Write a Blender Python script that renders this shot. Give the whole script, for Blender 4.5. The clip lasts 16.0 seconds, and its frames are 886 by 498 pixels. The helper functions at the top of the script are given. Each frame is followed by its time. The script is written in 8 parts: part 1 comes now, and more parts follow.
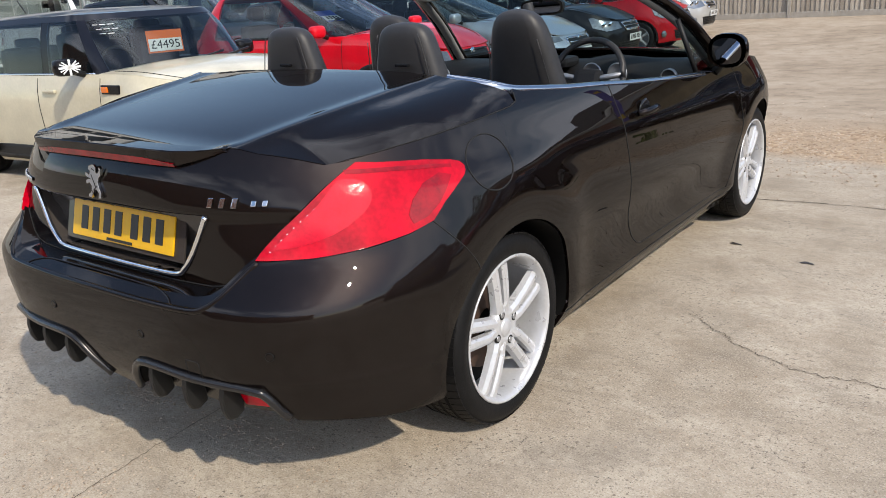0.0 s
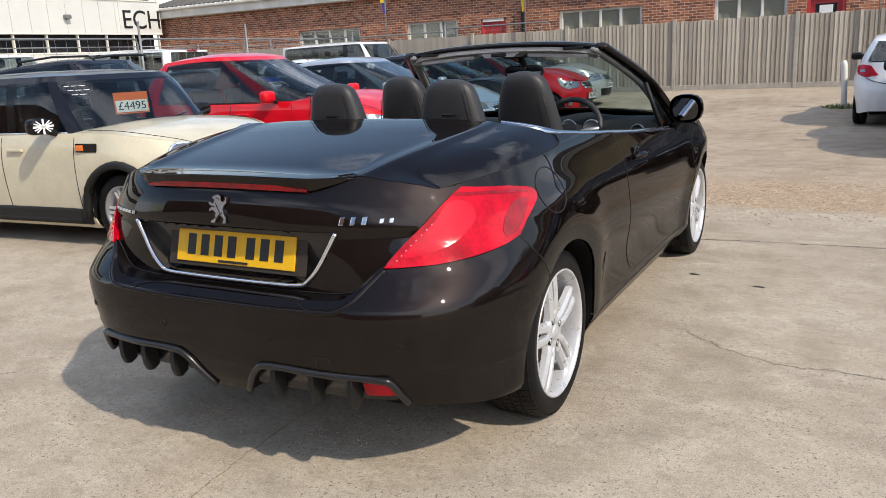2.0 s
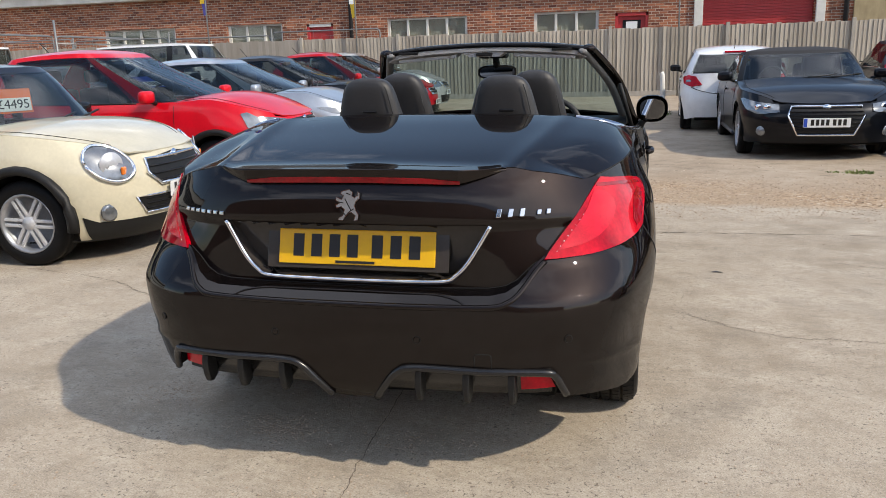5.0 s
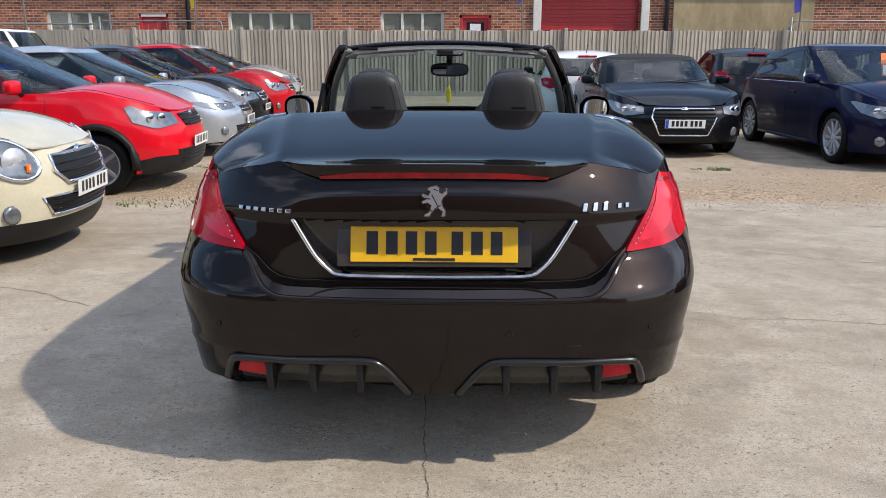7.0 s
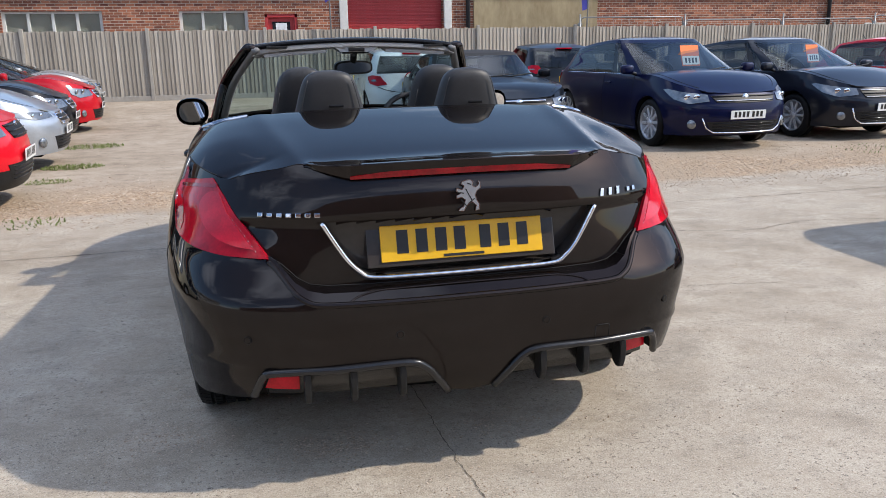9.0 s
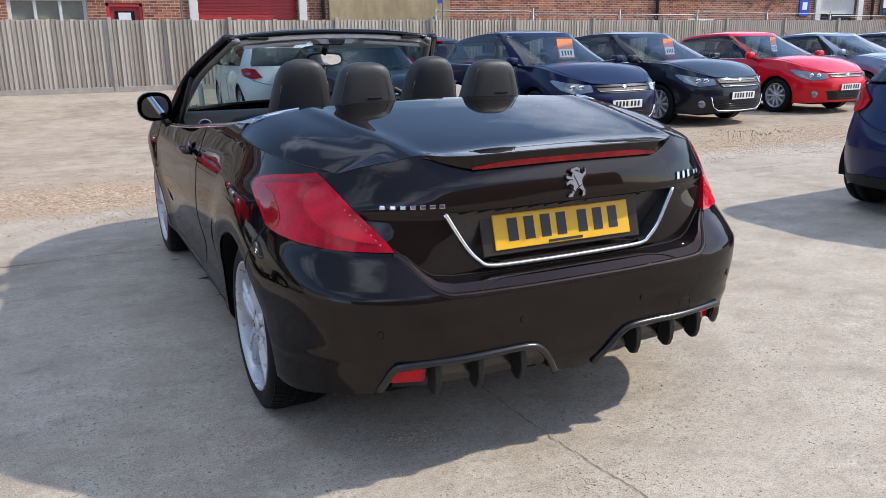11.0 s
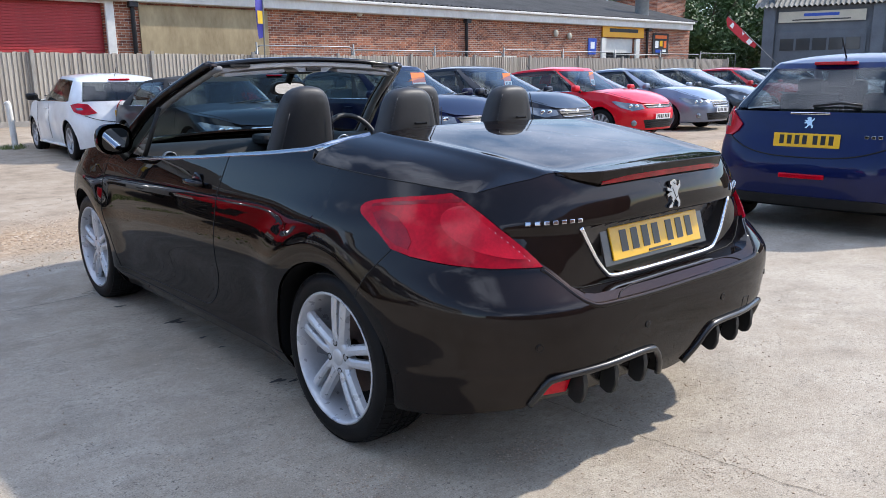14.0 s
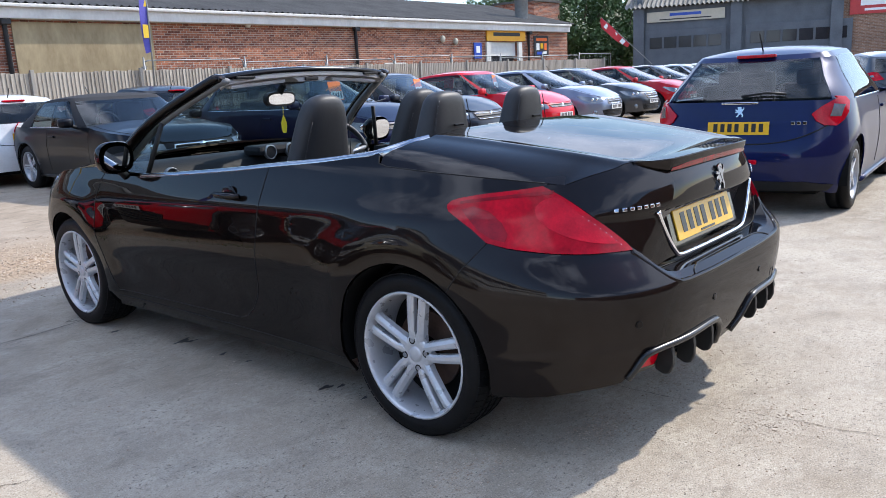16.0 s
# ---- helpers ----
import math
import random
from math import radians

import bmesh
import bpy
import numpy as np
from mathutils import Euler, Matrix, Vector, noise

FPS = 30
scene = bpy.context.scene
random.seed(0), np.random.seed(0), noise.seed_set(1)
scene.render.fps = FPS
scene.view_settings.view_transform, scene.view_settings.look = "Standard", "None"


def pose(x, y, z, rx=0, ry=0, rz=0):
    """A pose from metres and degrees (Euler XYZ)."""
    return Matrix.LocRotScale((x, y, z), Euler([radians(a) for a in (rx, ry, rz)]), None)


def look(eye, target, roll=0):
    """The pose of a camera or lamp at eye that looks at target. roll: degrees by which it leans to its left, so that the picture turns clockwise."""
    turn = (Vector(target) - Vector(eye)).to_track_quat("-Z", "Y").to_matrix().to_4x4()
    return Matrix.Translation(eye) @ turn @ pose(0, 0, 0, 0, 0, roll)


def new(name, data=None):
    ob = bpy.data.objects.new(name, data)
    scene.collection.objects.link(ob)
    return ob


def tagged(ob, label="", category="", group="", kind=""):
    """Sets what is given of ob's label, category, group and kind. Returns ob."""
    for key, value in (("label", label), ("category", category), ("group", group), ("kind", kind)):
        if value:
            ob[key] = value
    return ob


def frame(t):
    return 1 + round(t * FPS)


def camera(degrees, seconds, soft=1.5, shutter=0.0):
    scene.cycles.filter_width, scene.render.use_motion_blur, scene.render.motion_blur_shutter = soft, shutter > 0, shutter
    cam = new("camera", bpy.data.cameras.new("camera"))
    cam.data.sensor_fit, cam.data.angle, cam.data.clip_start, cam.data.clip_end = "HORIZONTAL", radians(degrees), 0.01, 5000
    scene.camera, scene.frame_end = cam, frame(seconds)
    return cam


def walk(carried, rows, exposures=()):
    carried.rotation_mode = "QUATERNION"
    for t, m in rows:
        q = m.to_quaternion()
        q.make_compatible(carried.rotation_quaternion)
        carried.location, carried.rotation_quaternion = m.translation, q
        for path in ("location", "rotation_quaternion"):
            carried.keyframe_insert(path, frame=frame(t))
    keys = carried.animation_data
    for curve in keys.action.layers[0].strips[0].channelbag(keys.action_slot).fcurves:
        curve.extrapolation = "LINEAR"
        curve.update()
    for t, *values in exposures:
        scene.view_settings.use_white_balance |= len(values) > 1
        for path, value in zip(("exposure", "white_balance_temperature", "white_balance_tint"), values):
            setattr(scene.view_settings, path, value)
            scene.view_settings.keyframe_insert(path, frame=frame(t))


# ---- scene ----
cam = camera(59.3, 16.0, 0.45)
PATH = [
    (0, (2.097, -1.924, 1.344), (0.94, -0.417, 0.718), -3.8),
    (0.5, (2.005, -2.106, 1.349), (0.885, -0.549, 0.783), -3.9),
    (1, (1.913, -2.288, 1.346), (0.855, -0.676, 0.817), -4.0),
    (1.5, (1.9, -2.456, 1.331), (0.898, -0.798, 0.832), -3.8),
    (2, (1.845, -2.619, 1.333), (0.9, -0.921, 0.86), -2.9),
    (2.5, (1.702, -2.799, 1.326), (0.818, -1.064, 0.869), -2.5),
    (3, (1.566, -2.885, 1.312), (0.763, -1.109, 0.862), -1.6),
    (3.5, (1.41, -2.865, 1.315), (0.682, -1.06, 0.855), -1.7),
    (4, (1.262, -2.873, 1.324), (0.609, -1.04, 0.863), -1.5),
    (4.2, (1.179, -2.908, 1.32), (0.559, -1.063, 0.862), -1.5),
    (6.3, (0.323, -3.066, 1.332), (0.124, -1.14, 0.833), -0.9),
    (6.5, (0.237, -3.106, 1.335), (0.086, -1.174, 0.841), -0.6),
    (7, (0.07, -3.085, 1.322), (0.035, -1.145, 0.839), 0.1),
    (7.5, (-0.089, -3.078, 1.34), (0.002, -1.138, 0.863), 0.2),
    (8, (-0.293, -3.119, 1.336), (-0.035, -1.192, 0.866), 0.2),
    (8.5, (-0.48, -3.129, 1.327), (-0.102, -1.224, 0.852), -0.1),
    (9, (-0.627, -3.011, 1.314), (-0.161, -1.129, 0.825), -1.0),
    (9.5, (-0.751, -2.938, 1.325), (-0.199, -1.083, 0.82), -0.7),
    (10, (-0.968, -2.888, 1.321), (-0.315, -1.067, 0.815), -0.5),
    (10.2, (-1.072, -2.873, 1.324), (-0.383, -1.065, 0.816), -0.6),
    (12.3, (-1.795, -2.517, 1.308), (-0.692, -0.922, 0.819), -0.9),
    (12.5, (-1.833, -2.478, 1.302), (-0.7, -0.902, 0.82), -1.0),
    (13, (-1.928, -2.373, 1.309), (-0.746, -0.83, 0.838), -1.0),
    (13.5, (-2.079, -2.313, 1.3), (-0.853, -0.798, 0.849), -0.8),
    (14, (-2.299, -2.252, 1.294), (-1.019, -0.777, 0.861), -0.7),
    (14.5, (-2.422, -2.143, 1.282), (-1.089, -0.714, 0.857), -0.7),
    (15, (-2.528, -2.038, 1.308), (-1.149, -0.655, 0.876), -1.8),
    (15.5, (-2.677, -1.936, 1.301), (-1.243, -0.613, 0.859), -2.8),
    (16, (-2.843, -1.865, 1.297), (-1.359, -0.594, 0.873), -2.9),
]
walk(cam, [(t, look(eye, target, roll)) for t, eye, target, roll in PATH],
     [(0.0, 1.18, 6700, 10), (3.5, 1.08, 6900, 10), (7.0, 1.10, 6550, 10), (9.0, 1.20, 6300, 11), (12.5, 1.37, 6100, 11), (16.0, 1.48, 6000, 11)])
# ---------------------------------------------------------------- world and light
SUN_WAY = Vector((-1.0, 0.36, -0.97)).normalized()
sun_data = bpy.data.lights.new("sun", "SUN")
sun_data.energy, sun_data.angle, sun_data.color = 1.9, radians(1.2), (1.0, 0.91, 0.78)
sun_lamp = new("sun", sun_data)
sun_lamp.matrix_world = look((20, -8, 20), Vector((20, -8, 20)) + SUN_WAY)

world = bpy.data.worlds.new("sky")
scene.world = world
world.use_nodes = True
wn, wl = world.node_tree.nodes, world.node_tree.links
wn.clear()
w_out = wn.new("ShaderNodeOutputWorld")
w_bg = wn.new("ShaderNodeBackground")
w_sky = wn.new("ShaderNodeTexSky")
w_sky.sky_type = "NISHITA"
w_sky.sun_disc = False
w_sky.sun_elevation = math.asin(-SUN_WAY.z)
w_sky.sun_rotation = math.atan2(-SUN_WAY.x, -SUN_WAY.y)
w_sky.dust_density, w_sky.air_density, w_sky.ozone_density = 0.5, 1.0, 2.0
w_bg.inputs["Strength"].default_value = 0.096
# broken fair-weather cloud, its offset picked to fill shade and darken deck reflections
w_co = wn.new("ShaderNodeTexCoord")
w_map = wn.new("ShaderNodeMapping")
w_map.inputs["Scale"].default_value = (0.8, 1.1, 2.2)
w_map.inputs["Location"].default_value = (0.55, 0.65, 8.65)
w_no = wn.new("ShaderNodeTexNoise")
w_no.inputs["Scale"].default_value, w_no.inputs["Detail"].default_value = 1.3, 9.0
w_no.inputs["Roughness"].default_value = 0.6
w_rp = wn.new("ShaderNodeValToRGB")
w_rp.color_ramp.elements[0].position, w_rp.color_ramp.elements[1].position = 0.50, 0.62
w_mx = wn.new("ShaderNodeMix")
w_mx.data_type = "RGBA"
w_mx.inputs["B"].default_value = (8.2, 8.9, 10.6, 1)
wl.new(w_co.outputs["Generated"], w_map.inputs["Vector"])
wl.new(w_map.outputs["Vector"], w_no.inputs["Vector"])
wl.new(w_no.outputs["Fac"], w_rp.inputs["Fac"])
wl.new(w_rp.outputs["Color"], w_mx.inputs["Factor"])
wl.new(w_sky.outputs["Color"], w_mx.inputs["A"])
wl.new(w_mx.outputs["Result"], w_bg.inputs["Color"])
wl.new(w_bg.outputs["Background"], w_out.inputs["Surface"])


# ---------------------------------------------------------------- materials
def mat(name, color, rough=0.5, metal=0.0, vary=0.0, scale=8.0, bump=0.0, bump_scale=60.0, coat=0.0, coat_rough=0.03,
        color2=None, spec=0.5, emit=0.0, trans=0.0, ior=1.5, island=0.0, obrand=0.0, stretch=(1, 1, 1), rough_vary=0.0):
    """A principled surface with variation at two scales and fine relief."""
    m = bpy.data.materials.new(name)
    m.use_nodes = True
    nt = m.node_tree
    nd, ln = nt.nodes, nt.links
    b = nd["Principled BSDF"]
    b.inputs["Base Color"].default_value = (*color, 1)
    b.inputs["Roughness"].default_value, b.inputs["Metallic"].default_value = rough, metal
    b.inputs["Coat IOR"].default_value = 1.5
    b.inputs["Coat Weight"].default_value, b.inputs["Coat Roughness"].default_value = coat, coat_rough
    b.inputs["Specular IOR Level"].default_value = spec
    b.inputs["Transmission Weight"].default_value, b.inputs["IOR"].default_value = trans, ior
    if emit:
        b.inputs["Emission Color"].default_value = (*color, 1)
        b.inputs["Emission Strength"].default_value = emit
    if vary or bump or island or obrand or rough_vary:
        tc, mp = nd.new("ShaderNodeTexCoord"), nd.new("ShaderNodeMapping")
        mp.inputs["Scale"].default_value = stretch
        ln.new(tc.outputs["Object"], mp.inputs["Vector"])
    if vary or island or obrand:
        n1, n2 = nd.new("ShaderNodeTexNoise"), nd.new("ShaderNodeTexNoise")
        n1.inputs["Scale"].default_value, n1.inputs["Detail"].default_value = scale, 5
        n2.inputs["Scale"].default_value, n2.inputs["Detail"].default_value = scale * 9, 3
        for n in (n1, n2):
            ln.new(mp.outputs["Vector"], n.inputs["Vector"])
        add = nd.new("ShaderNodeMath")
        add.operation = "MULTIPLY_ADD"
        ln.new(n2.outputs["Fac"], add.inputs[0])
        add.inputs[1].default_value = 0.45
        ln.new(n1.outputs["Fac"], add.inputs[2])
        last = add.outputs[0]
        if island or obrand:
            src = nd.new("ShaderNodeNewGeometry").outputs["Random Per Island"] if island else nd.new("ShaderNodeObjectInfo").outputs["Random"]
            a2 = nd.new("ShaderNodeMath")
            a2.operation = "MULTIPLY_ADD"
            ln.new(src, a2.inputs[0])
            a2.inputs[1].default_value = island or obrand
            ln.new(last, a2.inputs[2])
            last = a2.outputs[0]
        mr = nd.new("ShaderNodeMapRange")
        mr.inputs["From Min"].default_value, mr.inputs["From Max"].default_value = 0.42, 1.05 + (island or obrand)
        ln.new(last, mr.inputs["Value"])
        mx = nd.new("ShaderNodeMix")
        mx.data_type = "RGBA"
        c2 = color2 or tuple(min(1, c * (1 + vary)) for c in color)
        c1 = color if color2 else tuple(c * (1 - vary) for c in color)
        mx.inputs["A"].default_value, mx.inputs["B"].default_value = (*c1, 1), (*c2, 1)
        ln.new(mr.outputs["Result"], mx.inputs["Factor"])
        ln.new(mx.outputs["Result"], b.inputs["Base Color"])
    if rough_vary:
        n4 = nd.new("ShaderNodeTexNoise")
        n4.inputs["Scale"].default_value = scale * 2
        n4.inputs["Detail"].default_value = 4
        ln.new(mp.outputs["Vector"], n4.inputs["Vector"])
        m4 = nd.new("ShaderNodeMapRange")
        m4.inputs["From Min"].default_value, m4.inputs["From Max"].default_value = 0.35, 0.7
        m4.inputs["To Min"].default_value, m4.inputs["To Max"].default_value = max(0, rough - rough_vary), rough + rough_vary
        ln.new(n4.outputs["Fac"], m4.inputs["Value"])
        ln.new(m4.outputs["Result"], b.inputs["Roughness"])
    if bump:
        n3 = nd.new("ShaderNodeTexNoise")
        n3.inputs["Scale"].default_value, n3.inputs["Detail"].default_value = bump_scale, 4
        ln.new(mp.outputs["Vector"], n3.inputs["Vector"])
        bp = nd.new("ShaderNodeBump")
        bp.inputs["Strength"].default_value, bp.inputs["Distance"].default_value = bump, 0.01
        ln.new(n3.outputs["Fac"], bp.inputs["Height"])
        ln.new(bp.outputs["Normal"], b.inputs["Normal"])
    return m


def paint(name, color, metal=0.0, rough=0.35, coat=0.85):
    """Clear-coated car paint with a light film of dust."""
    return mat(name, color, rough, metal, vary=0.12, scale=5.0, coat=coat, coat_rough=0.02, spec=0.1)


M_HERO = mat("espresso_metallic_paint", (0.0158, 0.0113, 0.0100), 0.50, 0.9, vary=0.2, scale=3.0, coat=0.60, coat_rough=0.012, spec=0.02)
M_HERO.node_tree.nodes["Principled BSDF"].inputs["Specular Tint"].default_value = (0.03, 0.025, 0.02, 1)
M_BLACKGLOSS = mat("gloss_black_plastic", (0.008, 0.008, 0.009), 0.12, 0, vary=0.2, coat=0.0, spec=0.25)
M_BLACK = mat("textured_black_plastic", (0.010, 0.010, 0.010), 0.5, 0, spec=0.3, vary=0.3, scale=20, bump=0.12, bump_scale=400)
M_SATIN = mat("satin_black_plastic", (0.011, 0.011, 0.012), 0.26, 0, spec=0.5, vary=0.2, scale=20)
M_SEAM = mat("panel_gap_black", (0.004, 0.004, 0.004), 0.8)
M_UNDER = mat("underbody_black", (0.006, 0.006, 0.006), 0.9, vary=0.4, spec=0.15)
M_CHROME = mat("polished_chrome", (0.80, 0.81, 0.83), 0.07, 1.0, rough_vary=0.04, scale=12)
M_TRIMBLUE = mat("polished_belt_steel", (0.38, 0.40, 0.44), 0.14, 1.0, rough_vary=0.05, scale=9)
M_RED_LENS = mat("red_lamp_lens", (0.43, 0.0016, 0.012), 0.06, 0, vary=0.5, scale=9, coat=0.05, spec=0.25)
M_RED_DEEP = mat("deep_red_lamp_lens", (0.26, 0.0010, 0.006), 0.05, 0, vary=0.5, scale=16, coat=0.2, spec=0.3)
M_RED_PALE = mat("red_lamp_reflector", (0.54, 0.0045, 0.018), 0.10, 0.0, vary=0.30, scale=16, coat=0.2, spec=0.3, bump=0.05, bump_scale=90)
M_CLEAR = mat("clear_lamp_lens", (0.22, 0.235, 0.25), 0.14, 0.6, vary=0.30, scale=22, coat=0.6)
M_TYRE = mat("black_tyre_rubber", (0.0062, 0.0062, 0.0066), 0.55, 0, spec=0.16, vary=0.35, scale=14, bump=0.12, bump_scale=150)
M_ALLOY = mat("silver_alloy", (0.52, 0.53, 0.55), 0.34, 0.35, vary=0.14, scale=10, rough_vary=0.08)
M_ALLOY_DULL = mat("dull_alloy", (0.34, 0.35, 0.37), 0.38, 0.7, vary=0.2, scale=10)
M_DISC = mat("brown_brake_iron", (0.09, 0.055, 0.04), 0.6, 0.5, vary=0.4, scale=20)
M_LEATHER = mat("black_leather", (0.024, 0.023, 0.0235), 0.50, 0, vary=0.25, scale=10, spec=0.45, bump=0.07, bump_scale=420)
M_CABIN = mat("dark_cabin_plastic", (0.009, 0.0095, 0.011), 0.6, 0, vary=0.3, scale=9, bump=0.10, bump_scale=320, spec=0.25)
M_INSIDE = mat("grey_car_interior", (0.036, 0.036, 0.038), 0.7, 0, vary=0.4, scale=7, bump=0.1, bump_scale=200)
M_LINING = mat("pale_grey_headlining", (0.46, 0.45, 0.44), 0.9, 0, vary=0.1, scale=14, bump=0.1, bump_scale=300)
M_PILLAR = mat("grey_pillar_lining", (0.20, 0.20, 0.20), 0.85, 0, vary=0.12, scale=14, bump=0.08, bump_scale=300)
M_YELLOW = mat("yellow_plate", (0.74, 0.42, 0.005), 0.36, 0, vary=0.08, scale=8, coat=0.1)
M_WHITE_PLATE = mat("white_plate", (0.74, 0.75, 0.74), 0.32, 0, vary=0.06, scale=8, coat=0.3)
M_INK = mat("black_ink", (0.010, 0.010, 0.011), 0.4)
M_BLUE = mat("blue_print", (0.02, 0.07, 0.42), 0.4)
M_ORANGE = mat("orange_card", (0.80, 0.16, 0.02), 0.55, vary=0.06)
M_WHITE = mat("white_card", (0.78, 0.79, 0.78), 0.55, vary=0.05)
M_FRESH = mat("yellow_air_freshener", (0.80, 0.68, 0.02), 0.5, vary=0.08, scale=30)
M_AMBER = mat("amber_lens", (0.75, 0.17, 0.01), 0.1, coat=1.0)
M_RECESS = mat("plate_recess_plastic", (0.040, 0.035, 0.032), 0.14, 0, vary=0.2, scale=6, spec=0.4)
M_BADGE = mat("badge_chrome", (0.50, 0.51, 0.53), 0.12, 1.0, rough_vary=0.06, scale=40)
M_MIRROR = mat("mirror_glass", (0.86, 0.88, 0.90), 0.015, 1.0)


def glass(name, tint, rough=0.0, dark=0.55):
    """Thin car glass: mostly clear with a sharp reflection."""
    m = bpy.data.materials.new(name)
    m.use_nodes = True
    nd, ln = m.node_tree.nodes, m.node_tree.links
    nd.clear()
    out, mix, tr, gl, fr = (nd.new(k) for k in ("ShaderNodeOutputMaterial", "ShaderNodeMixShader", "ShaderNodeBsdfTransparent", "ShaderNodeBsdfGlossy", "ShaderNodeLayerWeight"))
    tr.inputs["Color"].default_value = (*tint, 1)
    gl.inputs["Roughness"].default_value = rough
    fr.inputs["Blend"].default_value = 0.5
    pw, sc = nd.new("ShaderNodeMath"), nd.new("ShaderNodeMath")
    pw.operation, sc.operation = "POWER", "MULTIPLY_ADD"
    pw.inputs[1].default_value, sc.inputs[1].default_value, sc.inputs[2].default_value = 5.0, 0.93, 0.065
    ln.new(fr.outputs["Facing"], pw.inputs[0])
    ln.new(pw.outputs[0], sc.inputs[0])
    ln.new(sc.outputs[0], mix.inputs["Fac"])
    ln.new(tr.outputs["BSDF"], mix.inputs[1])
    ln.new(gl.outputs["BSDF"], mix.inputs[2])
    ln.new(mix.outputs["Shader"], out.inputs["Surface"])
    return m


M_GLASS = glass("green_windscreen_glass", (0.50, 0.63, 0.63))
M_GLASS_SIDE = glass("shaded_car_glass", (0.42, 0.47, 0.47))
M_GLASS_TINT = glass("green_tinted_car_glass", (0.60, 0.66, 0.65))


# ---------------------------------------------------------------- building blocks
def thing(name, label, category, m=None, group=""):
    ob = new(name)
    ob.empty_display_size = 0.2
    ob.matrix_basis = m or Matrix()
    return tagged(ob, label, category, group)


def mesh_of(name, verts, faces, smooth=True):
    me = bpy.data.meshes.new(name)
    me.from_pydata(verts, [], faces)
    me.polygons.foreach_set("use_smooth", [smooth] * len(me.polygons))
    me.update()
    return me


def part(name, bm, material, parent=None, label="", smooth=False):
    """Links a bmesh, or a ready mesh, as one mesh object under a thing or a part."""
    if isinstance(bm, bmesh.types.BMesh):
        me = bpy.data.meshes.new(name)
        bmesh.ops.recalc_face_normals(bm, faces=bm.faces)
        bm.to_mesh(me)
        bm.free()
        if smooth:
            me.polygons.foreach_set("use_smooth", [True] * len(me.polygons))
    else:
        me = bm
    if material:
        me.materials.append(material)
    ob = new(name, me)
    ob.parent = parent
    return tagged(ob, label)


def share(name, me, parent, m):
    ob = new(name, me)
    ob.parent = parent
    ob.matrix_basis = m
    return ob


def box(bm, cx, cy, cz, sx, sy, sz, bevel=0.0, m=None):
    """A box with softened edges."""
    r = bmesh.ops.create_cube(bm, size=1.0, matrix=(m or Matrix()) @ Matrix.Translation((cx, cy, cz)) @ Matrix.Diagonal((sx, sy, sz, 1)))
    if bevel:
        edges = list({e for v in r["verts"] for e in v.link_edges})
        bmesh.ops.bevel(bm, geom=edges, offset=bevel, segments=2, profile=0.6, affect="EDGES")
    return bm


def boxed(*args, **kw):
    return box(bmesh.new(), *args, **kw)


def prism(bm, pts, thick, m):
    """A flat outline (x, z) given thickness along y, then placed by m."""
    n = len(pts)
    a = [bm.verts.new(m @ Vector((x, -thick / 2, z))) for x, z in pts]
    b = [bm.verts.new(m @ Vector((x, thick / 2, z))) for x, z in pts]
    bm.faces.new(a)
    bm.faces.new(b[::-1])
    for i in range(n):
        bm.faces.new((a[i], b[i], b[(i + 1) % n], a[(i + 1) % n]))
    return bm


def lathe(profile, seg=40, m=None, close=False):
    """Turns (radius, along) round the x axis."""
    verts, faces = [], []
    m = m or Matrix()
    k = len(profile)
    for i in range(seg):
        a = 2 * math.pi * i / seg
        for r, x in profile:
            verts.append(tuple(m @ Vector((x, r * math.cos(a), r * math.sin(a)))))
    for i in range(seg):
        j = (i + 1) % seg
        for q in range(k if close else k - 1):
            q2 = (q + 1) % k
            faces.append((i * k + q, i * k + q2, j * k + q2, j * k + q))
    return verts, faces


def tube(points, radius, seg=6, flat=1.0, up=None):
    """A rod along a line of points, optionally flattened."""
    pts = [Vector(p) for p in points]
    verts, faces = [], []
    for i, p in enumerate(pts):
        d = (pts[min(i + 1, len(pts) - 1)] - pts[max(i - 1, 0)]).normalized()
        ref = Vector(up) if up else (Vector((0, 0, 1)) if abs(d.z) < 0.9 else Vector((1, 0, 0)))
        a = d.cross(ref).normalized()
        b = a.cross(d).normalized()
        rr = radius[i] if isinstance(radius, (list, tuple)) else radius
        for k in range(seg):
            t = 2 * math.pi * (k + 0.5) / seg
            verts.append(tuple(p + a * rr * math.cos(t) + b * rr * flat * math.sin(t)))
    for i in range(len(pts) - 1):
        for k in range(seg):
            k2 = (k + 1) % seg
            faces.append((i * seg + k, i * seg + k2, (i + 1) * seg + k2, (i + 1) * seg + k))
    faces.append(tuple(range(seg))[::-1])
    faces.append(tuple((len(pts) - 1) * seg + k for k in range(seg)))
    return verts, faces


def smooth_line(points, steps=6):
    """Points of a soft curve through the given ones."""
    p = [Vector(q) for q in points]
    p = [p[0] * 2 - p[1], *p, p[-1] * 2 - p[-2]]
    out = []
    for i in range(1, len(p) - 2):
        for k in range(steps):
            t = k / steps
            a, b, c, d = p[i - 1], p[i], p[i + 1], p[i + 2]
            out.append(0.5 * ((2 * b) + (c - a) * t + (2 * a - 5 * b + 4 * c - d) * t * t + (3 * b - a - 3 * c + d) * t ** 3))
    out.append(p[-2])
    return out


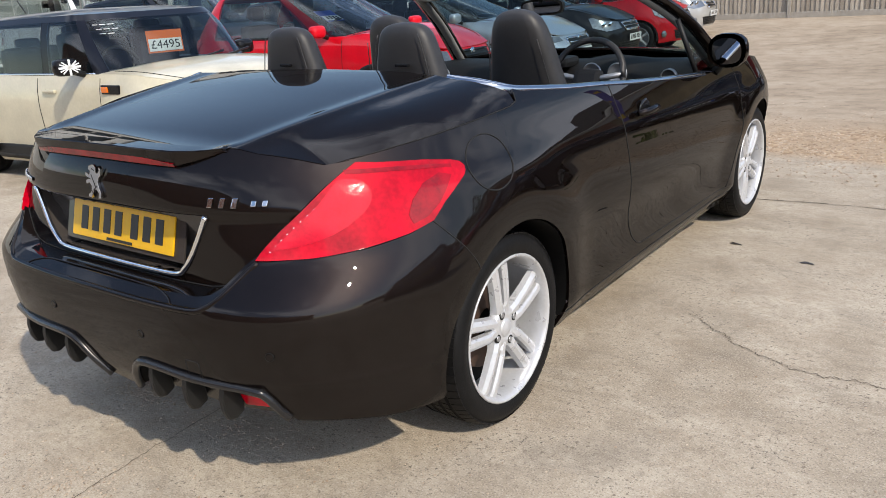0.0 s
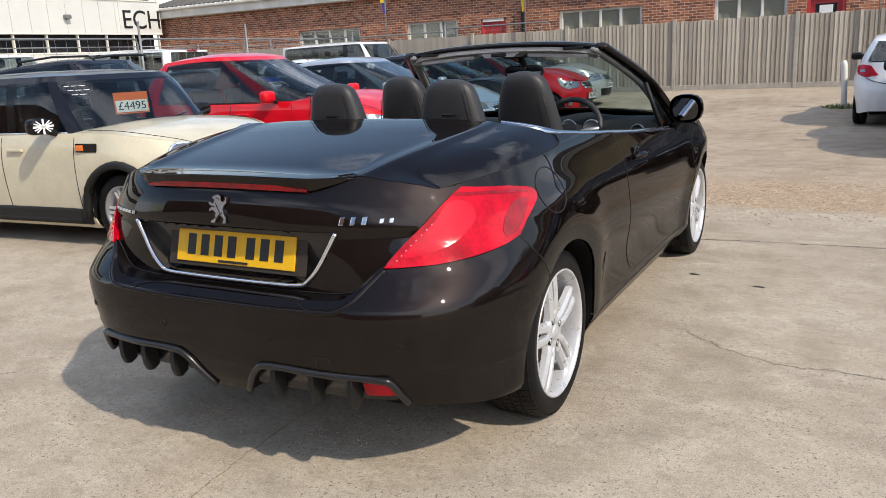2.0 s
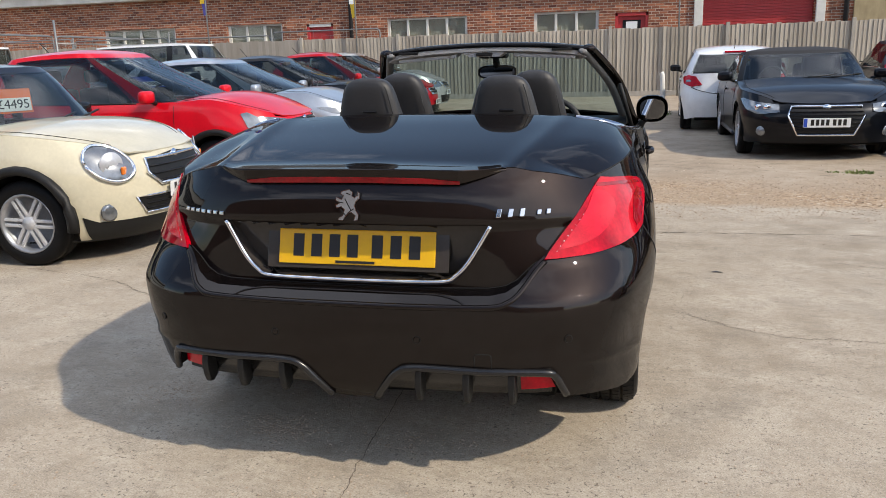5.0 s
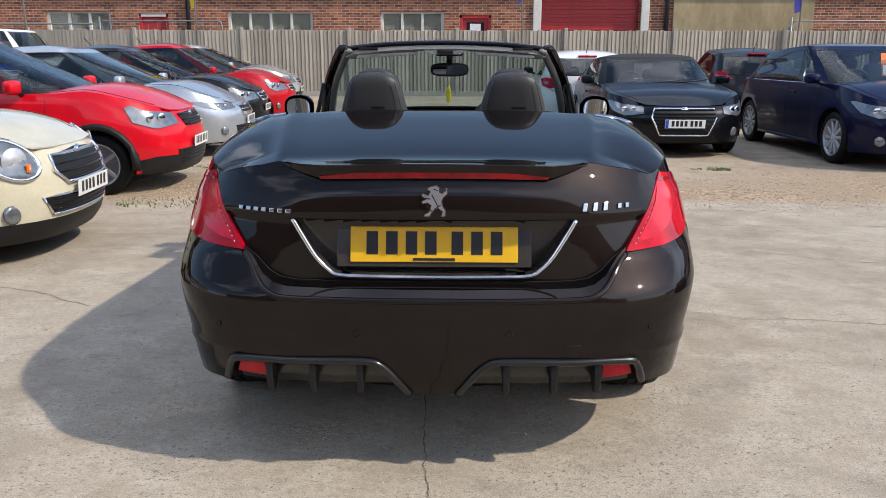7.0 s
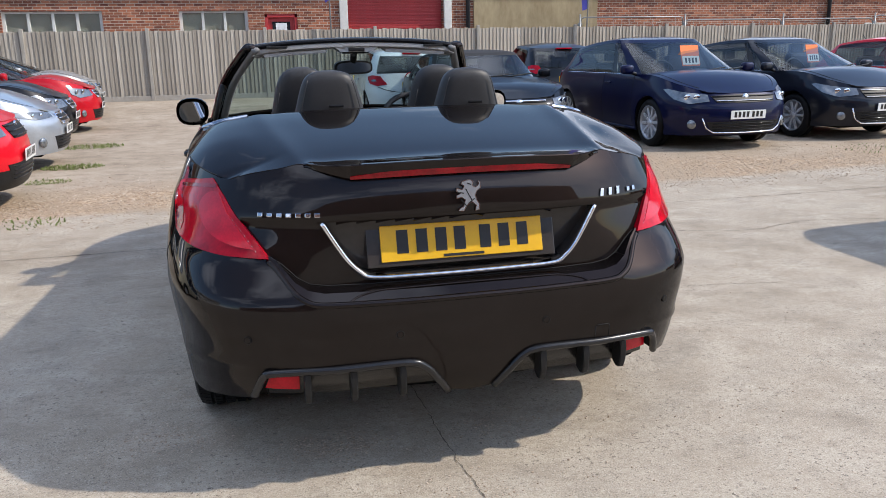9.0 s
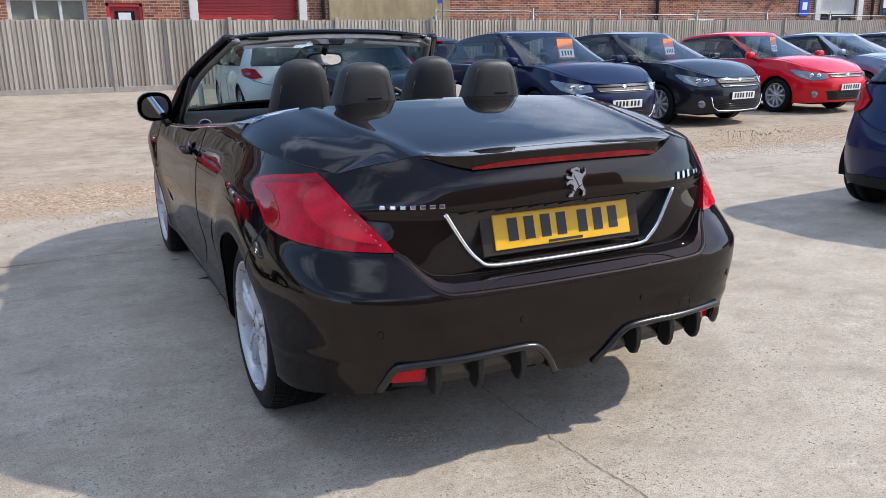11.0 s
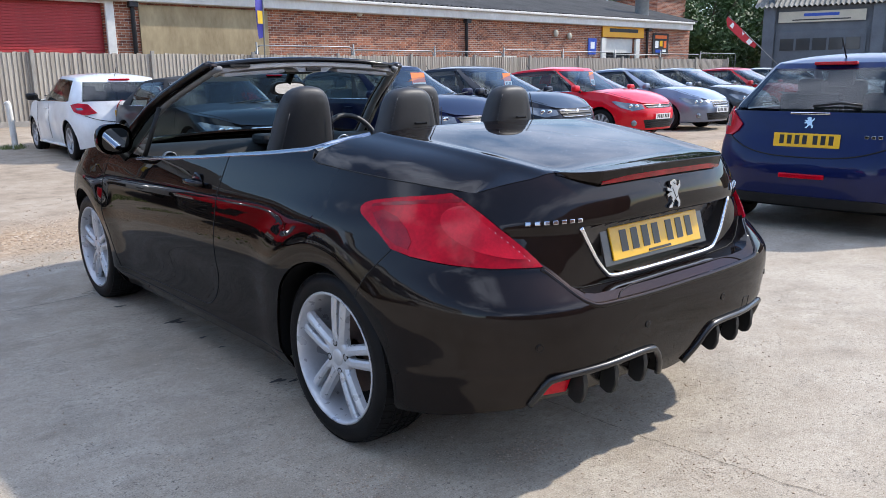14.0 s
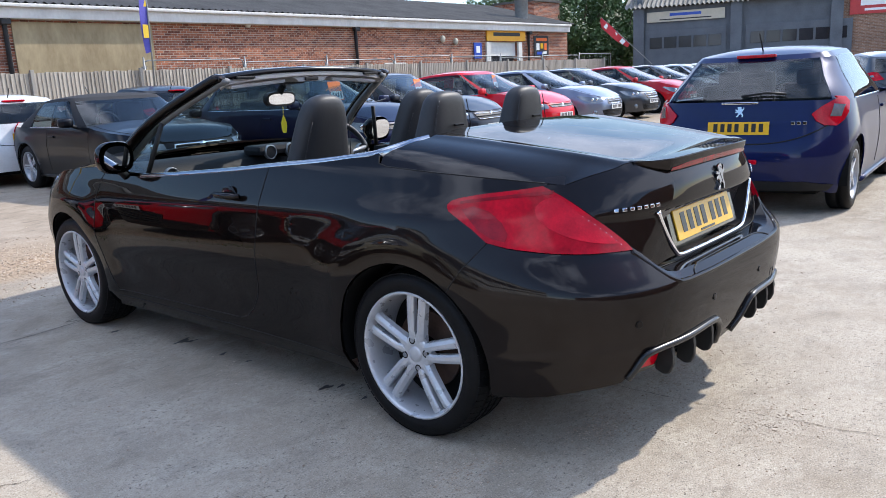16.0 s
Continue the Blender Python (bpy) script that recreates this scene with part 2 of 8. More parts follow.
def curve(*pairs):
    """A smooth function through (at, value) pairs, with no overshoot."""
    xs = np.array([p[0] for p in pairs], float)
    ys = np.array([p[1] for p in pairs], float)
    h, dl = np.diff(xs), np.diff(ys) / np.diff(xs)
    m = np.zeros(len(xs))
    m[0], m[-1] = dl[0], dl[-1]
    for i in range(1, len(xs) - 1):
        if dl[i - 1] * dl[i] > 0:
            w1, w2 = 2 * h[i] + h[i - 1], h[i] + 2 * h[i - 1]
            m[i] = (w1 + w2) / (w1 / dl[i - 1] + w2 / dl[i])

    def f(x):
        x = min(max(x, xs[0]), xs[-1])
        i = min(int(np.searchsorted(xs, x, side="right")) - 1, len(xs) - 2)
        t = (x - xs[i]) / h[i]
        return float(ys[i] * (1 + 2 * t) * (1 - t) ** 2 + m[i] * h[i] * t * (1 - t) ** 2 + ys[i + 1] * t * t * (3 - 2 * t) + m[i + 1] * h[i] * t * t * (t - 1))
    return f


class Shell:
    """A car's skin as plan outlines stacked over z: rounded tail, long sides, rounded nose. u runs 0 to 1 round the tail's corner, 1 to 2 along the side, 2 to 3 round the nose."""

    def __init__(self, half, tail, nose, n_tail, n_nose, y_tail, y_nose, swell=None):
        self.half, self.tail, self.nose, self.nt, self.nn = half, tail, nose, n_tail, n_nose
        self.y0, self.y1, self.swell = y_tail, y_nose, swell

    def __call__(self, u, z):
        w = self.half(z)
        if u <= 1:
            a, n = radians(-90 + 90 * max(u, 0)), self.nt(z)
            c, s = math.cos(a), math.sin(a)
            r = (abs(c) ** n + abs(s) ** n) ** (-1 / n)
            x, y = w * r * c, self.y0 + (self.y0 - self.tail(z)) * r * s
        elif u <= 2:
            x, y = w, self.y0 + (self.y1 - self.y0) * (u - 1)
        else:
            a, n = radians(90 * (min(u, 3) - 2)), self.nn(z)
            c, s = math.cos(a), math.sin(a)
            r = (abs(c) ** n + abs(s) ** n) ** (-1 / n)
            x, y = w * r * c, self.y1 + (self.nose(z) - self.y1) * r * s
        if self.swell:
            x += self.swell(y, z) * min(1, x / 0.5)
        return Vector((x, y, z))

    def uy(self, y, z):
        """u of the skin at that y."""
        if self.y0 <= y <= self.y1:
            return 1 + (y - self.y0) / (self.y1 - self.y0)
        if y < self.y0:
            n, f = self.nt(z), min(1.0, (self.y0 - y) / (self.y0 - self.tail(z)))
            return 1 - math.degrees(math.atan2(f, (1 - f ** n) ** (1 / n))) / 90
        n, f = self.nn(z), min(1.0, (y - self.y1) / (self.nose(z) - self.y1))
        return 2 + math.degrees(math.atan2(f, (1 - f ** n) ** (1 / n))) / 90

    def ux(self, x, z, front=False):
        """u of the skin at that x, at the tail or the nose."""
        n = self.nn(z) if front else self.nt(z)
        f = min(1.0, abs(x) / self.half(z))
        a = math.degrees(math.atan2((1 - f ** n) ** (1 / n), f)) / 90
        return 2 + a if front else 1 - a


def side(shell, pts):
    return [(shell.uy(y, z), z) for y, z in dense(pts)]


def rear(shell, pts, front=False):
    return [(shell.ux(x, z, front), z) for x, z in dense(pts)]


def dense(pts, step=0.03):
    out = []
    for i, p in enumerate(pts[:-1]):
        q = pts[i + 1]
        k = max(1, int(math.hypot(q[0] - p[0], q[1] - p[1]) / step))
        out += [(p[0] + (q[0] - p[0]) * j / k, p[1] + (q[1] - p[1]) * j / k) for j in range(k)]
    return out + [pts[-1]]


def arc(cy, cz, r, a0, a1, n=22):
    return [(cy + r * math.cos(radians(a0 + (a1 - a0) * i / n)), cz + r * math.sin(radians(a0 + (a1 - a0) * i / n))) for i in range(n + 1)]


def cut(poly, axis, v, above):
    out = []
    for i, p in enumerate(poly):
        q = poly[i - 1]
        pin, qin = (p[axis] >= v) == above or p[axis] == v, (q[axis] >= v) == above or q[axis] == v
        if pin != qin:
            t = (v - q[axis]) / (p[axis] - q[axis])
            c = [q[0] + (p[0] - q[0]) * t, q[1] + (p[1] - q[1]) * t]
            c[axis] = v
            out.append(tuple(c))
        if pin:
            out.append(p)
    return out


def patch(fmap, poly, ga, gb, off=0.0, flange=0.0, sides=(1,)):
    """The piece of a skin fmap(a, b) inside an outline, cut along the grid ga, gb, as vertices and faces; with an inward rim."""
    verts, faces, keys = [], [], {}
    norms = []

    def vert(a, b, sg):
        p = fmap(a, b)
        e = 1e-3
        n = (fmap(a + e, b) - fmap(a - e, b)).cross(fmap(a, b + e) - fmap(a, b - e))
        if n.length > 1e-12:
            n.normalize()
        p = p + n * off
        if sg < 0:
            p, n = Vector((-p.x, p.y, p.z)), Vector((-n.x, n.y, n.z))
        k = (round(p.x, 4), round(p.y, 4), round(p.z, 4))
        if k not in keys:
            keys[k] = len(verts)
            verts.append(tuple(p))
            norms.append(n)
        return keys[k]

    lo_a, hi_a = min(p[0] for p in poly), max(p[0] for p in poly)
    for sg in sides:
        memo = {}
        for i in range(len(ga) - 1):
            if ga[i + 1] <= lo_a or ga[i] >= hi_a:
                continue
            strip = cut(cut(poly, 0, ga[i], True), 0, ga[i + 1], False)
            if len(strip) < 3:
                continue
            lo_b, hi_b = min(p[1] for p in strip), max(p[1] for p in strip)
            for j in range(len(gb) - 1):
                if gb[j + 1] <= lo_b or gb[j] >= hi_b:
                    continue
                cell = cut(cut(strip, 1, gb[j], True), 1, gb[j + 1], False)
                ids = []
                for p in cell:
                    k = (round(p[0], 6), round(p[1], 6))
                    if k not in memo:
                        memo[k] = vert(p[0], p[1], sg)
                    if memo[k] not in ids:
                        ids.append(memo[k])
                if len(ids) > 2:
                    area = sum(cell[q - 1][0] * cell[q][1] - cell[q][0] * cell[q - 1][1] for q in range(len(cell)))
                    if abs(area) > 1e-9:
                        faces.append(tuple(ids if area * sg > 0 else ids[::-1]))
    if flange:
        count = {}
        for fc in faces:
            for q in range(len(fc)):
                e = (fc[q - 1], fc[q])
                count[tuple(sorted(e))] = count.get(tuple(sorted(e)), []) + [e]
        rim = {}

        def low(v, deep):
            if (v, deep) not in rim:
                rim[v, deep] = len(verts)
                verts.append(tuple(Vector(verts[v]) - norms[v] * (flange if deep else 0.0)))
                norms.append(norms[v])
            return rim[v, deep]
        for es in [e for e in count.values() if len(e) == 1]:
            a, b = es[0]
            faces.append((low(b, 0), low(a, 0), low(a, 1), low(b, 1)))
    return verts, faces


def rng(a, b, step):
    n = max(1, round((b - a) / step))
    return [a + (b - a) * i / n for i in range(n + 1)]


def strip_between(a, b):
    """A ruled strip between two lines with the same number of points."""
    n = len(a)
    return [tuple(p) for p in (*a, *b)], [(i, i + 1, n + i + 1, n + i) for i in range(n - 1)]


def joined_strips(*rows):
    """Ruled strips between lines with the same number of points."""
    n = len(rows[0])
    return [tuple(p) for row in rows for p in row], [(k * n + i, k * n + i + 1, (k + 1) * n + i + 1, (k + 1) * n + i) for k in range(len(rows) - 1) for i in range(n - 1)]


def plate(parent, material, m, w=0.52, h=0.111, blue=False, label=""):
    """A number plate whose characters are plain bars."""
    bm = bmesh.new()
    box(bm, 0, 0, 0, w, 0.006, h, 0.0025, m)
    pl = part("number_plate", bm, material, parent, label)
    for x in (-0.192, -0.131, -0.070, -0.010, 0.072, 0.133, 0.194):
        x = x * w / 0.52 * (0.92 if blue else 1) + (0.018 if blue else 0)
        part("character_bar", box(bmesh.new(), x, -0.0035, 0.004, 0.036, 0.002, 0.072, 0, m), M_INK, pl)
    if blue:
        part("blue_band", box(bmesh.new(), -w / 2 + 0.024, -0.0035, 0, 0.040, 0.002, h * 0.92, 0, m), M_BLUE, pl, "blue band")
    return pl
# ---------------------------------------------------------------- ground
def ground_height(x, y):
    """Level slab that climbs a little to the fence."""
    t = min(1.0, max(0.0, (y - 12.0) / 7.0))
    return 0.20 * t * t * (3 - 2 * t)


def ground_material():
    """Worn pale concrete, breaking up into stony earth beyond the slab's edge."""
    m = bpy.data.materials.new("yard_ground")
    m.use_nodes = True
    nd, ln = m.node_tree.nodes, m.node_tree.links
    b = nd["Principled BSDF"]
    tc = nd.new("ShaderNodeTexCoord")

    def noise_at(scale, detail=4.0, rough=0.55, dist=0.0):
        n = nd.new("ShaderNodeTexNoise")
        n.inputs["Scale"].default_value, n.inputs["Detail"].default_value = scale, detail
        n.inputs["Roughness"].default_value, n.inputs["Distortion"].default_value = rough, dist
        ln.new(tc.outputs["Object"], n.inputs["Vector"])
        return n.outputs["Fac"]

    def math_of(op, a, c, d=None):
        n = nd.new("ShaderNodeMath")
        n.operation = op
        for k, v in enumerate((a, c, d)):
            if v is None:
                continue
            if isinstance(v, (int, float)):
                n.inputs[k].default_value = v
            else:
                ln.new(v, n.inputs[k])
        return n.outputs[0]

    def ramp(fac, stops):
        n = nd.new("ShaderNodeValToRGB")
        el = n.color_ramp.elements
        el[0].position, el[0].color = stops[0][0], (*stops[0][1], 1)
        el[1].position, el[1].color = stops[-1][0], (*stops[-1][1], 1)
        for p, c in stops[1:-1]:
            e = el.new(p)
            e.color = (*c, 1)
        ln.new(fac, n.inputs["Fac"])
        return n.outputs["Color"]

    def mix(fac, a, c, blend="MIX"):
        n = nd.new("ShaderNodeMix")
        n.data_type, n.blend_type = "RGBA", blend
        for key, v in (("Factor", fac), ("A", a), ("B", c)):
            if isinstance(v, (int, float)):
                n.inputs[key].default_value = v
            elif isinstance(v, tuple):
                n.inputs[key].default_value = (*v, 1)
            else:
                ln.new(v, n.inputs[key])
        return n.outputs["Result"]

    big, mid, fine, speck = noise_at(0.55, 6, 0.6), noise_at(3.2, 6, 0.65), noise_at(38, 4, 0.7), noise_at(160, 2, 0.6)
    stain = noise_at(1.3, 5, 0.7, 0.6)
    conc = ramp(math_of("MULTIPLY_ADD", mid, 0.5, math_of("MULTIPLY", big, 0.5)), [(0.36, (0.272, 0.222, 0.162)), (0.5, (0.402, 0.342, 0.265)), (0.64, (0.480, 0.422, 0.338))])
    # scuffed streaks, worn patches and scattered pits
    smap = nd.new("ShaderNodeMapping")
    smap.inputs["Scale"].default_value = (0.8, 1.25, 1.0)
    ln.new(tc.outputs["Object"], smap.inputs["Vector"])

    def streak_at(scale, detail, rough):
        n = nd.new("ShaderNodeTexNoise")
        n.inputs["Scale"].default_value, n.inputs["Detail"].default_value, n.inputs["Roughness"].default_value = scale, detail, rough
        ln.new(smap.outputs["Vector"], n.inputs["Vector"])
        return n.outputs["Fac"]
    conc = mix(math_of("MULTIPLY", ramp(streak_at(3.4, 9, 0.72), [(0.50, (0, 0, 0)), (0.62, (1, 1, 1))]), 0.36), conc, (0.225, 0.195, 0.155))
    conc = mix(math_of("MULTIPLY", ramp(streak_at(2.1, 9, 0.75), [(0.36, (1, 1, 1)), (0.47, (0, 0, 0))]), 0.55), conc, (0.545, 0.485, 0.395))
    conc = mix(math_of("MULTIPLY", ramp(streak_at(11.0, 6, 0.7), [(0.55, (0, 0, 0)), (0.66, (1, 1, 1))]), 0.34), conc, (0.175, 0.150, 0.115))
    pits = noise_at(60, 3, 0.6)
    conc = mix(math_of("MULTIPLY", math_of("MULTIPLY", ramp(pits, [(0.585, (0, 0, 0)), (0.64, (1, 1, 1))]), ramp(mid, [(0.40, (0, 0, 0)), (0.60, (1, 1, 1))])), 0.80), conc, (0.085, 0.070, 0.055))
    conc = mix(math_of("MULTIPLY", ramp(fine, [(0.42, (0, 0, 0)), (0.60, (1, 1, 1))]), 0.28), conc, (0.215, 0.175, 0.130))
    conc = mix(math_of("MULTIPLY", ramp(speck, [(0.56, (0, 0, 0)), (0.64, (1, 1, 1))]), 0.38), conc, (0.58, 0.53, 0.46))
    conc = mix(math_of("MULTIPLY", ramp(speck, [(0.36, (1, 1, 1)), (0.42, (0, 0, 0))]), 0.45), conc, (0.10, 0.085, 0.07))
    conc = mix(math_of("MULTIPLY", ramp(stain, [(0.58, (0, 0, 0)), (0.74, (1, 1, 1))]), 0.45), conc, (0.185, 0.160, 0.130))
    vor = nd.new("ShaderNodeTexVoronoi")
    vor.inputs["Scale"].default_value = 34.0
    ln.new(tc.outputs["Object"], vor.inputs["Vector"])
    earth = ramp(vor.outputs["Color"], [(0.1, (0.20, 0.125, 0.070)), (0.45, (0.36, 0.255, 0.160)), (0.75, (0.47, 0.355, 0.24)), (0.95, (0.56, 0.48, 0.38))])
    earth = mix(ramp(noise_at(0.9, 5, 0.6), [(0.42, (0, 0, 0)), (0.60, (1, 1, 1))]), earth, (0.350, 0.265, 0.180))
    earth = mix(math_of("MULTIPLY", ramp(mid, [(0.4, (0, 0, 0)), (0.7, (1, 1, 1))]), 0.35), earth, (0.24, 0.185, 0.125))
    # where the slab ends: a ragged line across the yard
    sep = nd.new("ShaderNodeSeparateXYZ")
    ln.new(tc.outputs["Object"], sep.inputs[0])
    edge = math_of("ADD", 3.55, math_of("MULTIPLY", noise_at(0.33, 3, 0.5), 0.9))
    edge = math_of("MULTIPLY_ADD", noise_at(4.0, 4, 0.6), 0.35, edge)
    off_edge = math_of("SUBTRACT", sep.outputs["Y"], edge)
    stony = nd.new("ShaderNodeMapRange")
    stony.inputs["From Min"].default_value, stony.inputs["From Max"].default_value = -0.08, 0.14
    ln.new(off_edge, stony.inputs["Value"])
    # trodden, smoother ground further in
    trod = nd.new("ShaderNodeMapRange")
    trod.inputs["From Min"].default_value, trod.inputs["From Max"].default_value = 5.0, 6.1
    ln.new(math_of("MULTIPLY_ADD", noise_at(0.6, 4), 2.2, math_of("SUBTRACT", sep.outputs["Y"], 1.1)), trod.inputs["Value"])
    trodden = ramp(math_of("MULTIPLY_ADD", mid, 0.5, math_of("MULTIPLY", big, 0.5)), [(0.36, (0.250, 0.197, 0.142)), (0.52, (0.365, 0.297, 0.222)), (0.66, (0.44, 0.372, 0.29))])
    trodden = mix(math_of("MULTIPLY", ramp(fine, [(0.42, (0, 0, 0)), (0.7, (1, 1, 1))]), 0.35), trodden, (0.21, 0.16, 0.11))
    trodden = mix(math_of("MULTIPLY", ramp(streak_at(5.0, 8, 0.75), [(0.54, (0, 0, 0)), (0.63, (1, 1, 1))]), 0.55), trodden, (0.150, 0.118, 0.080))
    earth = mix(trod.outputs["Result"], earth, trodden)
    col = mix(stony.outputs["Result"], conc, earth)
    ln.new(col, b.inputs["Base Color"])
    b.inputs["Roughness"].default_value = 0.88
    b.inputs["Specular IOR Level"].default_value = 0.25
    hgt = math_of("ADD", math_of("MULTIPLY", fine, 0.5), math_of("MULTIPLY", speck, 0.35))
    peb = math_of("MULTIPLY", math_of("SUBTRACT", 1.0, vor.outputs["Distance"]), math_of("MULTIPLY", stony.outputs["Result"], math_of("SUBTRACT", 1.0, trod.outputs["Result"])))
    hgt = math_of("MULTIPLY_ADD", peb, 1.6, hgt)
    bp = nd.new("ShaderNodeBump")
    bp.inputs["Strength"].default_value, bp.inputs["Distance"].default_value = 0.7, 0.010
    ln.new(hgt, bp.inputs["Height"])
    ln.new(bp.outputs["Normal"], b.inputs["Normal"])
    return m


gx = [-1500, -400, -120, -60] + rng(-32, 60, 2.0) + [100, 200, 500, 1500]
gy = [-1500, -400, -100, -40] + rng(-16, 36, 1.0) + [60, 120, 300, 700, 1500]
gverts = [(x, y, ground_height(x, y)) for y in gy for x in gx]
nx = len(gx)
gfaces = [(j * nx + i, j * nx + i + 1, (j + 1) * nx + i + 1, (j + 1) * nx + i) for j in range(len(gy) - 1) for i in range(nx - 1)]
ground = part("ground", mesh_of("ground", gverts, gfaces), ground_material())
tagged(ground, "worn pale concrete yard breaking up into stony brown earth", "ground", kind="structure")
M_CRACK = mat("joint_dirt", (0.115, 0.090, 0.066), 0.95, vary=0.4, scale=6)


def crack(points, width, name="slab_crack", jag=0.012, seed=1):
    """A ragged dirt-filled line lying in the slab."""
    r = random.Random(seed)
    pts = smooth_line([(x, y, 0) for x, y in points], 44)
    v, drift = [], 0.0
    for i, p in enumerate(pts):
        d = (pts[min(i + 1, len(pts) - 1)] - pts[max(i - 1, 0)]).normalized()
        nrm = Vector((-d.y, d.x, 0))
        drift = drift * 0.86 + r.uniform(-jag, jag) * 0.7
        c = p + nrm * drift
        w = width * r.uniform(0.25, 1.0) * (2.0 if r.random() < 0.06 else 1.0)
        v += [tuple(c + nrm * w + Vector((0, 0, 0.0025))), tuple(c - nrm * w + Vector((0, 0, 0.0025)))]
    f = [(2 * i, 2 * i + 1, 2 * i + 3, 2 * i + 2) for i in range(len(pts) - 1)]
    ob = part(name, mesh_of(name, v, f, False), M_CRACK)
    return tagged(ob, "dark dirt-filled crack in the concrete slab", "crack", kind="structure")


crack([(-0.06, 3.0), (-0.05, 1.0), (-0.05, -0.4), (-0.02, -0.9), (0.04, -1.4), (0.03, -1.9), (0.05, -2.6)], 0.0022, "slab_joint", 0.006, 2)
crack([(-6.0, 2.55), (-1.34, 2.66), (-0.87, 2.78), (0.2, 2.92), (0.97, 2.98), (1.9, 3.03), (3.4, 3.05), (6.0, 3.1)], 0.0055, "slab_joint", 0.008, 3)
crack([(1.08, 1.07), (1.22, 0.96), (1.38, 0.835), (1.62, 0.745), (1.85, 0.77), (2.3, 0.70)], 0.0028, seed=4)
crack([(2.1, 2.2), (2.9, 1.9), (3.6, 2.05), (4.4, 1.8)], 0.0035, seed=5)
crack([(-3.2, 1.35), (-2.5, 1.2), (-1.9, 0.9)], 0.003, seed=6)
crack([(-1.6, -0.6), (-1.9, -0.9), (-2.4, -1.0)], 0.003, seed=7)
M_OIL = mat("oil_stain", (0.035, 0.030, 0.026), 0.55, vary=0.3)
for k, (x, y, s) in enumerate(((-0.74, 1.80, 0.045), (-0.72, 1.76, 0.03), (-0.74, 1.43, 0.022), (-0.735, 1.227, 0.016), (-0.75, 0.645, 0.035), (-0.70, 0.60, 0.022), (-0.737, 0.417, 0.018), (-0.86, 2.30, 0.03), (0.97, 2.05, 0.03), (1.35, 1.9, 0.03))):
    r = random.Random(k)
    a0 = r.uniform(-0.4, 0.4)
    v = []
    for i in range(22):
        a = 2 * math.pi * i / 22
        d = s * 0.62 * (1 + 0.28 * math.sin(3 * a + k) + 0.16 * math.sin(5 * a + 2 * k) + r.uniform(-0.1, 0.1))
        p, q = d * math.cos(a) * 1.7, d * math.sin(a) * 0.75
        v.append((x + p * math.cos(a0) - q * math.sin(a0), y + p * math.sin(a0) + q * math.cos(a0), 0.003))
    tagged(part("oil_drip", mesh_of("oil_drip", v, [tuple(range(22))], False), M_OIL), "dark oil drip on the concrete", "stain", "oil drips", "structure")

# loose stones along the broken edge of the slab
M_STONE = mat("yard_pebbles", (0.21, 0.14, 0.085), 0.85, vary=0.2, scale=30, color2=(0.60, 0.50, 0.39), island=1.0)


def pebbles(name, count, place, smin, smax, seed, label):
    r = random.Random(seed)
    ico = bmesh.new()
    bmesh.ops.create_icosphere(ico, subdivisions=1, radius=1)
    base = [v.co.copy() for v in ico.verts]
    tri = [tuple(v.index for v in f.verts) for f in ico.faces]
    ico.free()
    v, f = [], []
    for _ in range(count):
        x, y = place(r)
        s = smin + (smax - smin) * r.random() ** 3
        k = len(v)
        a, sx, sy, sz = r.uniform(0, 6.3), s * r.uniform(0.7, 1.4), s * r.uniform(0.7, 1.2), s * r.uniform(0.4, 0.8)
        z = ground_height(x, y) + sz * 0.3
        ca, sa = math.cos(a), math.sin(a)
        for c in base:
            px, py = c.x * sx, c.y * sy
            v.append((x + px * ca - py * sa, y + px * sa + py * ca, z + c.z * sz))
        f += [tuple(i + k for i in t) for t in tri]
    ob = part(name, mesh_of(name, v, f, False), M_STONE)
    return tagged(ob, label, "gravel", kind="stuff")


pebbles("gravel", 24000, lambda r: (r.uniform(-3.6, 9.5), 3.95 + abs(r.gauss(0.0, 1.05)) + 0.5 * math.sin(r.random() * 6)), 0.003, 0.011, 11, "loose brown gravel and pebbles")
DRIFTS = ((-0.43, -0.54, 0.07, 0.05), (-0.40, -0.55, 0.14, 0.05), (-0.06, -1.02, 0.10, 0.08), (0.20, -0.55, 0.16, 0.06), (-0.98, -0.33, 0.10, 0.06), (-0.9, 1.1, 0.3, 0.9), (1.6, 3.4, 1.2, 0.3))


def grit_spot(r):
    if r.random() < 0.86:
        return r.uniform(-4.0, 5.0), r.uniform(-2.6, 3.9)
    x, y, sx, sy = DRIFTS[r.randrange(len(DRIFTS))]
    return r.gauss(x, sx), r.gauss(y, sy)


pebbles("grit", 24000, grit_spot, 0.0012, 0.0048, 12, "scattered grit on the concrete")

M_GRASS = mat("weed_green", (0.085, 0.125, 0.025), 0.7, vary=0.3, scale=20, color2=(0.24, 0.27, 0.09), island=0.8)


